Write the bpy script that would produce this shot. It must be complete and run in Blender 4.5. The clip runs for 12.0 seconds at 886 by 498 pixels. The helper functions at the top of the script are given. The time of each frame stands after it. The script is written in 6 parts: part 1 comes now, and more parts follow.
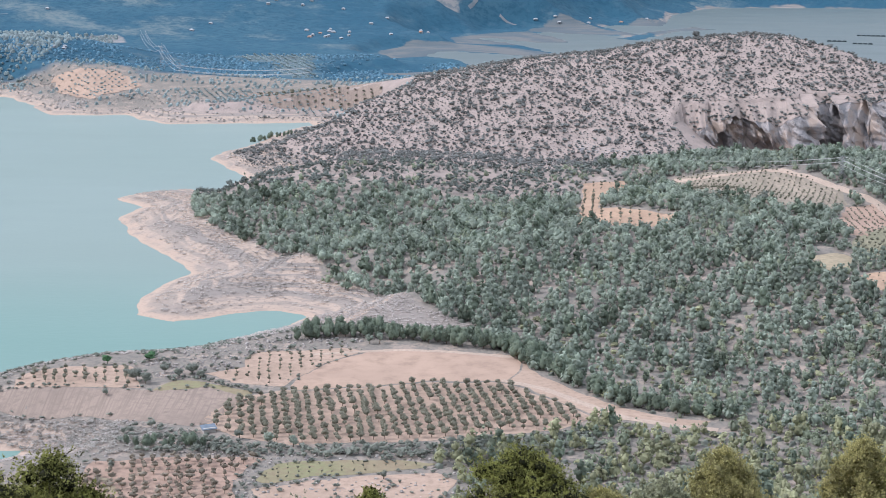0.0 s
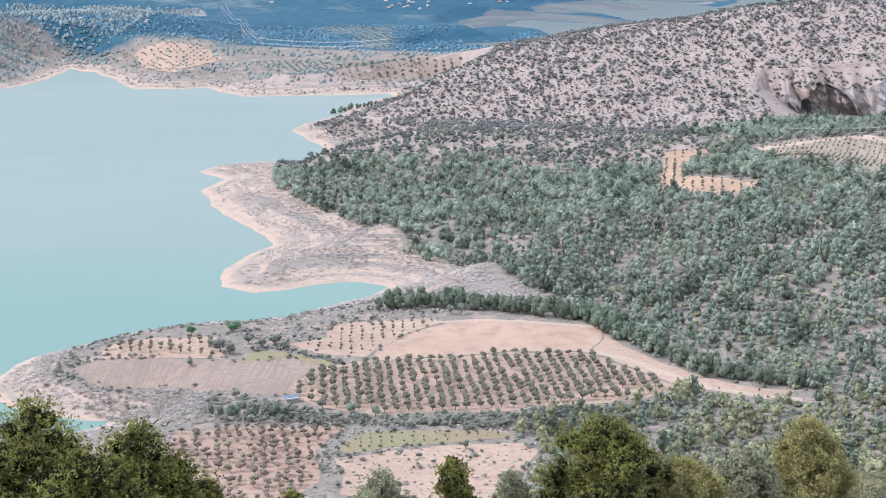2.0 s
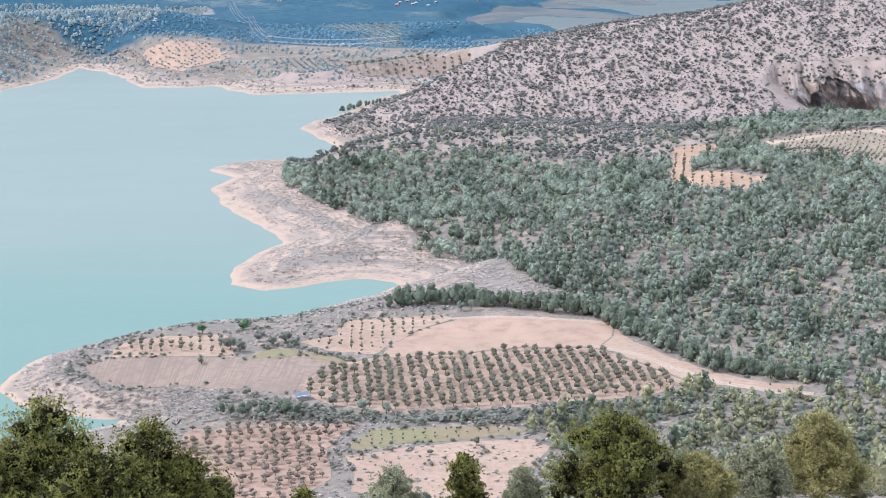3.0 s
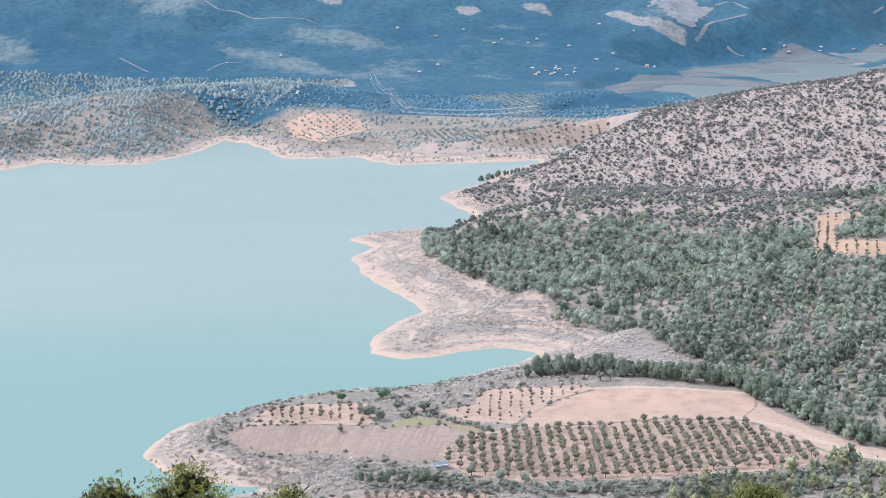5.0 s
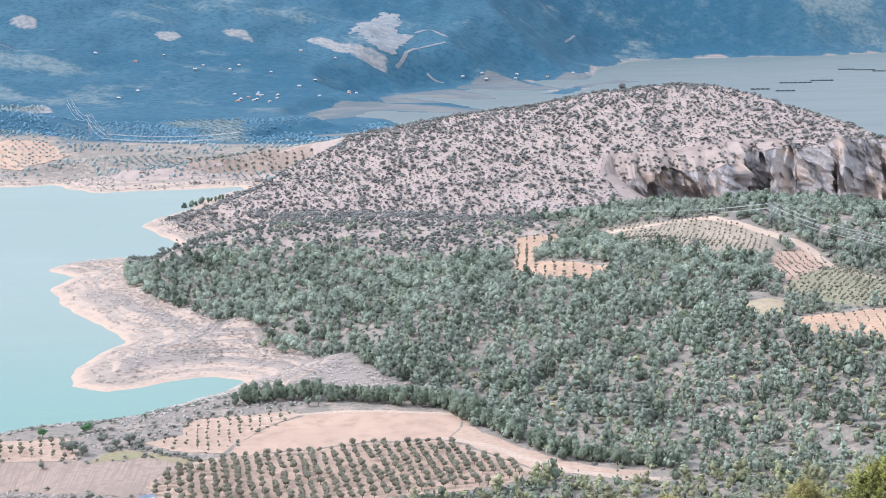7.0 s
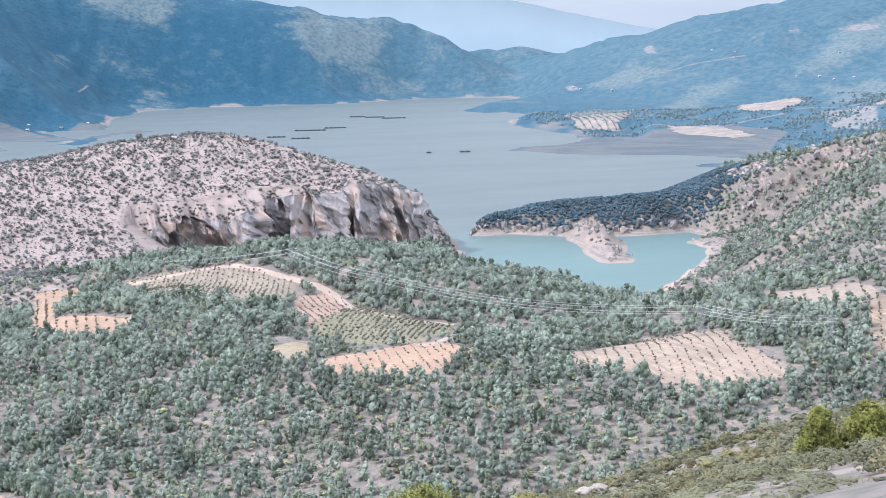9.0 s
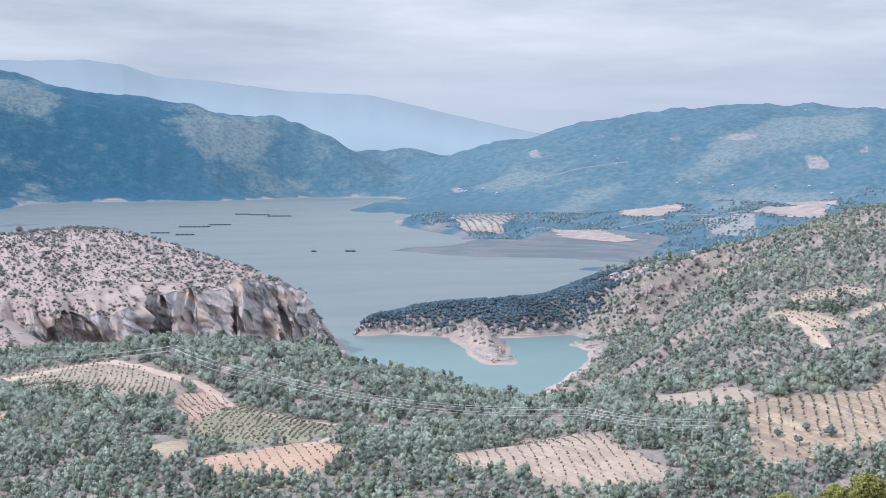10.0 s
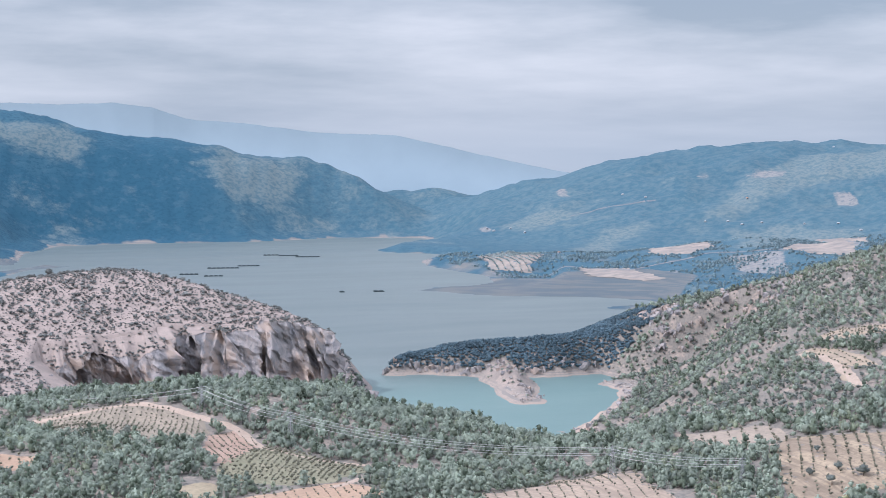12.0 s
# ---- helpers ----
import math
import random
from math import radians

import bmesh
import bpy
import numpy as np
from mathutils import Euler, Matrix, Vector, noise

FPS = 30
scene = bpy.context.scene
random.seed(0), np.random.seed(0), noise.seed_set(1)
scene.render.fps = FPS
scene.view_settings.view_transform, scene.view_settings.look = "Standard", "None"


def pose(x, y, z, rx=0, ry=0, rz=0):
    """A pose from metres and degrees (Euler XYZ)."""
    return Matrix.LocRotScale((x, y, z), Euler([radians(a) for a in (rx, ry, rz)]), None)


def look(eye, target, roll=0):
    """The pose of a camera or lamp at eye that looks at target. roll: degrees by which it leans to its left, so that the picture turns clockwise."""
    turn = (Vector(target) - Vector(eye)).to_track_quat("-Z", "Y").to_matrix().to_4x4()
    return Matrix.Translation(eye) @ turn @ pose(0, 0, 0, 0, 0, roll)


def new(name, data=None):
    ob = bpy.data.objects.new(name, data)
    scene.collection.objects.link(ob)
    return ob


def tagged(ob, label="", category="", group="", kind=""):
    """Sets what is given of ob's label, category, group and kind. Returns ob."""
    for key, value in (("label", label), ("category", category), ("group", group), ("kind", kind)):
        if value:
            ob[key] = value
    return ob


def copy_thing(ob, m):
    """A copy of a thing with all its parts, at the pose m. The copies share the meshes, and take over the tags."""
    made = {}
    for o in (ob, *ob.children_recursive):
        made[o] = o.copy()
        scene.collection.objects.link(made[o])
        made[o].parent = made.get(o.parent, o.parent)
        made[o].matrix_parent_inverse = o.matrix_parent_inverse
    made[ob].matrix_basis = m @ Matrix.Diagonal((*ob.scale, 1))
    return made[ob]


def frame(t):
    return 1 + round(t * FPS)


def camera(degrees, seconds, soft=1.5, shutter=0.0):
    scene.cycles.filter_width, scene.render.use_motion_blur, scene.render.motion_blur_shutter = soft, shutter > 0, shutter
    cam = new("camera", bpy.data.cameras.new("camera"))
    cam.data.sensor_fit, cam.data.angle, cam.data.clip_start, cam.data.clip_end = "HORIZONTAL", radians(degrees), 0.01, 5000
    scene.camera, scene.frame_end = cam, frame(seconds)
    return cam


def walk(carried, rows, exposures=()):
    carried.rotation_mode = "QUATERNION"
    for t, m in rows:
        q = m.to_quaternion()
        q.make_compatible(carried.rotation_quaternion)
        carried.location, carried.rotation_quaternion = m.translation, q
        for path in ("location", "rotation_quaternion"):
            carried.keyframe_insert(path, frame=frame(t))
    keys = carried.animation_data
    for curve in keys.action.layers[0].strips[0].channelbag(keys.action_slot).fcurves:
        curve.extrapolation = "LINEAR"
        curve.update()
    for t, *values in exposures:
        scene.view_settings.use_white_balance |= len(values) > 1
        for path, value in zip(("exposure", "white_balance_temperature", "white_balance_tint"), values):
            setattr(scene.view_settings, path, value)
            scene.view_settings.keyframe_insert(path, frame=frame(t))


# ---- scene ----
# Camera: held at one lookout above the reservoir, panning to the right.
EYE = 225.0
cam = camera(31.57, 12.0, soft=0.8)
TURNS = [  # seconds, yaw, pitch, roll
    (0.0, 0.000, -12.028, -0.181),
    (0.5, 2.160, -12.595, 1.241),
    (1.0, 3.025, -12.231, 1.145),
    (1.5, 1.828, -12.820, 0.982),
    (2.0, 2.797, -13.098, 0.820),
    (2.5, 3.563, -13.054, 1.358),
    (2.7, 3.163, -13.221, 1.184),
    (4.3, 3.337, -12.441, 1.851),
    (4.5, 5.077, -11.700, 2.326),
    (5.0, 8.018, -10.530, 2.296),
    (5.5, 7.732, -10.154, 1.540),
    (6.0, 6.518, -10.082, 1.695),
    (6.5, 3.213, -10.053, 1.867),
    (7.0, -2.731, -9.929, 1.414),
    (7.5, -7.965, -10.292, 1.010),
    (7.7, -9.672, -9.975, 1.088),
    (9.3, -22.520, -7.649, -0.066),
    (9.5, -23.736, -6.697, -0.694),
    (10.0, -24.274, -4.875, -0.456),
    (10.5, -25.062, -5.314, -0.985),
    (11.0, -24.456, -3.878, 0.161),
    (11.5, -24.621, -3.904, 0.603),
    (12.0, -23.280, -3.430, 0.000),
]
walk(cam, [(t, pose(0, 0, EYE, 90 + pitch, roll, yaw)) for t, yaw, pitch, roll in TURNS],
     exposures=[(0.0, 0.07, 5910, 15), (0.5, 0.32, 5910, 15), (1.0, 0.34, 5910, 15), (2.5, 0.28, 5910, 15), (4.5, 0.29, 5910, 15), (6.5, 0.34, 5910, 15), (7.5, 0.54, 5910, 15), (9.5, 0.49, 5810, 17), (10.0, 0.30, 5810, 17), (10.5, 0.28, 5810, 17), (11.0, 0.35, 5810, 17), (11.5, 0.20, 5810, 17), (12.0, 0.17, 5810, 17)])

# Daylight: hazy spring sky with broken cloud, sun high on the left.
SUN_DIR = Vector((-0.88, 0.08, 0.84)).normalized()
world = bpy.data.worlds.new("sky")
scene.world = world
world.use_nodes = True
wn, wl = world.node_tree.nodes, world.node_tree.links
wn.clear()
w_out = wn.new("ShaderNodeOutputWorld")
w_bg = wn.new("ShaderNodeBackground")
w_sky = wn.new("ShaderNodeTexSky")
w_sky.sky_type = "NISHITA"
w_sky.sun_disc = False
w_sky.sun_elevation = math.asin(SUN_DIR.z)
w_sky.sun_rotation = math.atan2(SUN_DIR.x, SUN_DIR.y)
w_sky.air_density, w_sky.dust_density, w_sky.ozone_density = 1.0, 2.5, 2.0
w_tc = wn.new("ShaderNodeTexCoord")
w_sep = wn.new("ShaderNodeSeparateXYZ")
wl.new(w_tc.outputs["Generated"], w_sep.inputs[0])
# Flat cloud sheets: the view direction is divided by its height, so that the cloud layer flattens towards the horizon.
w_h = wn.new("ShaderNodeMath"); w_h.operation = "MAXIMUM"; w_h.inputs[1].default_value = 0.0
wl.new(w_sep.outputs["Z"], w_h.inputs[0])
w_h2 = wn.new("ShaderNodeMath"); w_h2.operation = "ADD"; w_h2.inputs[1].default_value = 0.11
wl.new(w_h.outputs[0], w_h2.inputs[0])
w_div = wn.new("ShaderNodeVectorMath"); w_div.operation = "DIVIDE"
w_cmb = wn.new("ShaderNodeCombineXYZ")
for k in ("X", "Y"):
    wl.new(w_h2.outputs[0], w_cmb.inputs[k])
w_cmb.inputs["Z"].default_value = 1.0
wl.new(w_tc.outputs["Generated"], w_div.inputs[0])
wl.new(w_cmb.outputs[0], w_div.inputs[1])
w_noise = wn.new("ShaderNodeTexNoise")
w_noise.inputs["Scale"].default_value = 0.42
w_noise.inputs["Detail"].default_value = 7.0
w_noise.inputs["Roughness"].default_value = 0.55
wl.new(w_div.outputs[0], w_noise.inputs["Vector"])
w_ramp = wn.new("ShaderNodeValToRGB")
w_ramp.color_ramp.elements[0].position, w_ramp.color_ramp.elements[1].position = 0.38, 0.62
wl.new(w_noise.outputs["Fac"], w_ramp.inputs[0])
# Haze near the horizon: the sky pales to a bluish grey.
w_hz = wn.new("ShaderNodeMapRange")
w_hz.inputs["From Min"].default_value, w_hz.inputs["From Max"].default_value = 0.0, 0.16
w_hz.inputs["To Min"].default_value, w_hz.inputs["To Max"].default_value = 0.9, 0.35
wl.new(w_h.outputs[0], w_hz.inputs["Value"])
w_mix1 = wn.new("ShaderNodeMixRGB")
w_mix1.inputs[2].default_value = (5.5, 6.3, 6.95, 1)
wl.new(w_hz.outputs[0], w_mix1.inputs[0])
wl.new(w_sky.outputs[0], w_mix1.inputs[1])
w_mix2 = wn.new("ShaderNodeMixRGB")
w_mix2.inputs[2].default_value = (10.6, 10.6, 10.4, 1)
w_cf = wn.new("ShaderNodeMath"); w_cf.operation = "MULTIPLY"
w_fade = wn.new("ShaderNodeMapRange")
w_fade.inputs["From Min"].default_value, w_fade.inputs["From Max"].default_value = 0.01, 0.085
w_fade.inputs["To Min"].default_value, w_fade.inputs["To Max"].default_value = 0.15, 0.8
wl.new(w_h.outputs[0], w_fade.inputs["Value"])
wl.new(w_ramp.outputs[0], w_cf.inputs[0])
wl.new(w_fade.outputs[0], w_cf.inputs[1])
wl.new(w_cf.outputs[0], w_mix2.inputs[0])
wl.new(w_mix1.outputs[0], w_mix2.inputs[1])
wl.new(w_mix2.outputs[0], w_bg.inputs["Color"])
# Strength rises overhead, out of view: fill light added for the shaded sides.
w_up = wn.new("ShaderNodeMapRange")
w_up.inputs["From Min"].default_value, w_up.inputs["From Max"].default_value = 0.12, 0.7
w_up.inputs["To Min"].default_value, w_up.inputs["To Max"].default_value = 0.083, 0.215
wl.new(w_h.outputs[0], w_up.inputs["Value"])
wl.new(w_up.outputs[0], w_bg.inputs["Strength"])
wl.new(w_bg.outputs[0], w_out.inputs[0])

sun = new("sun", bpy.data.lights.new("sun", "SUN"))
sun.data.energy, sun.data.angle, sun.data.color = 2.55, radians(0.6), (1.0, 0.94, 0.88)
sun.matrix_world = look((0, 0, 500), Vector((0, 0, 500)) - SUN_DIR)

# ---- materials ----
def node_material(name, rough=0.85, spec=0.25):
    m = bpy.data.materials.new(name)
    m.use_nodes = True
    b = m.node_tree.nodes["Principled BSDF"]
    b.inputs["Roughness"].default_value = rough
    b.inputs["Specular IOR Level"].default_value = spec
    return m, m.node_tree.nodes, m.node_tree.links, b


def noise_node(n, l, scale, detail=4.0, rough=0.55, stretch=None):
    """Fractal noise over world places, scale in cycles a metre."""
    geo = n.new("ShaderNodeNewGeometry")
    t = n.new("ShaderNodeTexNoise")
    t.inputs["Scale"].default_value = scale
    t.inputs["Detail"].default_value = detail
    t.inputs["Roughness"].default_value = rough
    src = geo.outputs["Position"]
    if stretch:
        mp = n.new("ShaderNodeMapping")
        mp.inputs["Rotation"].default_value = (0, 0, stretch[3])
        mp.inputs["Scale"].default_value = stretch[:3]
        l.new(src, mp.inputs["Vector"])
        src = mp.outputs[0]
    l.new(src, t.inputs["Vector"])
    return t.outputs["Fac"]


def ramp(n, l, fac, lo, hi):
    r = n.new("ShaderNodeMapRange")
    r.interpolation_type = "SMOOTHSTEP"
    r.inputs["From Min"].default_value, r.inputs["From Max"].default_value = lo, hi
    l.new(fac, r.inputs["Value"])
    return r.outputs[0]


def mix(n, l, fac, a, b, kind="MIX"):
    x = n.new("ShaderNodeMixRGB")
    x.blend_type = kind
    for k, v in ((0, fac), (1, a), (2, b)):
        if isinstance(v, tuple):
            x.inputs[k].default_value = (*v, 1)
        elif isinstance(v, (int, float)):
            x.inputs[k].default_value = v
        else:
            l.new(v, x.inputs[k])
    return x.outputs[0]


def times(n, l, a, b, op="MULTIPLY"):
    x = n.new("ShaderNodeMath")
    x.operation = op
    for k, v in ((0, a), (1, b)):
        if isinstance(v, (int, float)):
            x.inputs[k].default_value = v
        else:
            l.new(v, x.inputs[k])
    return x.outputs[0]


def bump(n, l, b, height, strength, distance):
    x = n.new("ShaderNodeBump")
    x.inputs["Strength"].default_value, x.inputs["Distance"].default_value = strength, distance
    l.new(height, x.inputs["Height"])
    l.new(x.outputs[0], b.inputs["Normal"])


def attribute(n, name):
    a = n.new("ShaderNodeAttribute")
    a.attribute_name = name
    return a.outputs["Fac"]


def soil(name, light, dark, grain=0.35, furrow=None):
    """Bare earth: two tones at two scales, clods, and plough lines where furrow gives (spacing, angle)."""
    m, n, l, b = node_material(name, 0.95, 0.1)
    light, dark = tuple(v * 0.88 for v in light), tuple(v * 0.86 for v in dark)
    big, small = noise_node(n, l, 0.035, 5), noise_node(n, l, grain, 5, 0.65)
    c = mix(n, l, ramp(n, l, big, 0.35, 0.68), light, dark)
    c = mix(n, l, ramp(n, l, small, 0.4, 0.75), c, tuple(v * 0.82 for v in dark))
    h = small
    if furrow:
        lines = noise_node(n, l, 1.0, 2, 0.5, (1 / furrow[0], 0.02, 0.02, furrow[1]))
        c = mix(n, l, ramp(n, l, lines, 0.42, 0.7), c, tuple(v * 0.86 for v in dark))
        h = lines
    l.new(c, b.inputs["Base Color"])
    bump(n, l, b, h, 0.5, 0.4)
    return m


def foliage(name, rgb, vary=0.35, tint=(0.0, 0.0, 0.0)):
    """Leaves: each plant and each tuft of its own shade."""
    m, n, l, b = node_material(name, 0.7, 0.2)
    a = attribute(n, "shade")
    geo = n.new("ShaderNodeNewGeometry")
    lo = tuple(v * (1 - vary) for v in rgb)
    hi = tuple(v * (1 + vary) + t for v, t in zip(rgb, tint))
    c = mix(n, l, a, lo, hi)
    c = mix(n, l, times(n, l, geo.outputs["Random Per Island"], 0.3), c, tuple(v * 0.6 for v in rgb))
    l.new(c, b.inputs["Base Color"])
    # light shines through thin leaves
    thin = n.new("ShaderNodeBsdfTranslucent")
    both = n.new("ShaderNodeMixShader")
    both.inputs[0].default_value = 0.28
    l.new(c, thin.inputs["Color"])
    l.new(b.outputs[0], both.inputs[1])
    l.new(thin.outputs[0], both.inputs[2])
    l.new(both.outputs[0], n["Material Output"].inputs["Surface"])
    return m


def plain(name, rgb, rough=0.8, metal=0.0, spots=0.25):
    m, n, l, b = node_material(name, rough, 0.3)
    c = mix(n, l, ramp(n, l, noise_node(n, l, 0.8, 5), 0.35, 0.75), rgb, tuple(v * (1 - spots) for v in rgb))
    l.new(c, b.inputs["Base Color"])
    b.inputs["Metallic"].default_value = metal
    return m


def ground_material():
    m, n, l, b = node_material("dry_ground", 0.95, 0.1)
    big, mid, fine = noise_node(n, l, 0.012, 5), noise_node(n, l, 0.07, 5), noise_node(n, l, 0.4, 4, 0.65)
    # needle litter and stony earth under the woods, darkened for shade between trees
    c = mix(n, l, ramp(n, l, mid, 0.36, 0.52), (0.310, 0.258, 0.218), (0.215, 0.194, 0.170))
    c = mix(n, l, ramp(n, l, fine, 0.45, 0.68), c, (0.150, 0.148, 0.132))
    # limestone slopes
    rock = mix(n, l, ramp(n, l, mid, 0.35, 0.65), (0.345, 0.285, 0.254), (0.285, 0.240, 0.216))
    rock = mix(n, l, ramp(n, l, fine, 0.56, 0.74), rock, (0.225, 0.202, 0.188))
    c = mix(n, l, attribute(n, "rock"), c, rock)
    # the drawdown belt round the lake: pale silt, with old waterlines and grey brush
    geo = n.new("ShaderNodeNewGeometry")
    lines = n.new("ShaderNodeTexNoise")
    mp = n.new("ShaderNodeMapping")
    mp.inputs["Scale"].default_value = (0.010, 0.010, 0.747)
    l.new(geo.outputs["Position"], mp.inputs["Vector"])
    l.new(mp.outputs[0], lines.inputs["Vector"])
    lines.inputs["Scale"].default_value, lines.inputs["Detail"].default_value = 1.2, 3.0
    tier = n.new("ShaderNodeSeparateXYZ")
    l.new(geo.outputs["Position"], tier.inputs[0])
    level = times(n, l, tier.outputs["Z"], times(n, l, times(n, l, big, 0.5, "SUBTRACT"), 3.0), "ADD")
    inner = mix(n, l, ramp(n, l, level, 2.2, 4.5), (0.305, 0.258, 0.220), (0.245, 0.220, 0.198))
    belt = mix(n, l, ramp(n, l, lines.outputs["Fac"], 0.45, 0.53), (0.395, 0.316, 0.258), inner)
    silted = mix(n, l, ramp(n, l, fine, 0.5, 0.75), (0.420, 0.322, 0.255), (0.345, 0.272, 0.225))
    belt = mix(n, l, times(n, l, ramp(n, l, mid, 0.5, 0.7), 0.6), belt, (0.266, 0.232, 0.212))
    belt = mix(n, l, ramp(n, l, fine, 0.5, 0.68), belt, (0.232, 0.199, 0.178))
    belt = mix(n, l, times(n, l, ramp(n, l, times(n, l, level, times(n, l, times(n, l, mid, 0.5, "SUBTRACT"), 4.0), "ADD"), 1.3, 0.3), 0.85), belt, silted)
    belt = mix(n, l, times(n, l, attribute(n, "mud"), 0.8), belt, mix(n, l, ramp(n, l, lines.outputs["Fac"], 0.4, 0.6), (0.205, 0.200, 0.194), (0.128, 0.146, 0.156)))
    c = mix(n, l, attribute(n, "belt"), c, belt)
    # across the lake: woods and open slopes, blue haze put into the colour
    # two broad tones standing in for cloud shade over the woods
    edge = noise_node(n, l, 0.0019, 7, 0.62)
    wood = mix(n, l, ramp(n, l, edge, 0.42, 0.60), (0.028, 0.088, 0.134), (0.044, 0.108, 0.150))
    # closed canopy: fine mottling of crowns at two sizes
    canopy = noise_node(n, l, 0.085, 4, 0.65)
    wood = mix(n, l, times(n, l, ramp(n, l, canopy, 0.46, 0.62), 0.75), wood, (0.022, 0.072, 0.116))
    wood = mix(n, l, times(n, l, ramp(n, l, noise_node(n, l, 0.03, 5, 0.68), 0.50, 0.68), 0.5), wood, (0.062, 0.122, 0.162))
    # eastern slopes: paler and greyer, sunlight and haze put into the colour
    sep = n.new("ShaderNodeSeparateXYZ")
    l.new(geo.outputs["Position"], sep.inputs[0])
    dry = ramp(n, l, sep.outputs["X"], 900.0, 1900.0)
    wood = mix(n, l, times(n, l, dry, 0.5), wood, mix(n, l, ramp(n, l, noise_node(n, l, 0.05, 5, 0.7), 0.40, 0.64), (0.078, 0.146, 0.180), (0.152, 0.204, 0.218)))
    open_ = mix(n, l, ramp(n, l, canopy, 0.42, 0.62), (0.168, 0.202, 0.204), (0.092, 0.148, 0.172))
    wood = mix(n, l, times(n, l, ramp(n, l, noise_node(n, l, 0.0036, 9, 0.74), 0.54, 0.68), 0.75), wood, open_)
    # clearings, painted sunlit slopes, and bare earth in them, with ragged edges
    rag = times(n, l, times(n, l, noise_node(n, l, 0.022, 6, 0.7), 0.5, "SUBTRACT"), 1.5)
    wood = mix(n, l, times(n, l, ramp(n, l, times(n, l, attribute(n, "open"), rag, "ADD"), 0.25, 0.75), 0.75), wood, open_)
    # bare earth, greyed towards blue for haze
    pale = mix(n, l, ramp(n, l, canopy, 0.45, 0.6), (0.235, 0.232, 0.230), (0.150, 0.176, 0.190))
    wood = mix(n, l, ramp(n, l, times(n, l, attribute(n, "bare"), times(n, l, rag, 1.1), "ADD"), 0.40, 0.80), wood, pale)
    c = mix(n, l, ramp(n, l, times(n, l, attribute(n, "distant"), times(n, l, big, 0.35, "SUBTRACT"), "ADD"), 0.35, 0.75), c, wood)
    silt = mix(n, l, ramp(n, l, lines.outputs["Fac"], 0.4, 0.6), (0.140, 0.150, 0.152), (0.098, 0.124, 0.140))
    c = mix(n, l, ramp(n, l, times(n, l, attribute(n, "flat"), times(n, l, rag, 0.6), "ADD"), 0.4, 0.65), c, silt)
    l.new(c, b.inputs["Base Color"])
    bump(n, l, b, fine, 0.6, 0.8)
    return m


def water_material():
    m, n, l, b = node_material("lake_water", 0.25, 0.10)
    c = mix(n, l, ramp(n, l, noise_node(n, l, 0.0022, 4), 0.35, 0.7), (0.204, 0.264, 0.244), (0.218, 0.278, 0.260))
    # eastern basin: reflected slopes and haze put into a greyer base colour
    sep = n.new("ShaderNodeSeparateXYZ")
    l.new(n.new("ShaderNodeNewGeometry").outputs["Position"], sep.inputs[0])
    east = times(n, l, ramp(n, l, sep.outputs["X"], 0.0, 700.0), ramp(n, l, sep.outputs["Y"], 1950.0, 2350.0), "MAXIMUM")
    c = mix(n, l, east, c, (0.120, 0.151, 0.152))
    c = mix(n, l, times(n, l, ramp(n, l, sep.outputs["Y"], 1050.0, 800.0), 0.5), c, (0.112, 0.246, 0.214))
    c = mix(n, l, times(n, l, times(n, l, ramp(n, l, sep.outputs["Y"], 1600.0, 1280.0), ramp(n, l, sep.outputs["X"], 300.0, 450.0)), 0.8), c, (0.122, 0.208, 0.200))
    l.new(c, b.inputs["Base Color"])
    b.inputs["IOR"].default_value = 1.33
    w = noise_node(n, l, 0.25, 4, 0.6, (0.5, 1.0, 1.0, 0.3))
    bump(n, l, b, w, 0.25, 0.35)
    l.new(times(n, l, times(n, l, noise_node(n, l, 0.0035, 4, 0.55, (0.6, 1.6, 1.0, 0.15)), 0.3), 0.22, "ADD"), b.inputs["Roughness"])
    return m


def cliff_material():
    m, n, l, b = node_material("cliff_rock", 0.9, 0.2)
    streak = noise_node(n, l, 1.0, 7, 0.7, (0.13, 0.13, 0.055, 0.0))
    grain = noise_node(n, l, 0.22, 6, 0.7)
    c = mix(n, l, ramp(n, l, streak, 0.38, 0.62), (0.322, 0.296, 0.284), (0.240, 0.232, 0.236))
    c = mix(n, l, ramp(n, l, grain, 0.5, 0.72), c, (0.165, 0.166, 0.176))
    c = mix(n, l, ramp(n, l, noise_node(n, l, 0.035, 5, 0.65), 0.47, 0.62), c, (0.365, 0.298, 0.255))
    l.new(c, b.inputs["Base Color"])
    bump(n, l, b, noise_node(n, l, 0.9, 4, 0.7), 0.6, 0.35)
    return m


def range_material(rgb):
    m, n, l, b = node_material("far_range_hazed", 1.0, 0.0)
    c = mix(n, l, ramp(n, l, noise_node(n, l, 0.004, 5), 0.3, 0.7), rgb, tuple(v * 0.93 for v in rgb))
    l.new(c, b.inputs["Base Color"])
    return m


M_GROUND, M_WATER, M_CLIFF = ground_material(), water_material(), cliff_material()
# pale blue base colour in place of distance haze
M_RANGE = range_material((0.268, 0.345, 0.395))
M_FIELD = soil("bare_field_soil", (0.448, 0.328, 0.253), (0.407, 0.299, 0.232), 0.12)
M_ORCHARD = soil("orchard_soil", (0.457, 0.344, 0.270), (0.398, 0.299, 0.232))
M_PLOUGHED = soil("ploughed_soil", (0.332, 0.266, 0.220), (0.295, 0.237, 0.199), 0.3, (1.1, 0.5))
M_RED = soil("reddish_soil", (0.432, 0.311, 0.245), (0.373, 0.270, 0.212))
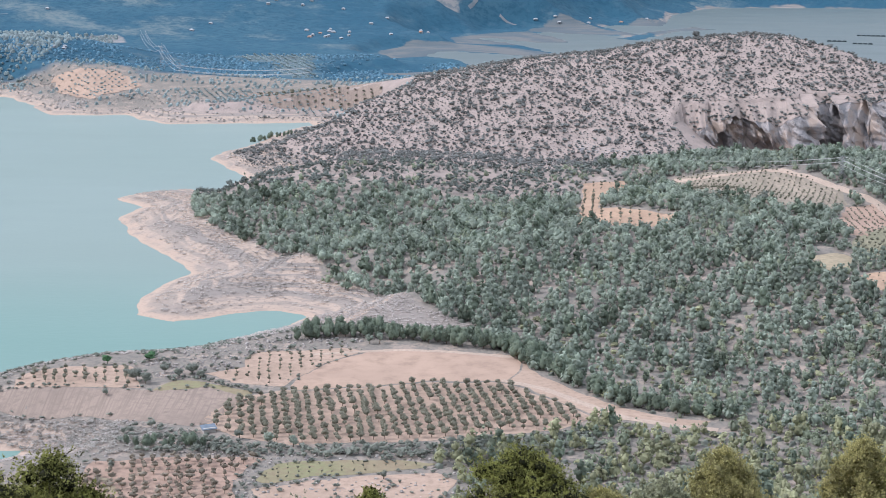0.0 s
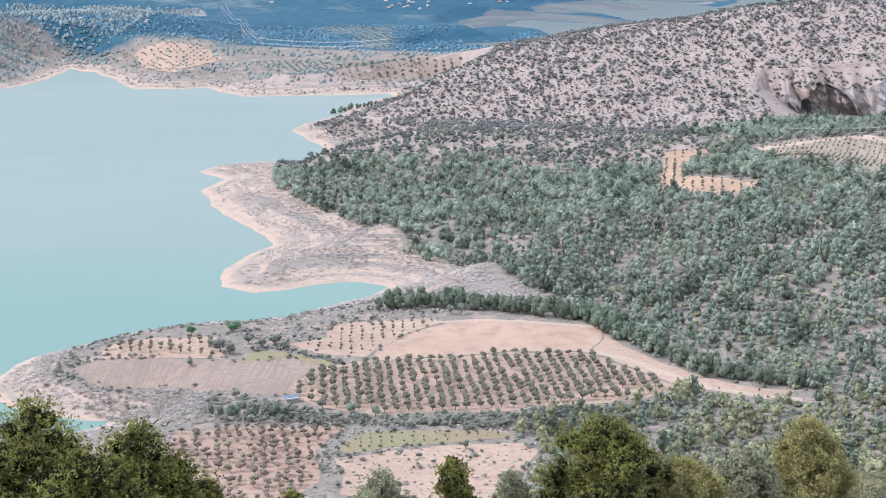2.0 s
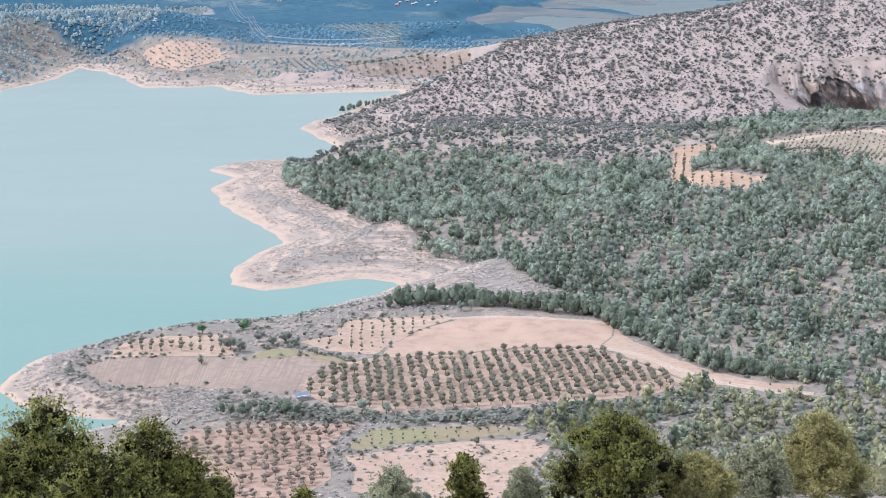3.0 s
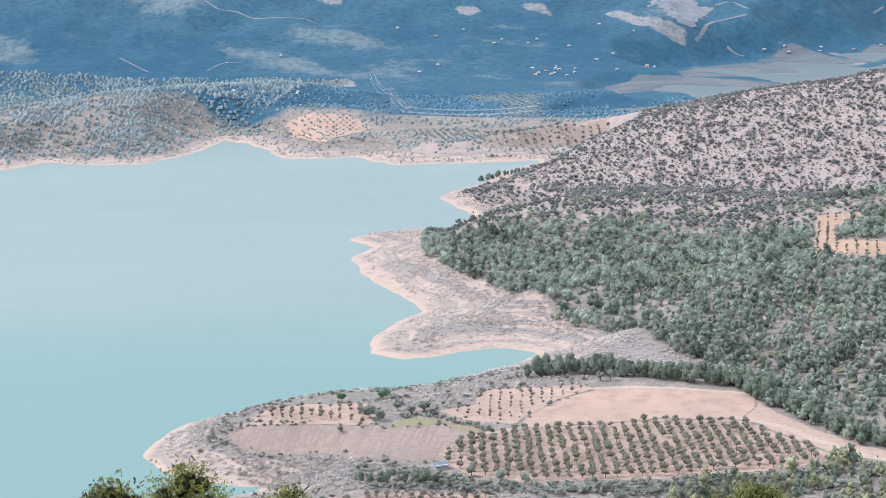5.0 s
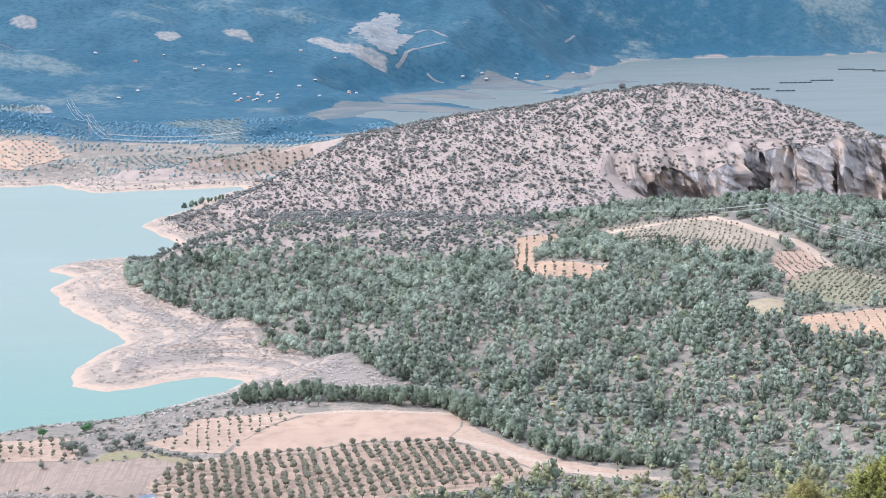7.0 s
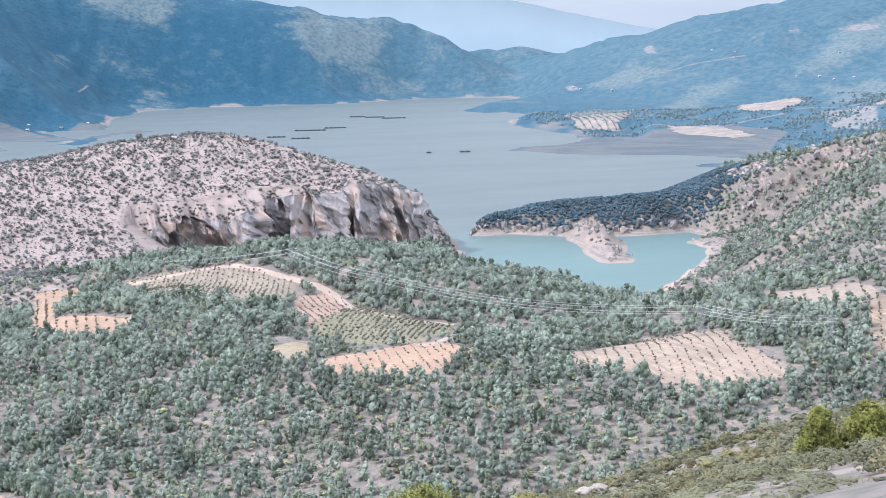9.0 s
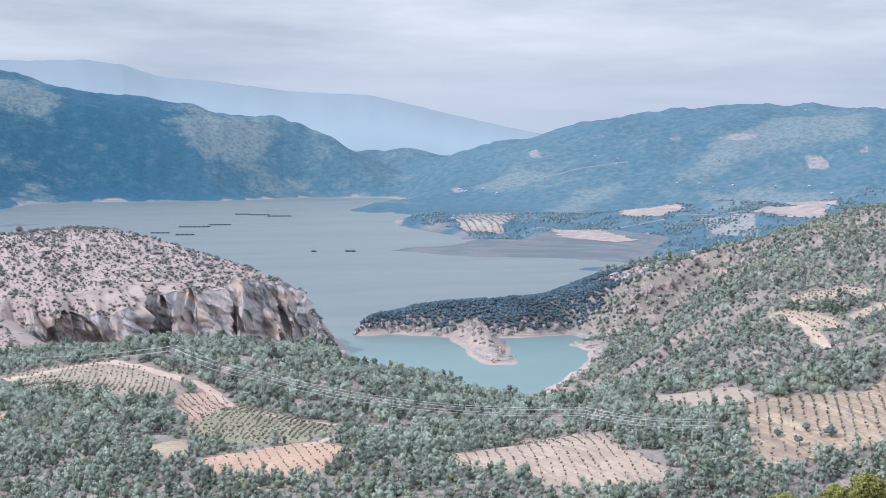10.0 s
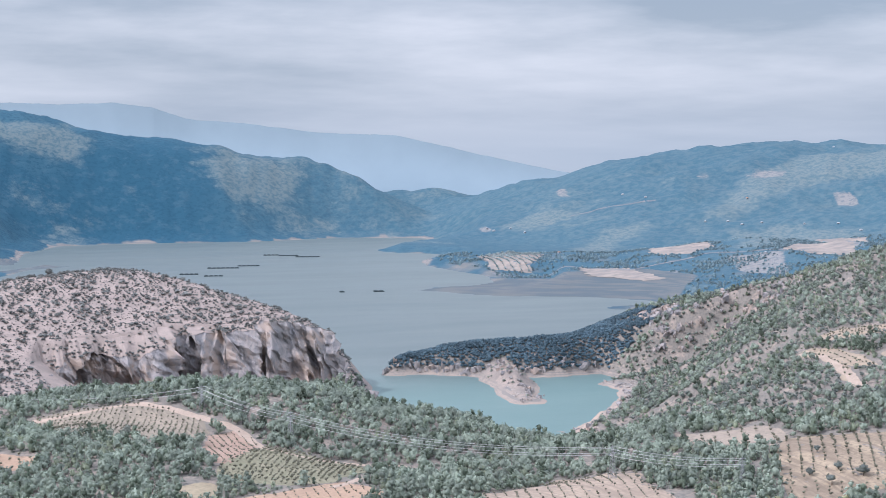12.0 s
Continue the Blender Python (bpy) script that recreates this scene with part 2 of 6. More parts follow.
M_ORANGE = soil("ochre_soil", (0.475, 0.338, 0.240), (0.405, 0.288, 0.210))
M_PALE = soil("pale_terrace_soil", (0.430, 0.348, 0.258), (0.355, 0.290, 0.226))
M_ROWS_EAST = soil("cream_orchard_soil", (0.450, 0.362, 0.258), (0.300, 0.240, 0.182), 0.35, (3.1, 0.593))
M_ROWS_LIGHT = soil("cream_terraced_soil", (0.450, 0.362, 0.280), (0.362, 0.292, 0.232), 0.35, (2.8, 0.369))
M_ROWS_UP = soil("grey_terraced_soil", (0.375, 0.318, 0.252), (0.300, 0.262, 0.208), 0.35, (2.6, -0.464))
M_ROWS_MID = soil("weedy_orchard_soil", (0.350, 0.318, 0.228), (0.270, 0.262, 0.180), 0.35, (2.3, -0.291))
M_GRASS = soil("thin_spring_grass", (0.249, 0.249, 0.141), (0.299, 0.241, 0.166))
M_STUBBLE = soil("dry_grass", (0.390, 0.330, 0.232), (0.330, 0.280, 0.198))
M_GREY = soil("grey_orchard_soil", (0.382, 0.320, 0.257), (0.332, 0.282, 0.232))
M_TRACK = soil("track_dust", (0.498, 0.398, 0.320), (0.432, 0.344, 0.278), 0.8)
# quarry and far soil: colours greyed towards blue in place of haze
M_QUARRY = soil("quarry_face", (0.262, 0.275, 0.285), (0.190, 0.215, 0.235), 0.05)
M_FARSOIL = soil("far_hazed_soil", (0.245, 0.245, 0.250), (0.175, 0.205, 0.228), 0.06)
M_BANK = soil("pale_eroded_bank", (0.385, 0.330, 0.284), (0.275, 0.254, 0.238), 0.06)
# pine tones lifted paler than real needles to stand in for haze
M_PINE = foliage("pine_needles", (0.278, 0.328, 0.270), 0.34, (0.01, 0.01, 0.0))
M_OLIVEPINE = foliage("olive_green_pine_needles", (0.305, 0.318, 0.200), 0.42, (0.02, 0.015, 0.0))
M_SPUR = foliage("bright_juniper_leaves", (0.262, 0.278, 0.090), 0.75, (0.06, 0.05, 0.015))
M_YOUNG = foliage("young_pine_needles", (0.272, 0.312, 0.226), 0.3, (0.01, 0.01, 0.0))
M_MAQUIS = foliage("maquis_leaves", (0.215, 0.235, 0.198), 0.32)
# eastern woods: haze blue put into the leaf colour
M_EASTWOOD = foliage("east_haze_leaves", (0.150, 0.222, 0.248), 0.35)
M_HILL = foliage("grey_hill_bush_leaves", (0.205, 0.215, 0.205), 0.35)
M_EDGEPINE = foliage("dark_pine_needles", (0.165, 0.205, 0.152), 0.4)
M_OLIVE = foliage("olive_leaves", (0.215, 0.212, 0.160), 0.3)
M_BROWN = foliage("brownish_olive_leaves", (0.235, 0.205, 0.16), 0.28)
M_BRUSH = foliage("grey_dead_brush", (0.47, 0.43, 0.40), 0.25)
M_TWIGS = foliage("grey_bare_twigs", (0.36, 0.345, 0.315), 0.25)
M_ROUND = foliage("dark_round_tree_leaves", (0.185, 0.210, 0.190), 0.35)
M_FRESH = foliage("fresh_green_leaves", (0.09, 0.19, 0.09), 0.3)
# wide spread and yellow tint carry the painted lit tips and dark gaps
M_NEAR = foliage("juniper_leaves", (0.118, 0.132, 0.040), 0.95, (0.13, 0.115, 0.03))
M_SCRUB = foliage("olive_green_scrub_leaves", (0.205, 0.208, 0.128), 0.45)
M_GREYJUNIPER = foliage("grey_juniper_leaves", (0.370, 0.382, 0.260), 0.45)
M_DRYJUNIPER = foliage("yellowish_juniper_leaves", (0.370, 0.345, 0.150), 0.45)
M_NEARDRY = foliage("yellowish_scrub_leaves", (0.225, 0.208, 0.110), 0.4)
# far woods: leaf colours paled and blued to stand in for haze
M_FARWOOD = foliage("bank_haze_leaves", (0.300, 0.370, 0.375), 0.3)
M_FARBLUE = foliage("distant_haze_leaves", (0.145, 0.290, 0.390), 0.25)
# needles darkened and blued for cloud shade and haze
M_CLOUDSHADEPINE = foliage("cloud_shaded_needles", (0.105, 0.165, 0.200), 0.35)
M_BARK = plain("bark", (0.136, 0.102, 0.076), 0.9)
M_STONE = plain("limestone", (0.345, 0.305, 0.270), 0.9, 0.0, 0.4)
M_STEEL = plain("galvanised_steel", (0.357, 0.365, 0.374), 0.5, 0.4)
M_WIRE = plain("aluminium_wire", (0.527, 0.527, 0.527), 0.4, 0.3, 0.1)
M_WALL = plain("whitewash", (0.36, 0.38, 0.40), 0.8, 0.0, 0.15)
M_ROOF = plain("clay_roof", (0.357, 0.221, 0.162), 0.8)
M_GLASS = plain("dark_window", (0.043, 0.051, 0.060), 0.2)
M_TIN = plain("blue_grey_tin_sheet", (0.150, 0.190, 0.235), 0.7, 0.0)
M_RAFT = plain("dark_pontoon", (0.043, 0.060, 0.068), 0.6)
M_NET = plain("cage_net", (0.025, 0.043, 0.047), 0.8)
M_CONCRETE = plain("concrete", (0.408, 0.391, 0.365), 0.85)

# ---- the land ----
def smax(a, b, k):
    h = np.clip(0.5 + 0.5 * (a - b) / k, 0, 1)
    return b * (1 - h) + a * h + k * h * (1 - h)


def smin(a, b, k):
    return -smax(-a, -b, k)


def step(u):
    u = np.clip(u, 0, 1)
    return u * u * (3 - 2 * u)


def near_line(x, y, pts):
    """Distance to a polyline of (x, y, ...) and the further columns at the nearest place."""
    best = np.full(x.shape, 1e9)
    vals = [np.zeros(x.shape) for _ in pts[0][2:]]
    for a, b in zip(pts[:-1], pts[1:]):
        ex, ey = b[0] - a[0], b[1] - a[1]
        u = np.clip(((x - a[0]) * ex + (y - a[1]) * ey) / (ex * ex + ey * ey + 1e-9), 0, 1)
        d = np.hypot(x - a[0] - u * ex, y - a[1] - u * ey)
        m = d < best
        best = np.where(m, d, best)
        for k in range(len(vals)):
            vals[k] = np.where(m, a[k + 2] + u * (b[k + 2] - a[k + 2]), vals[k])
    return best, vals


def inside(x, y, poly):
    """1 inside a closed polygon."""
    c = np.zeros(x.shape, bool)
    n = len(poly)
    for i in range(n):
        (ax, ay), (bx, by) = poly[i], poly[(i + 1) % n]
        if ay == by:
            continue
        c ^= ((ay > y) != (by > y)) & (x < (bx - ax) * (y - ay) / (by - ay) + ax)
    return c


def signed(x, y, poly):
    """Distance to a closed polygon's edge, positive inside."""
    d, _ = near_line(x, y, list(poly) + [poly[0]])
    return np.where(inside(x, y, poly), d, -d)


def wave(x, y, size, seed=0.0, octaves=4):
    """Smooth fractal relief in -1..1 from sines of turning directions."""
    out, amp, tot = np.zeros(np.shape(x)), 1.0, 0.0
    r = np.random.RandomState(int(seed * 10) + 7)
    for o in range(octaves):
        for _ in range(5):
            a, p, q = r.uniform(0, 6.283), r.uniform(0, 6.283), r.uniform(0, 6.283)
            k = 6.283 / (size * r.uniform(0.7, 1.5))
            u = (x * math.cos(a) + y * math.sin(a)) * k
            v = (-x * math.sin(a) + y * math.cos(a)) * k * 0.6
            out = out + amp * np.sin(u + p + 1.3 * np.sin(v + q)) / 3.0
        tot += amp
        amp *= 0.5
        size *= 0.47
    return out / tot


WEST_SHORE = [(-79, 866), (-90, 842), (-134, 797), (-183, 784), (-218, 760), (-241, 731), (-250, 703), (-247, 678), (-233, 661),
              (-212, 648), (-192, 640), (-178, 640), (-180, 631), (-196, 622), (-260, 570), (-520, 540), (-1150, 900), (-1150, 1700)]
WEST_FAR = [(-768, 1741), (-753, 1807), (-697, 1772), (-615, 1766), (-581, 1860), (-582, 1999), (-547, 1958), (-494, 1881), (-452, 1785),
            (-397, 1781), (-358, 1788), (-341, 1751), (-298, 1709), (-229, 1714), (-148, 1722), (-140, 1700), (-166, 1654), (-190, 1547),
            (-212, 1502), (-219, 1459), (-194, 1408), (-172, 1360), (-165, 1320)]
WEST_CAPES = [(-201, 1279), (-213, 1293), (-249, 1280), (-265, 1248), (-236, 1210), (-243, 1162), (-234, 1129), (-211, 1077), (-181, 1022),
              (-159, 979), (-176, 947), (-179, 910), (-176, 871), (-153, 855), (-139, 863), (-120, 877), (-94, 882), (-78, 872)]
EAST_NEAR = [(502, 1300), (480, 1220), (500, 1100), (536, 1044), (596, 1062), (590, 1114), (640, 1165), (688, 1220), (748, 1305), (741, 1349),
             (790, 1360), (781, 1410), (709, 1414), (659, 1436), (610, 1483), (574, 1486), (579, 1506), (608, 1541), (660, 1566), (740, 1582), (830, 1610), (900, 1650), (1000, 1760)]
EAST_FAR = [(1023, 1816), (1092, 1906), (1182, 1981), (1120, 1980), (1140, 2037), (1190, 2044), (1254, 2036), (1226, 2140), (1166, 2197), (1113, 2231),
            (1063, 2252), (1022, 2337), (984, 2412), (1052, 2456), (1134, 2472), (1183, 2530), (1220, 2628), (1231, 2683), (1223, 2797), (1231, 2930),
            (1267, 3062), (1337, 3151), (1404, 3228), (1387, 3302), (1323, 3352), (1315, 3448), (1400, 3585), (1501, 3648), (1584, 3696), (1630, 3822),
            (1625, 3948), (1554, 3979), (1427, 4034), (1159, 3936), (984, 3954), (800, 3977), (651, 3934), (560, 3700), (500, 3400)]
EAST_BACK = [(560, 3200), (475, 3136), (373, 2852), (330, 2500), (330, 2100), (440, 1760), (505, 1600), (540, 1500), (545, 1450), (528, 1400), (510, 1345)]
LAKE_WEST = WEST_SHORE + WEST_FAR + WEST_CAPES
LAKE_EAST = EAST_NEAR + EAST_FAR + EAST_BACK
ISLET = [(616, 1288), (619, 1264), (636, 1257), (651, 1272), (657, 1299), (676, 1337), (700, 1410), (692, 1450), (660, 1440), (636, 1355)]
FAR_SPIT = [(360, 2900), (470, 3136), (555, 3190), (515, 3240), (420, 3150), (320, 2950)]
ISLANDS = (ISLET, FAR_SPIT)
ARM = [(-25, 2564), (-2, 2646), (21, 2653), (76, 2610), (155, 2554), (203, 2587), (164, 2706), (122, 2836), (65, 2941), (96, 2948), (134, 2885),
       (181, 2836), (237, 2850), (216, 2976), (181, 3086), (210, 3110), (248, 3055), (328, 3021), (387, 3037), (355, 3168), (326, 3258), (360, 3317),
       (456, 3291), (539, 3694), (699, 3914), (843, 3920), (708, 3034), (577, 2932), (450, 2400), (300, 2150), (67, 2305), (49, 2396), (29, 2494)]
ARM_STRIP = [(-50, 2201), (0, 2184), (60, 2190), (40, 2230), (-40, 2225)]
LAKES = (LAKE_WEST, LAKE_EAST, ARM, ARM_STRIP)

# Ridges: x, y, height, reach of the slope.
ROCKY_HILL = [(-205, 1475, 4, 60), (-179, 1550, 8, 90), (-120, 1606, 10, 160), (-51, 1639, 22, 240), (-10, 1660, 33, 300), (43, 1679, 58, 390),
              (149, 1683, 78, 430), (208, 1677, 84, 420), (276, 1667, 98, 410), (321, 1659, 102, 400), (365, 1640, 101, 385), (398, 1601, 91, 420),
              (446, 1537, 72, 430), (493, 1470, 57, 330)]
FOREST_HILL = [(-190, 1271, 3, 90), (-155, 1260, 11, 160), (-94, 1246, 20, 260), (-30, 1230, 31, 330), (14, 1220, 28, 330), (53, 1209, 22, 330), (78, 1197, 21, 300)]
FOREST_RIDGE = [(150, 1215, 31, 200), (222, 1210, 39, 210), (267, 1160, 45, 230), (298, 1121, 54, 250), (327, 1082, 52, 250), (382, 1010, 44, 240),
                (412, 955, 36, 230), (444, 907, 32, 220), (457, 867, 35, 220), (479, 843, 42, 220), (496, 822, 54, 250)]
BENCH = [(60, 900, 22, 300), (110, 950, 34, 300), (190, 1000, 46, 280), (250, 830, 42, 300), (330, 720, 44, 280), (440, 680, 54, 280), (560, 700, 68, 300), (700, 800, 92, 340), (900, 1000, 125, 400)]
PROMONTORY = [(591, 1498, 2, 40), (618, 1503, 13, 60), (654, 1495, 25, 70), (683, 1489, 28, 75), (711, 1478, 30, 75), (740, 1469, 32, 75), (771, 1465, 33, 80), (804, 1464, 36, 90), (843, 1471, 39, 110), (887, 1450, 55, 170), (928, 1448, 66, 240), (1014, 1414, 77, 330)]
EAST_CREST = [(1010, 1400, 81, 330), (1002, 1311, 96, 400), (1009, 1242, 118, 430), (1030, 1120, 150, 500), (1080, 900, 185, 600), (1150, 600, 230, 700)]
WEST_RANGE = [(-2600, 3600, 420, 1900), (-1200, 4500, 430, 2300), (-300, 4750, 400, 2200), (200, 4720, 370, 1700), (611, 4610, 345, 1000), (841, 4563, 294, 720), (1087, 4490, 269, 680), (1254, 4426, 225, 620),
              (1396, 4362, 221, 560), (1466, 4339, 167, 450), (1552, 4288, 131, 380), (1653, 4206, 87, 260), (1753, 4130, 24, 160)]
EAST_RANGE = [(1867, 4313, 21, 200), (1967, 4247, 107, 420), (2109, 4155, 138, 600), (2237, 4042, 175, 800), (2396, 3927, 200, 1000), (2523, 3798, 246, 1200),
              (2654, 3683, 260, 1300), (2834, 3496, 251, 1300), (3200, 2900, 260, 1300)]
GAP_HILLS = [(1500, 4560, 100, 260), (1689, 4514, 115, 260), (1867, 4444, 121, 260), (2026, 4374, 103, 260)]
MID_HILLS = [(1500, 2700, 30, 500), (1750, 2500, 60, 600), (1900, 2000, 70, 700), (1700, 1700, 60, 600)]
ISLET_CREST = [(640, 1272, 3, 20), (652, 1305, 13, 26), (656, 1325, 19, 30), (660, 1360, 17, 32), (668, 1400, 12, 34), (678, 1440, 10, 34)]
SHORE_HILLS = [(-470, 2050, 38, 220), (-330, 2000, 22, 260), (-150, 1950, 16, 260), (40, 2000, 16, 260)]
WEST_HILLS = [(-900, 1950, 45, 350), (-720, 2100, 60, 350), (-620, 2300, 50, 350)]


def slope_of(pts, x, y, even=0.0):
    """Height of a ridge's slopes: a rounded profile round each stretch of its crest; even makes the slope straighter."""
    out = np.zeros(x.shape)
    for a, b in zip(pts[:-1], pts[1:]):
        ex, ey = b[0] - a[0], b[1] - a[1]
        u = np.clip(((x - a[0]) * ex + (y - a[1]) * ey) / (ex * ex + ey * ey), 0, 1)
        d = np.hypot(x - a[0] - u * ex, y - a[1] - u * ey)
        z, w = a[2] + u * (b[2] - a[2]), a[3] + u * (b[3] - a[3])
        u = np.clip(d / w, 0, 1)
        straight = 1 - (np.sqrt(u * u + 0.02) - 0.1414) / 0.8686
        out = smax(out, z * ((1 - even) * (0.5 + 0.5 * np.cos(np.pi * u)) + even * straight), 2.0 + 0.02 * max(a[2], b[2]))
    return out


def shore(x, y):
    """Signed distance to the water's edge, positive on land, with a ragged line."""
    d = np.full(x.shape, -1e9)
    for lake in LAKES:
        d = np.maximum(d, signed(x, y, lake))
    d = -d
    for isle in ISLANDS:
        d = np.maximum(d, signed(x, y, isle))
    r = np.hypot(x, y)
    return d + wave(x, y, 60, 3.0, 3) * np.clip(r / 300, 1.5, 7)


# x, y and the height of the rim
CLIFF = [(212, 1438, 30), (226, 1430, 34), (240, 1424, 37), (252, 1424, 39), (267, 1425, 43), (288, 1425, 42), (304, 1422, 38), (325, 1414, 46), (340, 1425, 55), (360, 1420, 58), (387, 1405, 58),
         (424, 1412, 67), (445, 1402, 70), (470, 1400, 65), (482, 1394, 58), (489, 1386, 42), (494, 1372, 25), (500, 1345, 10), (498, 1312, 1)]


CLIFF_BACK = [(212, 1438)] + [(x, y + 30) for x, y, _z in CLIFF[1:-6]] + [(478, 1428), (496, 1425), (512, 1400), (520, 1360)]


def land_height(x, y, cut=True):
    r = np.hypot(x, y)
    az = np.degrees(np.arctan2(x, y))
    h = 9.0 + 0 * x
    h = smax(h, slope_of(FOREST_HILL, x, y), 8)
    h = smax(h, slope_of(BENCH, x, y), 14)
    h = smax(h, slope_of(FOREST_RIDGE, x, y), 10)
    h = smax(h, slope_of(EAST_CREST, x, y), 20)
    h = smax(h, slope_of(PROMONTORY, x, y), 10)
    h = smax(h, slope_of(MID_HILLS, x, y), 12)
    h = smax(h, slope_of(SHORE_HILLS, x, y), 6)
    h = smax(h, slope_of(WEST_HILLS, x, y), 10)
    h = smax(np.where(inside(x, y, ISLET), 2, h), slope_of(ISLET_CREST, x, y), 3)
    # the rocky hill, cut off by the cliff on its south side
    rock = slope_of(ROCKY_HILL, x, y, 0.85) * step((575 - x) / 35)
    south = inside(x, y, CLIFF_BACK + [(600, 1350), (600, 1000), (150, 1000), (150, 1438)])
    if cut:
        rock = np.where(south, rock + (np.minimum(rock, 8) - rock) * step((x - 196) / 80), rock)
    h = smax(h, rock, 5)
    # broad far slopes
    h = smax(h, slope_of(WEST_RANGE, x, y), 15)
    h = smax(h, slope_of(EAST_RANGE, x, y), 15)
    h = smax(h, slope_of(GAP_HILLS, x, y), 8)
    h = h + wave(x, y, 260, 1.0, 4) * np.clip((r - 1900) / 1200, 0, 1) * np.clip(h * 0.13, 1.5, 15)
    h = h + wave(x, y, 90, 2.0, 3) * np.clip(h - 14, 0, 40) * 0.06 * (1 - 0.6 * step((r - 1400) / 300))
    # the hillside below the lookout
    fall = np.interp(az, [-180, -120, -60, -4, 3, 8, 16, 23, 30, 37, 44, 60, 120, 180], [-0.2, 0.0, 0.46, 0.46, 0.40, 0.385, 0.37, 0.315, 0.275, 0.24, 0.215, 0.20, 0.0, -0.2])
    side = 223.3 - 0.8 * np.clip(r / 20, 0, 1) - fall * r - 0.0004 * np.clip(r - 260, 0, 900) ** 2 * step((az - 10) / 20)
    side = np.minimum(side, 330) + wave(x, y, 60, 5.0, 3) * np.clip(r / 60, 0, 2.2)
    h = smax(h, side, 14)
    # banks and lake bed
    s = shore(x, y)
    beach = 0.15 + 0.15 * step((x - 100) / 200)
    steep = step((x - 190) / 40) * step((y - 1340) / 40) * step((1800 - y) / 60) * step((1300 - x) / 100)
    beach = beach + 0.75 * steep
    bank = np.where(s > 0, np.where(s < 62, beach * s, beach * 62 + (s - 62) * 0.75), 0.15 * s)
    # low silt flats in the lake's eastern basin and along its western arm
    low = np.maximum(step((x - 880) / 60) * step((y - 1860) / 60) * step((2720 - y) / 120), step((y - 2080) / 60) * step((700 - x) / 80) * step((3250 - y) / 100) * step((x + 230) / 80))
    bank = bank + (np.where(s > 0, 0.028 * np.minimum(s, 110) + 0.6 * np.maximum(s - 110, 0), bank) - bank) * low
    bank = np.where((y < 860) & (x < 0) & (s > 0), np.where(s < 60, 0.30 * s, 18 + (s - 60) * 0.75), bank)
    return np.maximum(smin(h, bank, 3.0), -12.0)


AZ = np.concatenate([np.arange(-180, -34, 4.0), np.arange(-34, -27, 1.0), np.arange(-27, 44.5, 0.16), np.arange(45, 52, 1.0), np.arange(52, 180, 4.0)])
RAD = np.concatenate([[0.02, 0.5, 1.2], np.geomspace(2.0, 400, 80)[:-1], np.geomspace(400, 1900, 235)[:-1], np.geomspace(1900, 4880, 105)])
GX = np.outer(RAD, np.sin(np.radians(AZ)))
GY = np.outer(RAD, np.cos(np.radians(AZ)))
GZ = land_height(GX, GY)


def ground_z(x, y):
    """Height of the ground sheet itself at a place (or places)."""
    x, y = np.asarray(x, float), np.asarray(y, float)
    r, a = np.hypot(x, y), np.degrees(np.arctan2(x, y))
    i = np.clip(np.searchsorted(RAD, r) - 1, 0, len(RAD) - 2)
    j = np.clip(np.searchsorted(AZ, a) - 1, 0, len(AZ) - 2)
    u = np.clip((r - RAD[i]) / (RAD[i + 1] - RAD[i]), 0, 1)
    v = np.clip((a - AZ[j]) / (AZ[j + 1] - AZ[j]), 0, 1)
    return (GZ[i, j] * (1 - u) + GZ[i + 1, j] * u) * (1 - v) + (GZ[i, j + 1] * (1 - u) + GZ[i + 1, j + 1] * u) * v


def mesh_from(name, verts, faces, material=None, smooth=False):
    """A mesh from arrays: verts (n, 3) and faces (m, 3 or 4)."""
    me = bpy.data.meshes.new(name)
    verts, faces = np.asarray(verts, np.float32), np.asarray(faces, np.int32)
    n, k = faces.shape
    me.vertices.add(len(verts))
    me.vertices.foreach_set("co", verts.ravel())
    me.loops.add(n * k)
    me.loops.foreach_set("vertex_index", faces.ravel())
    me.polygons.add(n)
    me.polygons.foreach_set("loop_start", np.arange(0, n * k, k, dtype=np.int32))
    me.polygons.foreach_set("use_smooth", np.full(n, smooth))
    me.update(calc_edges=True)
    if material:
        me.materials.append(material)
    return me


def grid_faces(rows, cols, wrap=False):
    i, j = np.meshgrid(np.arange(rows - 1), np.arange(cols if wrap else cols - 1), indexing="ij")
    a, b = i * cols + j, i * cols + (j + 1) % cols
    return np.stack([a, b, b + cols, a + cols], -1).reshape(-1, 4)


def put_attribute(me, name, values):
    at = me.attributes.new(name, "FLOAT", "POINT")
    at.data.foreach_set("value", np.asarray(values, np.float32).ravel())
SHORE = shore(GX, GY)
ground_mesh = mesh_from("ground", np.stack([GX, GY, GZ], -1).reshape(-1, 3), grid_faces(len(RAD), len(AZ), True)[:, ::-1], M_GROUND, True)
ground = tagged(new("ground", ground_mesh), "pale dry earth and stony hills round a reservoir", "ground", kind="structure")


def rocky(x, y):
    """How far a place belongs to the open limestone hill (0..1)."""
    foot = np.interp(x, [-230, -170, -60, 60, 150, 222, 300, 520], [1400, 1300, 1252, 1228, 1262, 1288, 1330, 1385])
    return step((y - foot + 14 * wave(x, y, 50, 8.0, 3)) / 24 + 0.5) * (x < 545) * (y < 1800)


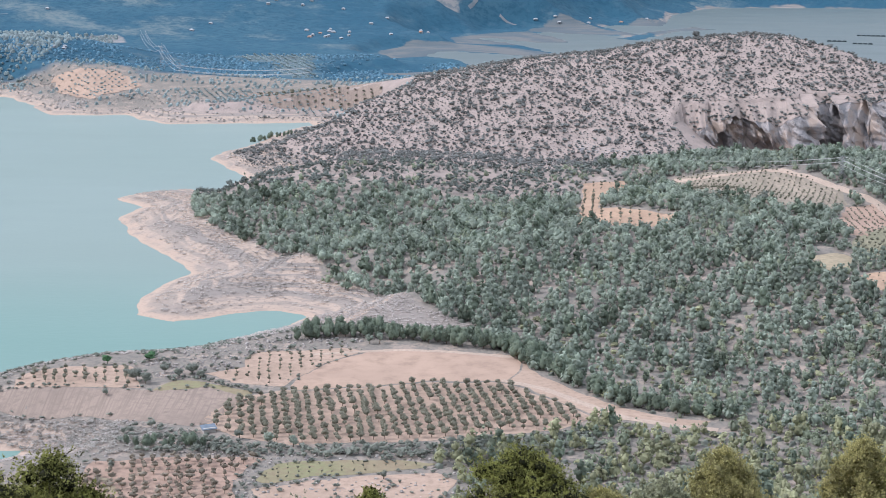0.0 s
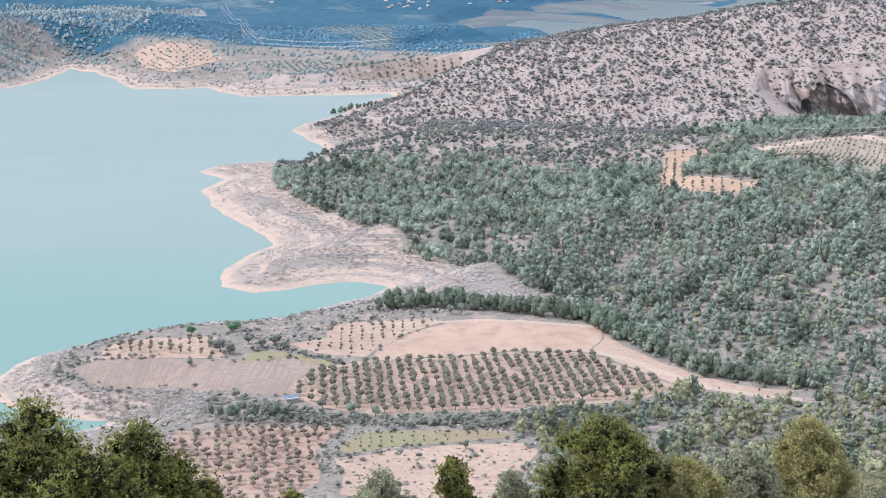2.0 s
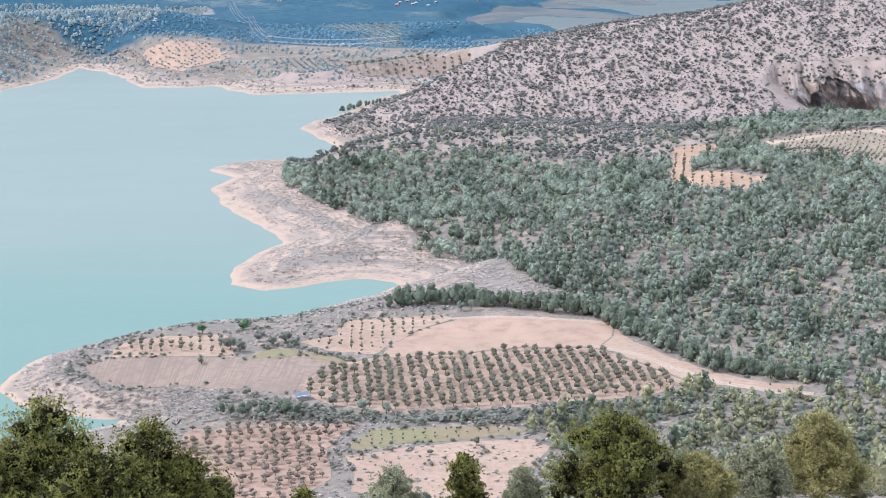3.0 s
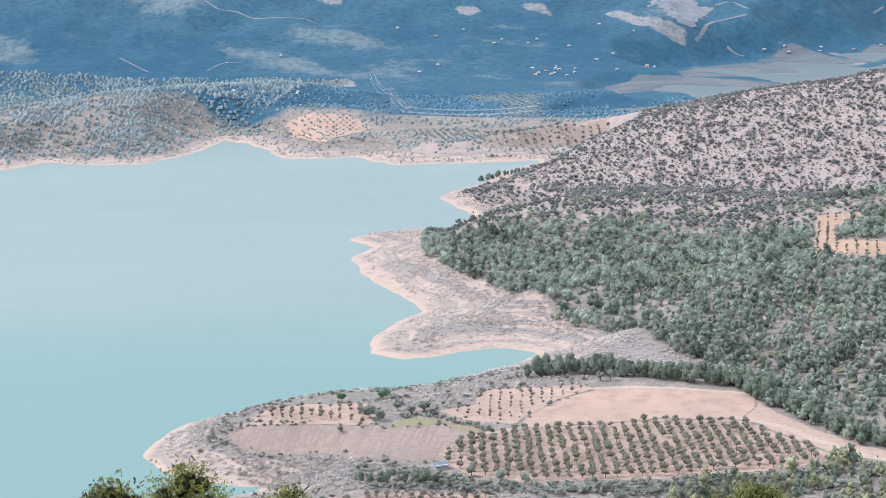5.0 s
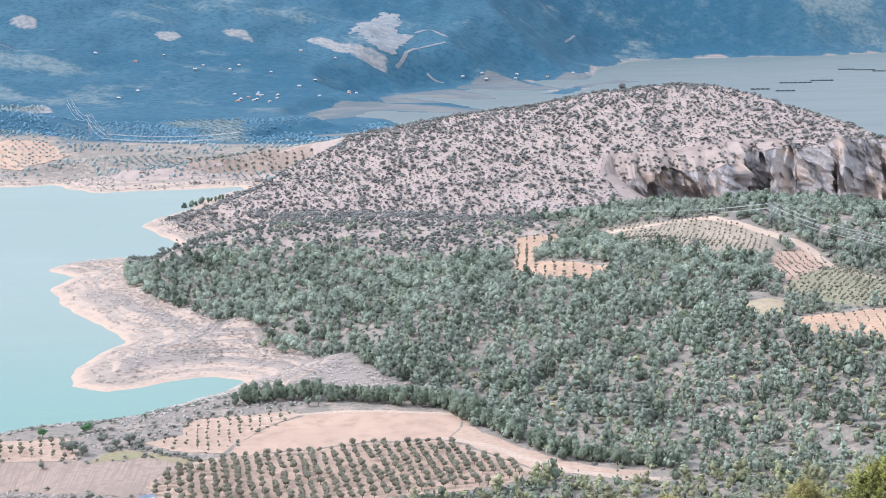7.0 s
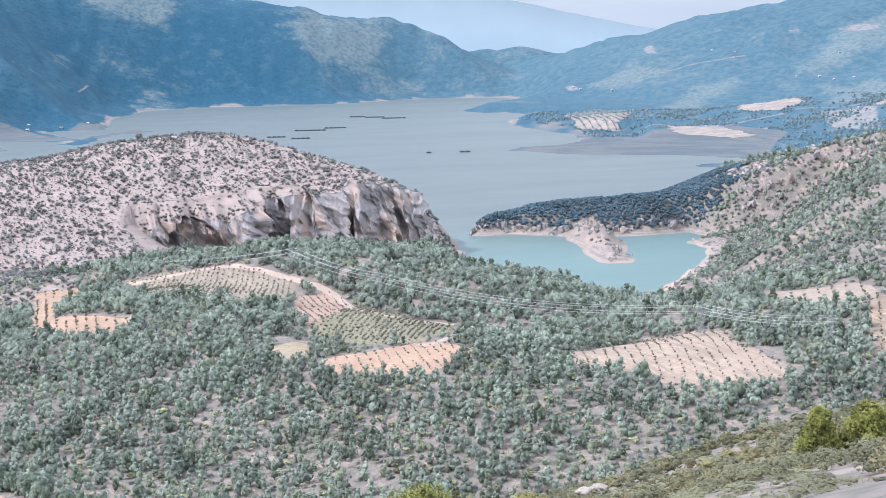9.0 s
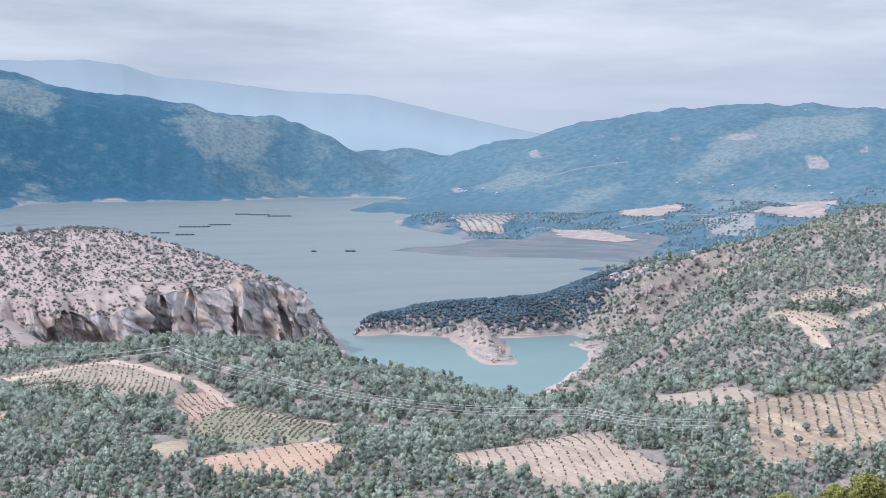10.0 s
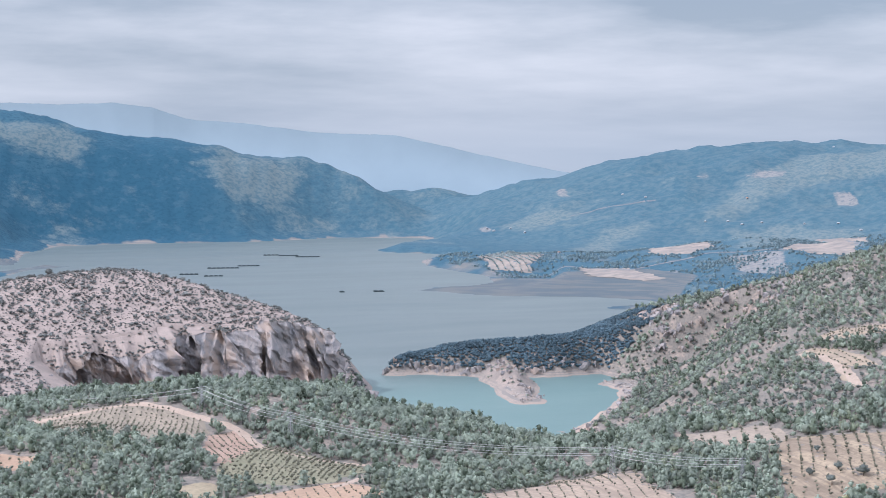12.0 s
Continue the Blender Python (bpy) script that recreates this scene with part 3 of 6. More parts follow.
def bare_ridge(x, y):
    """The stony ridge over the eastern inlet, and the stony head of the wooded hill."""
    d, _ = near_line(x, y, [(900, 1445, 0), (940, 1440, 0), (1014, 1410, 0)])
    k, _ = near_line(x, y, [(-120, 1245, 0), (-30, 1228, 0), (60, 1200, 0)])
    patch = step((wave(x, y, 55, 8.5, 3) + 0.25) / 0.4)
    return np.maximum(step((95 - d) / 50) * patch, 0.75 * step((115 - k) / 80))


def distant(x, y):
    """Land across the lake, where the ground takes its haze-blue colours (0..1)."""
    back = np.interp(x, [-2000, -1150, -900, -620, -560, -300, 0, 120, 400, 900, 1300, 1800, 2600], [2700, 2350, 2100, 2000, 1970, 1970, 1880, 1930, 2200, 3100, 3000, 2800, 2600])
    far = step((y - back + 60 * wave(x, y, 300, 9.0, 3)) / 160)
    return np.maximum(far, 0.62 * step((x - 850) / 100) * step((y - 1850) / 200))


# the treeless, brushy belt of the two capes
CAPE_BRUSH = [(-200, 1232), (-182, 1129), (-144, 1059), (-80, 953), (-72, 945), (-82, 931), (-35, 889), (-8, 820), (18, 780), (9, 768), (-20, 785), (-60, 790), (-130, 850), (-300, 900), (-300, 1310), (-205, 1310), (-196, 1262)]


def belt_of(x, y, z, s):
    near = (x < 60) & (y > 850)
    reach = np.where(near, 62, np.where(y < 860, 24, 26)) + wave(x, y, 45, 4.0, 3) * np.where(near, 12, 6)
    reach = np.where((x > 100) & (y > 1000), 13 + 5 * wave(x, y, 45, 4.0, 3), reach)
    reach = np.where((x > 420) & (y > 1340) & (y < 1800), 7 + 2 * wave(x, y, 30, 4.0, 2), reach)
    reach = np.where((y > 1600) & (x < 100), np.where(x < -560, 24, 42) + 20 * wave(x, y, 120, 4.5, 3), reach)
    reach = np.where((x > 700) & (y > 1800), 16 + 14 * wave(x, y, 120, 4.5, 2), reach)
    reach = np.where((y > 2050) & (x < 700), 22 + 14 * wave(x, y, 120, 4.5, 2), reach)
    reach = np.where((x > 500) & (x < 800) & (y > 1000) & (y < 1340), 20 + 8 * wave(x, y, 40, 4.0, 3), reach)
    reach = np.where(inside(x, y, CAPE_BRUSH), 200, reach)
    reach = np.where(y > 2900, 26 + 22 * wave(x, y, 160, 4.6, 3), reach)
    return step((reach - s) / 8)


islet_rock = 0.5 * step(signed(GX, GY, ISLET) / 4)
put_attribute(ground_mesh, "rock", np.maximum(np.maximum(rocky(GX, GY), bare_ridge(GX, GY)), islet_rock))
put_attribute(ground_mesh, "belt", belt_of(GX, GY, GZ, SHORE))
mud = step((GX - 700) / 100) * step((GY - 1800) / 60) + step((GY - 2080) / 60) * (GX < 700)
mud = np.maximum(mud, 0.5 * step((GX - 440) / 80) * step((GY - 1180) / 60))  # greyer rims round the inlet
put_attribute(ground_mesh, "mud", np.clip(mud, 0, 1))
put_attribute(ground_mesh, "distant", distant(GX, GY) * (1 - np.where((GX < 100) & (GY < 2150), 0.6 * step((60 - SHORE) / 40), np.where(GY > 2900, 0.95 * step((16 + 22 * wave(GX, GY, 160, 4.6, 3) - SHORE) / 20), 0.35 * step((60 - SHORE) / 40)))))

CLEARINGS_AND_LIT_SLOPES = [  # open grassy slopes across the lake; eastern and farthest ones paint in sunlit ground
    [(-1085, 3109), (-1011, 3197), (-943, 3172), (-938, 3073), (-966, 3049), (-1036, 3085)],
    [(-735, 2995), (-659, 3002), (-553, 2966), (-498, 2964), (-555, 2918), (-645, 2932), (-716, 2957)],
    [(-842, 2870), (-743, 2843), (-648, 2799), (-555, 2698), (-635, 2693), (-736, 2774)],
    [(-1260, 2860), (-1169, 2791), (-1149, 2767), (-1167, 2730), (-1230, 2735)],
    [(1685, 3559), (1811, 3590), (1868, 3513), (1848, 3445), (1696, 3453)],
    [(1645, 3091), (1827, 3264), (1917, 3234), (1902, 3181), (1776, 3118), (1476, 2725)],
    [(2034, 3146), (2243, 3320), (2492, 3407), (2726, 3317), (2556, 3107), (2413, 3181), (2302, 3165), (2177, 3149), (2057, 3109)],
    [(2014, 3020), (2137, 2911), (1767, 2423), (1695, 2521)],
    [(560, 4440), (736, 4440), (834, 4361), (759, 4291), (560, 4312)],
    [(1081, 4272), (1264, 4347), (1403, 4306), (1344, 4177), (1168, 4127)],
    [(1950, 2950), (2130, 2990), (2200, 2800), (1900, 2400), (1700, 2260), (1640, 2420), (1800, 2700)],
    [(-310, 2396), (-195, 2401), (-163, 2044), (-225, 2104), (-251, 2289), (-291, 2294)],
]
BARE_EARTH = [  # eroded earth across the lake
    [(-136, 3288), (-101, 3305), (-65, 3229), (37, 3185), (31, 3150), (-30, 3150), (-87, 3195)],
    [(-599, 2643), (-550, 2674), (-521, 2600), (-570, 2585)],
    [(-723, 3227), (-676, 3258), (-657, 3192), (-690, 3178)],
    [(-433, 3220), (-377, 3241), (-384, 3197), (-415, 3167)],
    [(-304, 3272), (-275, 3279), (-221, 3249), (-242, 3230), (-289, 3234)],
    [(-865, 2675), (-800, 2672), (-798, 2655), (-865, 2655)],
    [(1394, 2350), (1454, 2337), (1384, 2199), (1331, 2243)],
    [(1570, 2369), (1656, 2320), (1527, 2119), (1490, 2210)],
    [(1661, 2252), (2116, 2800), (2169, 2771), (1746, 2214), (1666, 2203)],
    [(1694, 2165), (1796, 2231), (1845, 2233)],
    [(2269, 3334), (2301, 3357), (2385, 3326), (2323, 3266)],
    [(2160, 3439), (2218, 3432), (2212, 3412), (2163, 3416)],
    [(1965, 3398), (2008, 3362), (2006, 3333), (1963, 3368)],
    [(2330, 3069), (2384, 3075), (2358, 2997), (2318, 3008)],
    [(1632, 3579), (1667, 3605), (1660, 3538)],
    [(1931, 3730), (1954, 3694), (1922, 3632), (1905, 3663)],
    [(2451, 3034), (2499, 3036), (2460, 2987)],
    [(1640, 3600), (1670, 3620), (1670, 3590), (1645, 3580)],
]
SILT_FLATS = [  # drained lake bed
    [(-109, 2624), (-56, 2758), (32, 2780), (117, 2730), (200, 2600), (150, 2560), (31, 2665), (-25, 2560), (-94, 2478)],
    [(13, 2947), (80, 3030), (167, 3126), (250, 2865), (128, 2780), (23, 2799)],
    [(157, 3138), (279, 3250), (400, 3040), (251, 3040)],
    [(-87, 2264), (-14, 2290), (60, 2230), (40, 2150), (-49, 2100)],
    [(380, 3300), (470, 3420), (620, 3330), (640, 3160), (540, 3020), (410, 3060)],
    [(984, 2412), (1134, 2500), (1230, 2560), (1420, 2420), (1440, 2250), (1280, 2080), (1166, 2190), (1040, 2250)],
]


def area_mask(x, y, outlines, soft):
    out = np.zeros(x.shape)
    for outline in outlines:
        xs, ys = [p[0] for p in outline], [p[1] for p in outline]
        i = np.where((x > min(xs) - 90) & (x < max(xs) + 90) & (y > min(ys) - 90) & (y < max(ys) + 90))
        if len(i[0]):
            out[i] = np.maximum(out[i], step(signed(x[i], y[i], outline) / soft + 0.5))
    return out


put_attribute(ground_mesh, "open", area_mask(GX, GY, CLEARINGS_AND_LIT_SLOPES, 130))
put_attribute(ground_mesh, "bare", area_mask(GX, GY, BARE_EARTH, 24))
put_attribute(ground_mesh, "flat", area_mask(GX, GY, SILT_FLATS, 30))

water_mesh = mesh_from("water", [(x, y, 0.0) for x, y in ((-4700, 300), (4200, 300), (4200, 4700), (-4700, 4700))], [(0, 1, 2, 3)], M_WATER)
water = tagged(new("water", water_mesh), "calm milky turquoise reservoir water", "water", kind="structure")

# The range beyond the gap, its haze put into the pale blue base colour.
FAR_RANGE = [(200, 4925, 420), (648, 4887, 383), (812, 4863, 379), (977, 4832, 385), (1094, 4807, 372), (1194, 4783, 335), (1361, 4738, 325), (1579, 4670, 295), (1811, 4585, 287),
             (1975, 4517, 248), (2136, 4443, 207), (2294, 4364, 172), (2448, 4279, 150), (2700, 4130, 135), (3300, 3650, 120)]
k = np.linspace(0, len(FAR_RANGE) - 1, 260)
fr = np.stack([np.interp(k, range(len(FAR_RANGE)), [p[i] for p in FAR_RANGE]) for i in range(3)], -1)
fr[:, 2] += 2.0 * wave(fr[:, 0], fr[:, 1], 90, 6.0, 3)
front = fr * (0.994, 0.994, 0.0)
foot = fr * (1.004, 1.004, 0.0)
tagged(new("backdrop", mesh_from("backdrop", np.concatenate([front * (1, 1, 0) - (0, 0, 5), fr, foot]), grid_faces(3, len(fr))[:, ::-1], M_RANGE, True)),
       "far mountain range, coloured pale blue to stand in for haze", "mountains", kind="structure")

# ---- the cliff of the rocky hill ----
def along(pts, gap):
    """Places along a polyline at even gaps."""
    p = np.array(pts, float)
    s = np.concatenate([[0], np.cumsum(np.hypot(*np.diff(p[:, :2], axis=0).T))])
    t = np.linspace(0, s[-1], int(s[-1] / gap) + 2)
    return np.stack([np.interp(t, s, p[:, i]) for i in range(p.shape[1])], -1), t


cp, cs = along(CLIFF, 1.0)
ROWS_UP = 64
line = cp.copy()
for _ in range(14):  # the general run of the face, for its outward direction
    line[1:-1] = (line[:-2] + 2 * line[1:-1] + line[2:]) / 4
tx, ty = np.gradient(line[:, 0]), np.gradient(line[:, 1])
ln = np.hypot(tx, ty)
nx, ny = ty / ln, -tx / ln


def facets(a, b, da, db, seed):
    """Flat-faced relief: random heights on a skewed net, joined by planes."""
    t = np.random.RandomState(seed).uniform(-1, 1, (400, 400))
    a, b = a / da + 40 + 0.35 * b / db, b / db + 40
    i, j = np.floor(a).astype(int), np.floor(b).astype(int)
    u, w = a - i, b - j
    low = t[i, j] + u * (t[i + 1, j] - t[i, j]) + w * (t[i, j + 1] - t[i, j])
    high = t[i + 1, j + 1] + (1 - u) * (t[i, j + 1] - t[i + 1, j + 1]) + (1 - w) * (t[i + 1, j] - t[i + 1, j + 1])
    return np.where(u + w < 1, low, high)


top = np.maximum(cp[:, 2] - 10 * step((40 - cs) / 40) + 2.5 * facets(cs, 0 * cs, 9, 20, 9) + 1.2 * facets(cs, 0 * cs, 3, 20, 10), 1.5)
v = np.linspace(0, 1, ROWS_UP)[:, None]
zz = -1.0 + v * (top[None] + 1.0)
ss = np.broadcast_to(cs[None], zz.shape)
tall = np.clip(top / 45, 0.2, 1.2)[None]
# upright buttresses with sharp gullies between them, broken by ledges and small blocks
fins = 14.0 * facets(ss, zz, 30, 200, 1) + 17.0 * (0.5 - np.abs(facets(ss, zz, 15, 60, 2))) + 7.0 * (0.5 - np.abs(facets(ss, zz, 7, 26, 3)))
out = tall * fins + 6.5 * facets(ss, zz, 8.0, 12, 4) + 4.6 * facets(ss, zz, 3.6, 6.5, 5) + 2.2 * facets(ss, zz, 2.2, 3.2, 8)
out = out + 1.6 * (np.abs((zz / 15 + 0.9 * facets(ss, zz, 26, 40, 7)) % 1 - 0.5) - 0.25) + tall * (8.0 * (1 - v) ** 1.5 - 8.0 * v ** 10)
for centre, half, high, deep in ((68, 30, 0.98, 34), (147, 20, 1.04, 40)):  # the two hollow arches
    arch = np.clip(1 - (np.abs(ss - centre) / half) ** 2.2, 0, 1) ** 0.5 * high
    out = out - deep * step((arch - v + 0.05 * facets(ss, zz, 7, 9, 6)) / 0.05) * np.clip(1.25 - v, 0.6, 1)
out = out * step(ss / 26)
out[-1] = out[-2]
cx, cy = cp[:, 0] + nx * out, cp[:, 1] + ny * out
cliff_v = np.stack([cx, cy, zz], -1).reshape(-1, 3)
# the hilltop that runs out to the cliff's edge
lids = [np.stack([cx[-1], cy[-1], zz[-1] - 0.2], -1)]
for back in (1.0, 4.0, 9.0, 15.0, 22.0, 30.0, 37.0, 42.0):
    lx, ly = cx[-1] * (1 - back / 42) + cp[:, 0] * back / 42 - 0.3 * back * nx, cy[-1] * (1 - back / 42) + cp[:, 1] * back / 42 + back
    land = land_height(lx, ly, False)
    lids.append(np.stack([lx, ly, land + (top - land) * (1 - back / 42) ** 1.5 + (0.3 if back < 40 else -2.0) + 0.5 * wave(lx, ly, 14, 33.0, 2)], -1))
lid_mesh = mesh_from("cliff_top", np.concatenate(lids), grid_faces(len(lids), len(cp)), M_GROUND, True)
for k_, v_ in (("rock", 1.0), ("belt", 0.0), ("distant", 0.0), ("mud", 0.0), ("open", 0.0), ("bare", 0.0), ("flat", 0.0)):
    put_attribute(lid_mesh, k_, np.full(len(lid_mesh.vertices), v_))
tagged(new("cliff_top", lid_mesh), "pale bare rim above the cliff", "ground", kind="structure")
tagged(new("cliff", mesh_from("cliff", cliff_v, grid_faces(ROWS_UP, len(cp)), M_CLIFF, False)),
       "grey and ochre limestone cliff with two hollow arches", "cliff", kind="structure")

# ---- fields and tracks, lying on the ground sheet ----
from mathutils.geometry import delaunay_2d_cdt


def sheet(name, poly, material, label, category, lift=0.10, gap=4.0, ragged=1.6):
    """A field: its outline filled with a net that follows the ground."""
    ring, _ = along(list(poly) + [poly[0]], gap)
    ring = ring[:-1]
    ring = ring + np.stack([wave(ring[:, 0], ring[:, 1], 22, 21.0, 2), wave(ring[:, 0], ring[:, 1], 22, 22.0, 2)], -1) * ragged
    lo, hi = ring.min(0), ring.max(0)
    gx, gy = np.meshgrid(np.arange(lo[0], hi[0], gap), np.arange(lo[1], hi[1], gap))
    gx, gy = gx.ravel(), gy.ravel()
    keep = signed(gx, gy, [tuple(p) for p in ring]) > gap * 0.4
    pts = np.concatenate([ring, np.stack([gx[keep], gy[keep]], -1)])
    n = len(ring)
    out = delaunay_2d_cdt([Vector(p) for p in pts], [], [list(range(n))], 1, 1e-4)
    xy = np.array([tuple(p) for p in out[0]])
    z = ground_z(xy[:, 0], xy[:, 1]) + lift
    tri = np.array([f for f in out[2] if len(f) == 3])
    a, b, c = (xy[tri[:, i]] for i in range(3))
    turn = (b[:, 0] - a[:, 0]) * (c[:, 1] - a[:, 1]) - (b[:, 1] - a[:, 1]) * (c[:, 0] - a[:, 0])
    tri[turn < 0] = tri[turn < 0][:, ::-1]
    return tagged(new(name, mesh_from(name, np.column_stack([xy, z]), tri, material, True)), label, category, kind="structure")


def track(pts, width, label, lift=0.36, material=None):
    """A dirt road that follows the ground."""
    p, s = along(pts, 3.0)
    for _ in range(6):
        p[1:-1] = (p[:-2] + 2 * p[1:-1] + p[2:]) / 4
    t = np.gradient(p, axis=0)
    t /= np.hypot(t[:, 0], t[:, 1])[:, None]
    side = np.stack([-t[:, 1], t[:, 0]], -1)
    rows = []
    for k in (-0.5, -0.2, 0.2, 0.5):
        q = p + side * width * (k + 0.10 * np.sign(k) * wave(s, s, 18, 30 + k, 2)[:, None])
        z = ground_z(q[:, 0], q[:, 1]) + lift - (0.25 if abs(k) == 0.5 else 0)
        rows.append(np.column_stack([q, z]))
    me = mesh_from("track", np.concatenate(rows), grid_faces(4, len(p))[:, ::-1], material or M_TRACK, True)
    return tagged(new("road", me), label, "road", kind="structure")


FIELD_BARE = [(-37, 743), (-27, 749), (-2, 745), (41, 732), (35, 710), (30, 695), (-5, 696), (-36, 687), (-69, 682), (-66, 704), (-54, 725)]
FIELD_NW = [(-95, 733), (-92, 743), (-47, 750), (-38, 745), (-55, 725), (-66, 705), (-72, 685), (-96, 693), (-111, 707), (-94, 718)]
FIELD_OLIVES = [(-101, 641), (-93, 669), (-72, 680), (-36, 685), (-5, 694), (30, 693), (52, 663), (65, 643), (49, 626), (21, 619), (-2, 612), (-35, 609), (-62, 606), (-87, 617), (-98, 629)]
FIELD_PLOUGHED = [(-207, 684), (-196, 689), (-176, 689), (-139, 681), (-116, 681), (-106, 687), (-86, 669), (-99, 633), (-105, 629), (-129, 638), (-161, 661), (-185, 663), (-199, 670)]
FIELD_STRIP = [(-196, 689), (-196, 708), (-177, 718), (-149, 720), (-137, 683), (-176, 689)]
FIELD_VERGE = [(-132, 678), (-123, 696), (-113, 696), (-84, 678), (-86, 670), (-106, 685)]
GROVE_NEAR = [(-139, 562), (-137, 585), (-109, 592), (-70, 590), (-80, 565), (-74, 535), (-86, 500), (-108, 505), (-118, 535)]
GROVE_GREEN = [(-71, 565), (-65, 585), (-16, 588), (-2, 585), (-9, 578), (-46, 570), (-67, 562)]
BARE_NEAR = [(-70, 556), (-54, 563), (-26, 572), (-2, 574), (6, 565), (-8, 515), (-31, 505), (-64, 520)]
DRY_GRASS = [(-144, 565), (-137, 574), (-125, 565), (-119, 547), (-133, 544)]
CLEARING = [(107, 1173), (139, 1174), (136, 1138), (109, 1061), (103, 1021), (147, 968), (138, 942), (83, 976), (94, 1042)]
ORCHARD_UP = [(173, 1166), (201, 1160), (247, 1104), (269, 1043), (265, 1008), (245, 967), (206, 979), (185, 1004), (163, 1025)]
ORCHARD_RED = [(237, 928), (264, 1004), (288, 1012), (292, 975), (246, 889), (235, 893)]
ORCHARD_MID = [(234, 877), (291, 969), (321, 923), (342, 897), (286, 822), (258, 817), (239, 840), (231, 861)]
PATCH_YELLOW = [(203, 846), (225, 849), (223, 817), (200, 813)]
ORCHARD_OCHRE = [(218, 800), (230, 808), (254, 806), (293, 823), (304, 795), (300, 773), (274, 752), (259, 744), (240, 761), (221, 776)]
ORCHARD_LIGHT = [(340, 762), (383, 775), (423, 811), (440, 747), (420, 707), (413, 656), (418, 641), (399, 634), (376, 643), (355, 667), (347, 702), (334, 722)]
ORCHARD_EAST = [(508, 715), (529, 736), (576, 699), (609, 720), (650, 740), (640, 640), (549, 626), (527, 629), (504, 631), (482, 635), (461, 636), (479, 670)]
ORCHARD_TOP = [(506, 819), (543, 789), (545, 762), (534, 738), (507, 716), (501, 755), (498, 793)]
TERRACE = [(689, 943), (690, 919), (682, 860), (658, 812), (661, 850), (628, 801), (626, 811), (657, 860), (668, 904)]
TERRACE_TOP = [(720, 966), (742, 956), (747, 918), (746, 898), (738, 889), (723, 913), (707, 930)]
TERRACE_HIGH = [(691, 854), (720, 867), (727, 857), (716, 844), (682, 834)]
TRACK_SIDE = [(31, 696), (36, 710), (42, 731), (45, 733), (40, 716), (60, 681), (79, 655), (102, 640), (116, 635), (101, 627), (77, 640), (66, 645), (53, 664)]
FIELDS = [
    (TRACK_SIDE, M_ORCHARD, "strip of pinkish earth along the dirt track"),
    (FIELD_BARE, M_FIELD, "wide bare pinkish field beside the cove"),
    (FIELD_NW, M_ORCHARD, "small pinkish field with short rows of young olives"),
    (FIELD_OLIVES, M_ORCHARD, "pale soil of the olive orchard on the headland"),
    (FIELD_PLOUGHED, M_PLOUGHED, "ploughed grey-brown field on the headland"),
    (FIELD_STRIP, M_ORCHARD, "strip of pale earth planted with young olives"),
    (FIELD_VERGE, M_GRASS, "green grassy verge between two fields"),
    (GROVE_NEAR, M_RED, "reddish earth of the grove below the hillside"),
    (GROVE_GREEN, M_GRASS, "grassy plot planted with rows of small trees"),
    (BARE_NEAR, M_ORCHARD, "bare pinkish plot with a few posts"),
    (DRY_GRASS, M_STUBBLE, "patch of dry yellow grass"),
    (CLEARING, M_ORANGE, "ochre clearing with young trees in the pine wood"),
    (ORCHARD_UP, M_ROWS_UP, "grey-beige terraced orchard on the ridge"),
    (ORCHARD_RED, M_RED, "reddish orchard plot beside the dirt road"),
    (ORCHARD_MID, M_ROWS_MID, "orchard plot with close green rows"),
    (PATCH_YELLOW, M_STUBBLE, "yellowish grass patch in the wood"),
    (ORCHARD_OCHRE, M_ORANGE, "ochre orchard plot amid the pine wood"),
    (ORCHARD_LIGHT, M_ROWS_LIGHT, "pale terraced orchard plot amid the wood"),
    (ORCHARD_EAST, M_ROWS_EAST, "pale orchard plot with long tree rows"),
    (ORCHARD_TOP, M_GREY, "stony grey plot above the orchard"),
    (TERRACE, M_PALE, "pale cut terrace on the wooded slope"),
    (TERRACE_TOP, M_PALE, "pale planted bank on the wooded slope"),
    (TERRACE_HIGH, M_PALE, "pale cut bank on the wooded slope"),
]
for outline, material, label in FIELDS:
    sheet("field", outline, material, label, "field")

TRACKS = [
    ([(28, 696), (46, 685), (62, 663), (77, 643), (101, 630), (116, 626)], 4.5, "pale dirt track beside the olive orchard"),
    ([(-63, 739), (-37, 744), (-19, 746), (9, 741), (41, 731)], 3.5, "pale dirt track along the bare field"),
    ([(173, 1162), (198, 1146), (216, 1133), (237, 1113), (252, 1089), (270, 1048), (287, 1008), (289, 963), (299, 925), (321, 923), (339, 911), (365, 899)], 7.0, "pale dirt road over the wooded ridge"),
    ([(280, 806), (300, 824), (325, 853), (361, 888)], 5.0, "pale dirt road to the ochre orchard"),
    ([(684, 934), (664, 873), (635, 814), (622, 790)], 7.0, "pale dirt road on the cut terrace"),
]
for pts, width, label in TRACKS:
    track(pts, width, label)

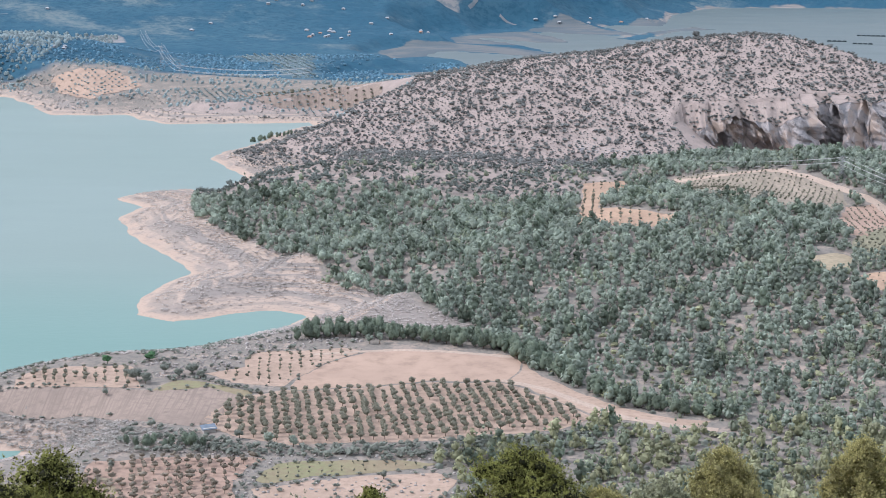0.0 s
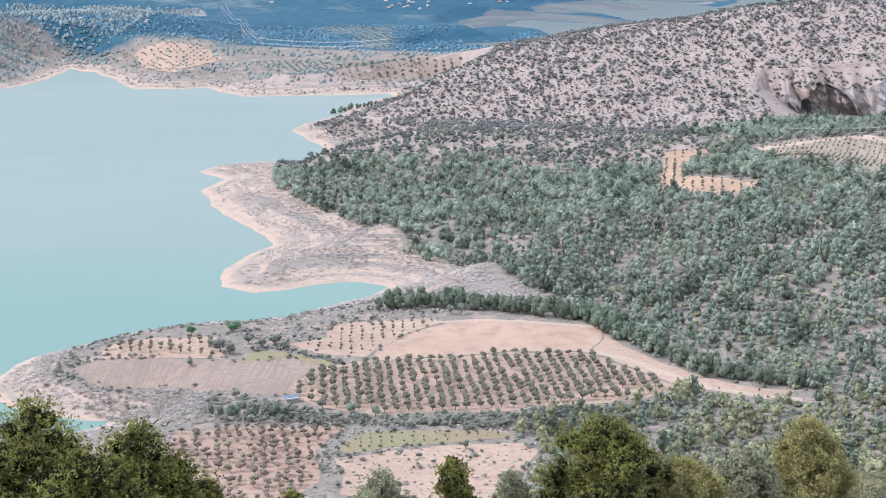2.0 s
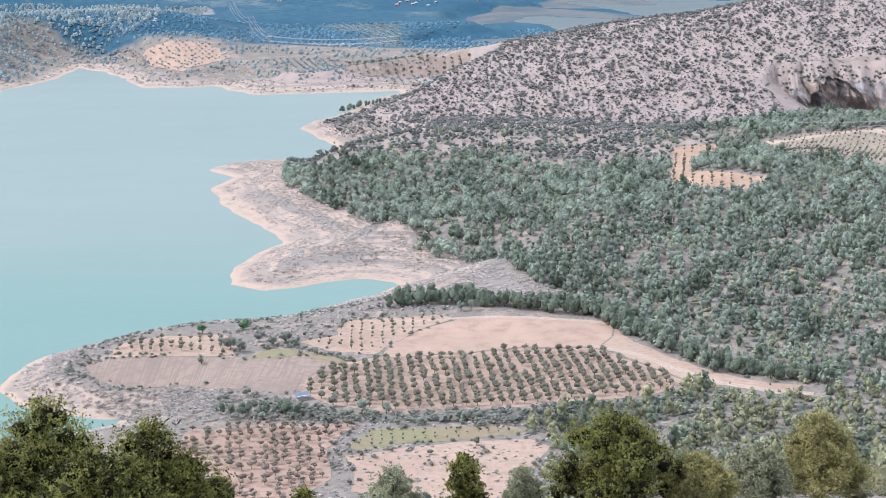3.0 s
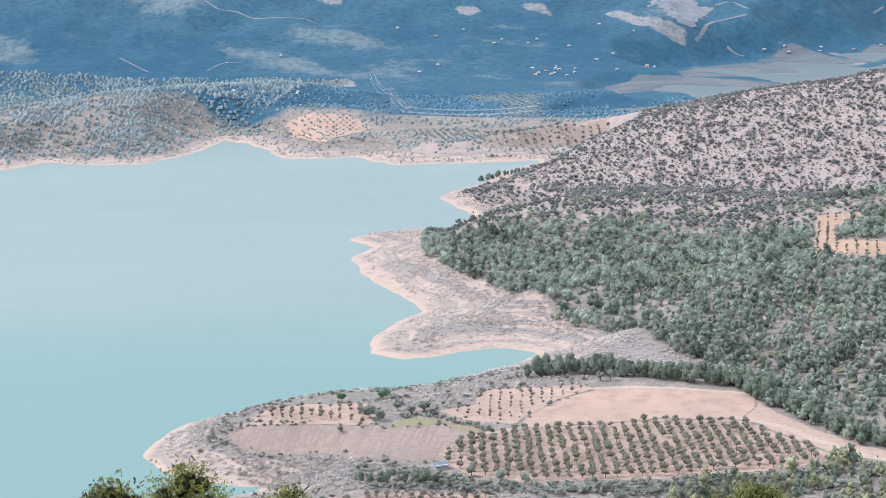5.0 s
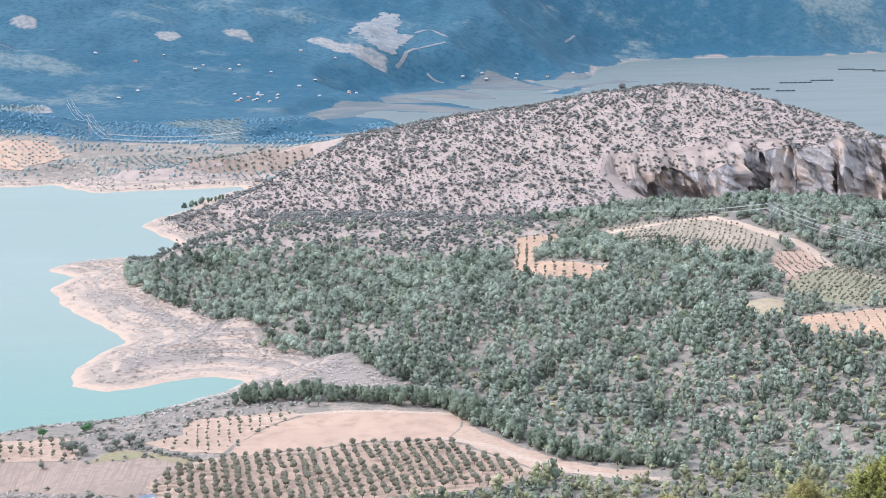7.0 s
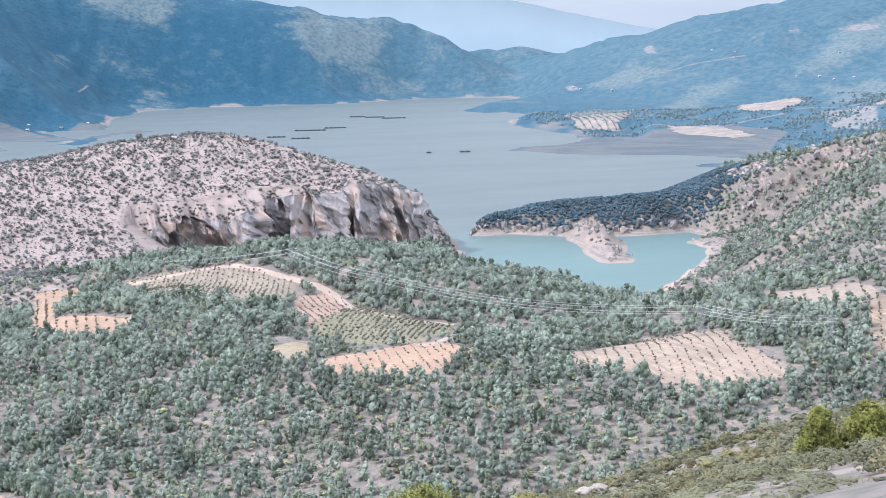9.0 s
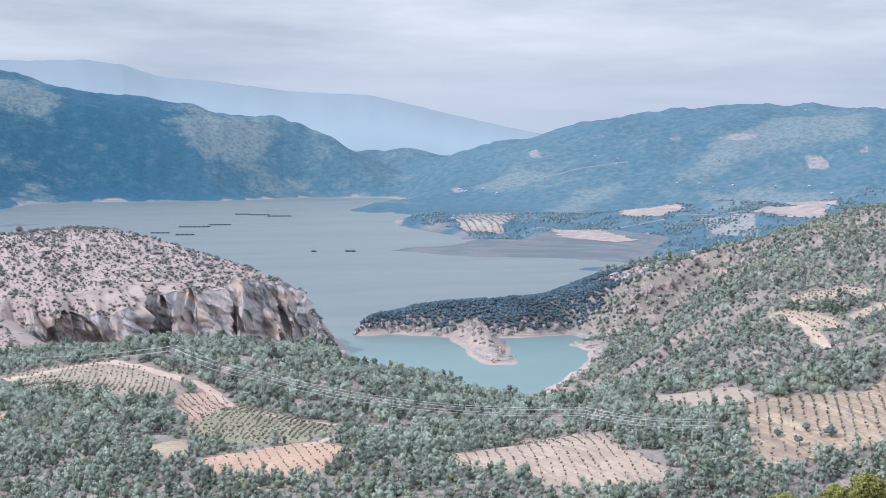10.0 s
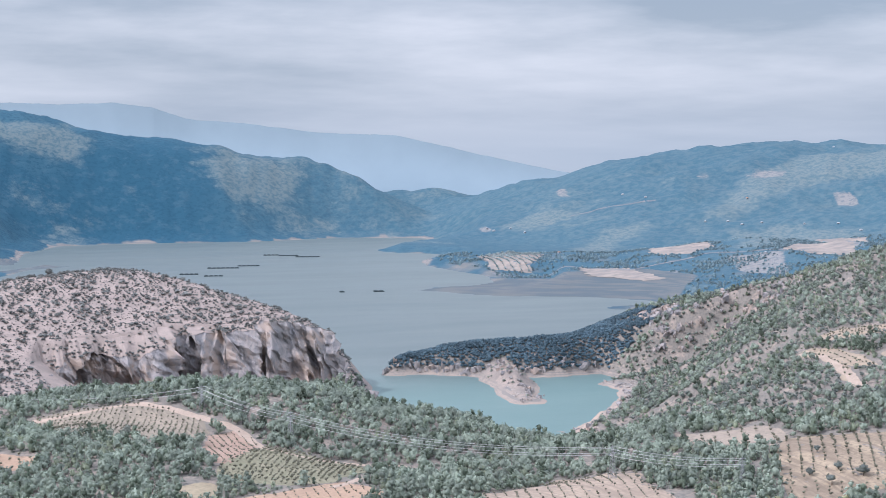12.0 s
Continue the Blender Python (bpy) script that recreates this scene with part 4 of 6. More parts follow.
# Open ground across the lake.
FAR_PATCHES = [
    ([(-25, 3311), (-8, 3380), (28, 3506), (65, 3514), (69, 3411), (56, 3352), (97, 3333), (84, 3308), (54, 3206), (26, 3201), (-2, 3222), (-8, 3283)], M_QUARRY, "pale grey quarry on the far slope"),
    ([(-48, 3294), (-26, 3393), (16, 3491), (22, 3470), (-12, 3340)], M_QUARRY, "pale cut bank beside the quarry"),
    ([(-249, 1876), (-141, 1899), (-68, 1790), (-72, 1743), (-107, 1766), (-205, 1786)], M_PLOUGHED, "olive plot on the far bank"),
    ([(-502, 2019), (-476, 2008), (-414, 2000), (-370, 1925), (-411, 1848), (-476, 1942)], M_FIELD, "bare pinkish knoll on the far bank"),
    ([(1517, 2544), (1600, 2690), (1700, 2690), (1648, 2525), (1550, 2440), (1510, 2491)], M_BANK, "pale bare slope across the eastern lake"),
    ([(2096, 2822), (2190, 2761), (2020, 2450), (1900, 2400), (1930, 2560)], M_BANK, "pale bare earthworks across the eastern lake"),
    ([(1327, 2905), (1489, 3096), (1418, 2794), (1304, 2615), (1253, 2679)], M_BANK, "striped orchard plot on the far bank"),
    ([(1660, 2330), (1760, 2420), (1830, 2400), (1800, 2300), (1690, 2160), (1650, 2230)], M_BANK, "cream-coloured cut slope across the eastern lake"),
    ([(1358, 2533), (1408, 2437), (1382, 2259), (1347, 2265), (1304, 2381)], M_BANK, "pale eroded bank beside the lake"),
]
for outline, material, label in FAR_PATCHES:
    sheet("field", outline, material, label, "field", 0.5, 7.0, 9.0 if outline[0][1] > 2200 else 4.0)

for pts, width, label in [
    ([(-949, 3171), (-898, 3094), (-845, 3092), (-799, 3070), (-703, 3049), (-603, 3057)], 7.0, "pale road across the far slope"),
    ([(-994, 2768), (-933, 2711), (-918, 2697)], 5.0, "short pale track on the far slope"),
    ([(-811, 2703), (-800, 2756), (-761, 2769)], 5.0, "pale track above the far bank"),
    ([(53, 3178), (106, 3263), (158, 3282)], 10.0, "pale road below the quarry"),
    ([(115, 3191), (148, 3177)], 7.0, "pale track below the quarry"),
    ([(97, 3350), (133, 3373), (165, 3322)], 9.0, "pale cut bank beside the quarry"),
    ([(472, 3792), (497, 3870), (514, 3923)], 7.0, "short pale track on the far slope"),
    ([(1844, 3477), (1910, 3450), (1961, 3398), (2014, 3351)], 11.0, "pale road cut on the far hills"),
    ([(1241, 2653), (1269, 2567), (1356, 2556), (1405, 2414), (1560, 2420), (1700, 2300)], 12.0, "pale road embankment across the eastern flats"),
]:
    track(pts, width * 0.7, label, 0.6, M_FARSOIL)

# ---- plants ----
RNG = np.random.RandomState(5)
ICO = bmesh.new()
bmesh.ops.create_icosphere(ICO, subdivisions=1, radius=1.0)
ICO_V = np.array([tuple(q.co) for q in ICO.verts])
ICO_F = np.array([[q.index for q in f.verts] for f in ICO.faces])
ICO.free()


def lump(centre, size, rng):
    """A rough knobby core."""
    return ICO_V * size * rng.uniform(0.75, 1.15, (len(ICO_V), 1)) + centre, ICO_F


def tufts(points, normals, size, rng):
    """Loose leaf tufts: one leaning three-cornered leaf spray at each point."""
    n = len(points)
    nv = normals + rng.normal(0, 0.4, (n, 3))
    nv /= np.linalg.norm(nv, axis=1)[:, None]
    a = np.cross(nv, rng.normal(0, 1, (n, 3)))
    a /= np.linalg.norm(a, axis=1)[:, None]
    b = np.cross(nv, a)
    s = size * rng.uniform(0.6, 1.3, (n, 1))
    v = np.stack([points + a * s, points - 0.5 * a * s + 0.87 * b * s, points - 0.5 * a * s - 0.87 * b * s], 1)
    v += nv[:, None] * rng.uniform(-0.3, 0.3, (n, 3, 1)) * s[:, None]
    return v.reshape(-1, 3), np.arange(3 * n).reshape(-1, 3)


def stem(points, radii, sides=5):
    """A tapered tube through points."""
    p = np.array(points, float)
    vs, fs = [], []
    for i, (q, r) in enumerate(zip(p, radii)):
        d = p[min(i + 1, len(p) - 1)] - p[max(i - 1, 0)]
        d /= np.linalg.norm(d)
        a = np.cross(d, (0.3, 1, 0.2))
        a /= np.linalg.norm(a)
        b = np.cross(d, a)
        t = np.arange(sides) * 2 * np.pi / sides
        vs.append(q + r * (np.cos(t)[:, None] * a + np.sin(t)[:, None] * b))
    g = grid_faces(len(p), sides, True)
    tri = np.concatenate([g[:, [0, 1, 2]], g[:, [0, 2, 3]]])
    return np.concatenate(vs), tri


def join(parts):
    vs, fs, k = [], [], 0
    for v, f in parts:
        vs.append(v)
        fs.append(np.asarray(f) + k)
        k += len(v)
    return np.concatenate(vs), np.concatenate(fs)


def crown_shape(kind, count, size, rng, lumps=5, core=0.84):
    """Leafy lumps with loose tufts, in a box 1 high and about 1 wide, standing on z = 0. Returns verts, faces."""
    jit = lambda k: rng.uniform(-k, k)
    if kind == "pine":      # layered crown on a short bare stem
        zs = np.linspace(0.32, 0.76, lumps)
        blobs = [((jit(0.20), jit(0.20), z), rng.uniform(0.36, 0.46) * (1.25 - 0.75 * z)) for z in zs]
        flat = 0.8
    elif kind == "young":   # narrow pointed young pine
        blobs = [((jit(0.03), jit(0.03), z), 0.44 * (1.02 - z) + 0.05) for z in np.linspace(0.2, 0.86, lumps)]
        flat = 0.95
    elif kind == "olive":   # round head on a short stem
        blobs = [((jit(0.22), jit(0.22), rng.uniform(0.36, 0.70)), rng.uniform(0.26, 0.36)) for _ in range(lumps)]
        flat = 0.85
    else:                   # low bush
        blobs = [((jit(0.25), jit(0.25), rng.uniform(0.25, 0.58)), rng.uniform(0.26, 0.38)) for _ in range(lumps)]
        flat = 0.85
    if lumps == 1:
        blobs = [((0, 0, 0.4), 0.46)]
    share = np.array([r * r for _, r in blobs])
    share = np.maximum(1, (count * share / share.sum()).astype(int))
    parts = []
    for (c, r), n in zip(blobs, share):
        v, f = lump(np.zeros(3), r * core, rng)
        parts.append((v * (1, 1, flat) + np.array(c), f))
        d = rng.normal(0, 1, (n, 3))
        d /= np.linalg.norm(d, axis=1)[:, None]
        d[:, 2] = np.where(d[:, 2] < -0.35, -d[:, 2], d[:, 2])
        pts = np.array(c) + d * r * (1, 1, flat) * rng.uniform(0.80, 1.16, (n, 1))
        parts.append(tufts(pts, d + (0, 0, 0.35), size, rng))
    return join(parts)


def templates(kind, count, size, number, seed, trunk=True, lumps=5, core=0.84):
    out = []
    for i in range(number):
        rng = np.random.RandomState(seed + i)
        parts = [crown_shape(kind, count, size, rng, lumps, core)]
        if trunk and kind != "bush":
            lean = rng.uniform(-0.06, 0.06, 2)
            parts.append(stem([(0, 0, -0.05), (lean[0], lean[1], 0.35), (lean[0] * 1.5, lean[1] * 1.5, 0.62)], (0.035, 0.028, 0.015), 3))
        out.append(join(parts))
    return out


def domes(number, seed):
    out = []
    for i in range(number):
        rng = np.random.RandomState(seed + i)
        t = np.arange(5) * 1.2566
        low = np.stack([np.cos(t), np.sin(t), 0 * t - 0.05], -1) * rng.uniform(0.38, 0.55, (5, 1))
        mid = np.stack([np.cos(t + 0.6), np.sin(t + 0.6), 0 * t], -1) * rng.uniform(0.3, 0.5, (5, 1)) + np.stack([0 * t, 0 * t, rng.uniform(0.4, 0.7, 5)], -1)
        g = grid_faces(2, 5, True)
        f = np.concatenate([g[:, [0, 1, 2]], g[:, [0, 2, 3]], [(5 + k, 5 + (k + 1) % 5, 10) for k in range(5)]])
        out.append((np.concatenate([low, mid, [(rng.uniform(-0.1, 0.1), rng.uniform(-0.1, 0.1), 1.0)]]), f))
    return out


def thicket(name, x, y, height, width, forms, material, label, category, seed=1, lift=0.0, z=None):
    """Many plants as one object: each a turned, scaled copy of one of the forms."""
    rng = np.random.RandomState(seed)
    n = len(x)
    if n == 0:
        return None
    z = (ground_z(x, y) if z is None else z) + lift
    pick, ang = rng.randint(0, len(forms), n), rng.uniform(0, 6.283, n)
    shade = np.clip(0.5 + 0.75 * rng.uniform(-0.5, 0.5, n) + 0.45 * wave(x, y, 75, 12.0, 3), 0, 1)
    V, F, S, k = [], [], [], 0
    for i, (fv, ff) in enumerate(forms):
        m = np.where(pick == i)[0]
        if not len(m):
            continue
        c, s, w, h = np.cos(ang[m])[:, None], np.sin(ang[m])[:, None], np.asarray(width)[m][:, None], np.asarray(height)[m][:, None]
        px = x[m][:, None] + w * (c * fv[None, :, 0] - s * fv[None, :, 1])
        py = y[m][:, None] + w * (s * fv[None, :, 0] + c * fv[None, :, 1])
        pz = z[m][:, None] + h * fv[None, :, 2]
        V.append(np.stack([px, py, pz], -1).reshape(-1, 3))
        F.append((ff[None] + (np.arange(len(m)) * len(fv))[:, None, None] + k).reshape(-1, 3))
        S.append(np.repeat(shade[m], len(fv)))
        k += len(m) * len(fv)
    me = mesh_from(name, np.concatenate(V), np.concatenate(F), material, True)
    put_attribute(me, "shade", np.concatenate(S))
    return tagged(new(name, me), label, category, kind="stuff")


def scatter(x0, x1, y0, y1, gap, seed):
    """Jittered places on a square net."""
    rng = np.random.RandomState(seed)
    gx, gy = np.meshgrid(np.arange(x0, x1, gap), np.arange(y0, y1, gap))
    gx = gx + rng.uniform(-0.48, 0.48, gx.shape) * gap
    gy = gy + rng.uniform(-0.48, 0.48, gy.shape) * gap
    return gx.ravel(), gy.ravel()


def in_view(x, y, lo=-27.5, hi=44.0):
    a = np.degrees(np.arctan2(x, y))
    return (a > lo) & (a < hi)


def off_fields(x, y, margin=1.5):
    ok = np.ones(x.shape, bool)
    for outline, *_ in FIELDS:
        xs, ys = [p[0] for p in outline], [p[1] for p in outline]
        box = (x > min(xs) - 6) & (x < max(xs) + 6) & (y > min(ys) - 6) & (y < max(ys) + 6)
        i = np.where(box)[0]
        if len(i):
            ok[i] &= signed(x[i], y[i], outline) < -margin
    for pts, width, _ in TRACKS:
        d, _v = near_line(x, y, [(*p, 0) for p in pts])
        ok &= d > width * 0.5 + 2.0
    return ok


BAND_SOUTH = [(-199, 665), (-161, 657), (-128, 635), (-102, 622), (-76, 604), (-39, 605), (-2, 608), (20, 614), (60, 622), (70, 600), (-2, 589), (-70, 592), (-112, 597), (-135, 594), (-172, 630), (-191, 643)]
HEADLAND = [(-260, 640), (-260, 800), (-90, 850), (44, 733), (38, 716), (59, 678), (78, 652), (102, 637), (114, 632), (98, 625), (70, 640), (49, 622), (20, 612), (-2, 606), (-2, 500), (-150, 500)]

# woods: pines over all the wooded land this side of the lake
x, y = scatter(-260, 1180, 330, 1640, 4.9, 11)
m = in_view(x, y) & off_fields(x, y)
x, y = x[m], y[m]
z, s, r = ground_z(x, y), shore(x, y), np.hypot(x, y)
rk, br = rocky(x, y), bare_ridge(x, y)
head = inside(x, y, HEADLAND)
belt = belt_of(x, y, z, s)
patchy = wave(x, y, 70, 13.0, 3)
pick = RNG.uniform(0, 1, len(x))
wood = ((belt < 0.3) | (y < 1250) & (x < 60)) & ~inside(x, y, CAPE_BRUSH) & (s > 9) & ~head & (rk < 0.5) & (r < np.where(x > 400, 1800, 1620)) & (r > 380) & ~inside(x, y, ISLET)
dense = np.clip(np.where(x > 90, 0.92, 0.80) + 0.95 * patchy, np.where((r < 900) & (x > 60), np.where(r < 600, 0.80, 0.55), 0.40), 0.94) * (1 - 0.4 * br)
dense = np.where((x > 540) & (x < 880) & (y > 1395), 0.0, dense)
wood &= pick < dense
low = (r < 470 + 60 * wave(x, y, 80, 14.0, 2)) | ((r < 800) & (RNG.uniform(0, 1, len(x)) < 0.22))
young_zone = ((r < 720) & (wave(x, y, 60, 15.0, 2) > -0.1)) | (wave(x, y, 55, 15.0, 2) > 0.35)
kinds = np.where(low, 2, np.where(young_zone & (RNG.uniform(0, 1, len(x)) < 0.6), 1, np.where((br > 0.3) | ((x > 560) & (y > 760) & (y < 1380) & (RNG.uniform(0, 1, len(x)) < 0.55)), 3, 0)))
hsz = np.where((x > 560) & (y > 760) & (y < 1380), 0.78, 1.0) * (0.55 + 0.75 * RNG.uniform(0, 1, len(x)) ** 1.3) * np.interp(r, [400, 750], [0.85, 1.0])
PINES_FINE, PINES_COARSE = templates("pine", 34, 0.14, 8, 100, lumps=2), templates("pine", 24, 0.15, 7, 120, lumps=1)
YOUNG, BUSH_FORM, ROUND = templates("young", 20, 0.15, 5, 140, lumps=2), templates("bush", 22, 0.16, 6, 160, lumps=2), templates("olive", 20, 0.15, 5, 180, lumps=2)
kinds = np.where((kinds == 0) & (RNG.uniform(0, 1, len(x)) < 0.16), 4, kinds)
i = wood & (kinds == 4)
thicket("dark_pines", x[i], y[i], 8.6 * hsz[i], 6.2 * hsz[i], PINES_FINE, M_EDGEPINE, "taller dark pines standing in the wood", "wood", 55)
for k0, k1, forms, seed in ((0, 640, PINES_FINE, 20), (640, 900, PINES_FINE, 21), (900, 9999, PINES_COARSE, 22)):
    i = wood & (kinds == 0) & (r >= k0) & (r < k1)
    thicket("pine_wood", x[i], y[i], 7.6 * hsz[i], 5.7 * hsz[i], forms, M_OLIVEPINE if k1 == 640 else M_PINE, "dense grey-green pine wood on the hills", "wood", seed)
i = wood & (kinds == 1)
thicket("young_pines", x[i], y[i], 6.5 * hsz[i], 5.0 * hsz[i], YOUNG, M_YOUNG, "lighter green young pines in the wood", "wood", 23)
i = wood & (kinds == 3)
thicket("round_trees", x[i], y[i], 4.6 * hsz[i], 5.4 * hsz[i], ROUND, M_ROUND, "round grey-green trees on stony ground", "wood", 24)
i = wood & (kinds == 2)
thicket("maquis", x[i], y[i], 3.4 * hsz[i], 4.6 * hsz[i], BUSH_FORM, M_OLIVEPINE, "grey-green maquis on the lower hillside", "bushes", 25)
# the promontory's close wood, cloud shade and haze put into its leaf colour
x2, y2 = scatter(560, 890, 1400, 1600, 3.3, 12)
s2 = shore(x2, y2)
m = (s2 > 6) & (bare_ridge(x2, y2) < 0.6) & ~inside(x2, y2, ISLET)
x2, y2 = x2[m], y2[m]
h2 = RNG.uniform(0.6, 1.15, len(x2))
thicket("promontory_wood", x2, y2, 4.6 * h2, 5.4 * h2, PINES_COARSE, M_CLOUDSHADEPINE, "close wood on the promontory, coloured as under cloud shade", "wood", 44)
# undergrowth between the pines
x2, y2 = scatter(-200, 1100, 330, 1560, 6.4, 31)
m = in_view(x2, y2) & off_fields(x2, y2)
x2, y2 = x2[m], y2[m]
s2 = shore(x2, y2)
m = (RNG.uniform(0, 1, len(x2)) < np.interp(np.hypot(x2, y2), [500, 1000], [0.85, 0.4])) & (belt_of(x2, y2, 0, s2) < 0.4) & (s2 > 4) & ~inside(x2, y2, HEADLAND) & (rocky(x2, y2) < 0.4)
x2, y2 = x2[m], y2[m]
h2 = RNG.uniform(0.6, 1.3, len(x2))
thicket("undergrowth", x2, y2, 1.6 * h2, 3.6 * h2, domes(8, 200), M_MAQUIS, "low grey-green undergrowth between the pines", "bushes", 26)

# the rocky hill: scattered dark bushes
x, y = scatter(-220, 530, 1210, 1740, 4.3, 41)
m = in_view(x, y)
x, y = x[m], y[m]
s, rk = shore(x, y), rocky(x, y)
cd, _v = near_line(x, y, [(*p, 0) for p in CLIFF_BACK])
south = inside(x, y, CLIFF_BACK + [(600, 1350), (600, 1200), (240, 1200)])
m = (rk > 0.4) & (s > 20) & (cd > 12) & ~south & (RNG.uniform(0, 1, len(x)) < 0.56 + 0.35 * wave(x, y, 60, 16.0, 3))
x, y = x[m], y[m]
h = 0.38 + 0.85 * RNG.uniform(0, 1, len(x)) ** 2.0
thicket("hill_bushes", x, y, 3.7 * h, 5.0 * h, templates("bush", 11, 0.22, 7, 220, lumps=1), M_HILL, "dark bushes scattered over the pale rocky hill", "bushes", 27)
x, y = scatter(-220, 520, 1220, 1740, 4.6, 42)
m = in_view(x, y)
x, y = x[m], y[m]
s, rk = shore(x, y), rocky(x, y)
m = (rk > 0.3) & (s > 14) & ~inside(x, y, CLIFF_BACK + [(600, 1350), (600, 1200), (240, 1200)])
x, y = x[m], y[m]
h = RNG.uniform(0.5, 1.3, len(x))
thicket("hill_scrub", x, y, 1.0 * h, 1.5 * h, templates("bush", 4, 0.3, 4, 240, lumps=1), M_HILL, "low grey scrub on the rocky hill", "bushes", 28)

# bushes on the rim above the cliff
rim = np.array([tuple(q.co) for q in lid_mesh.vertices]).reshape(len(lids), -1, 3)[1:8].reshape(-1, 3)
rim = rim[RNG.uniform(0, 1, len(rim)) < 0.21 + 0.14 * wave(rim[:, 0], rim[:, 1], 30, 24.0, 2)]
h = RNG.uniform(0.4, 1.2, len(rim))
thicket("rim_bushes", rim[:, 0], rim[:, 1], 3.2 * h, 4.2 * h, BUSH_FORM, M_HILL, "grey-green bushes on the rim of the cliff", "bushes", 43, -0.2, rim[:, 2])

# grey brush on the drawdown belt and round the headland
x, y = scatter(-280, 800, 600, 1560, 2.7, 51)
m = in_view(x, y) & off_fields(x, y, 0.5)
x, y = x[m], y[m]
s, z = shore(x, y), ground_z(x, y)
bt = belt_of(x, y, z, s)
m = (bt > 0.3) & (s > 9) & (RNG.uniform(0, 1, len(x)) < np.clip(0.30 + 0.9 * wave(x, y, 45, 17.0, 3) + 0.55 * step((s - 14) / 30), 0.04, 0.97))
m |= inside(x, y, HEADLAND) & (s > 6) & (s < 46) & (RNG.uniform(0, 1, len(x)) < 0.85)
x, y = x[m], y[m]
h = RNG.uniform(0.5, 1.4, len(x))
thicket("grey_brush", x, y, 1.0 * h, 2.5 * h, templates("bush", 16, 0.17, 6, 260, lumps=1, core=0.3), M_BRUSH, "grey leafless brush on the pale lake bank", "bushes", 29)

# the shrubby band between the headland's fields and the lower groves
x, y = scatter(-210, 90, 570, 690, 3.4, 61)
m = inside(x, y, BAND_SOUTH) & off_fields(x, y, 0.5)
x, y = x[m], y[m]
h = RNG.uniform(0.6, 1.4, len(x))
east = RNG.uniform(0, 1, len(x)) < step((x + 150) / 70)
thicket("hedge_bushes", x[east], y[east], 3.0 * h[east], 3.8 * h[east], BUSH_FORM, M_MAQUIS, "grey-green bushes in the band between the fields", "bushes", 30)
thicket("grey_thicket", x[~east], y[~east], 1.8 * h[~east], 3.2 * h[~east], templates("bush", 26, 0.14, 6, 270, lumps=2, core=0.3), M_TWIGS, "grey leafless thicket near the inlet", "bushes", 31)
x, y = scatter(-215, -30, 672, 800, 3.3, 62)
m = off_fields(x, y, 1.0) & (shore(x, y) > 13) & (shore(x, y) < 48) & (RNG.uniform(0, 1, len(x)) < 0.65 + 0.5 * wave(x, y, 30, 25.0, 2))
x, y = x[m], y[m]
h = RNG.uniform(0.5, 1.2, len(x))
thicket("shore_bushes", x, y, 1.7 * h, 3.0 * h, BUSH_FORM, M_MAQUIS, "grey-green bushes along the headland's edge", "bushes", 32)

# far woods: small rounded crowns, too small to tell apart
FAR_FORM = domes(8, 280)


def carpet(name, box, gap, keep, high, wide, material, label, seed):
    """Woods over a stretch of land: keep(x, y, shore distance) gives the share of places that bear a tree."""
    x, y = scatter(*box, gap, seed)
    x, y = x[in_view(x, y)], y[in_view(x, y)]
    s = shore(x, y)
    rng = np.random.RandomState(seed)
    m = rng.uniform(0, 1, len(x)) < keep(x, y, s)
    for outline in [q[0] for q in FAR_PATCHES] + SILT_FLATS:
        m &= signed(x, y, outline) < 1
    x, y = x[m], y[m]
    h = rng.uniform(0.55, 1.3, len(x))
    thicket(name, x, y, high * h, wide * h, FAR_FORM, material, label, "wood", seed)


def clump(x, y, size, seed, base, span=0.9):
    return np.clip(base + span * wave(x, y, size, seed, 4), 0, 1)


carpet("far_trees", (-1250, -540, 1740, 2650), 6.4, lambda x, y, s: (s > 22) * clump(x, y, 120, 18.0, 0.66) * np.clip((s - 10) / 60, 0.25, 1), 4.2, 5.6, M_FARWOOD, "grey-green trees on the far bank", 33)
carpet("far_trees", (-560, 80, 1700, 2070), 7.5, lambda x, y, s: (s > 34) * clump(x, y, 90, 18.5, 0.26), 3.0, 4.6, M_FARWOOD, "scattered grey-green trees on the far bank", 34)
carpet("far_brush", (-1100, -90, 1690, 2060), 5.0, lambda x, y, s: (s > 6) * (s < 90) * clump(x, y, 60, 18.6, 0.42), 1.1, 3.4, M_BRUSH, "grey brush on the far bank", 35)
# crowns flattened to look lighter, and blued for haze
carpet("distant_trees", (-1500, 300, 2040, 2420), 8.0, lambda x, y, s: (s > 25) * (distant(x, y) > 0.5) * clump(x, y, 200, 18.2, 0.62, 1.1) * (1 - area_mask(x, y, CLEARINGS_AND_LIT_SLOPES, 40)), 2.4, 6.0, M_FARBLUE, "woods on the distant slope, coloured blue for haze", 38)
carpet("eastern_trees", (860, 2500, 1760, 3300), 8.0, lambda x, y, s: (s > 26) * (distant(x, y) < 0.7) * clump(x, y, 140, 18.4, 0.48, 1.3), 3.4, 5.6, M_EASTWOOD, "woods across the eastern lake, coloured blue-grey for haze", 41)


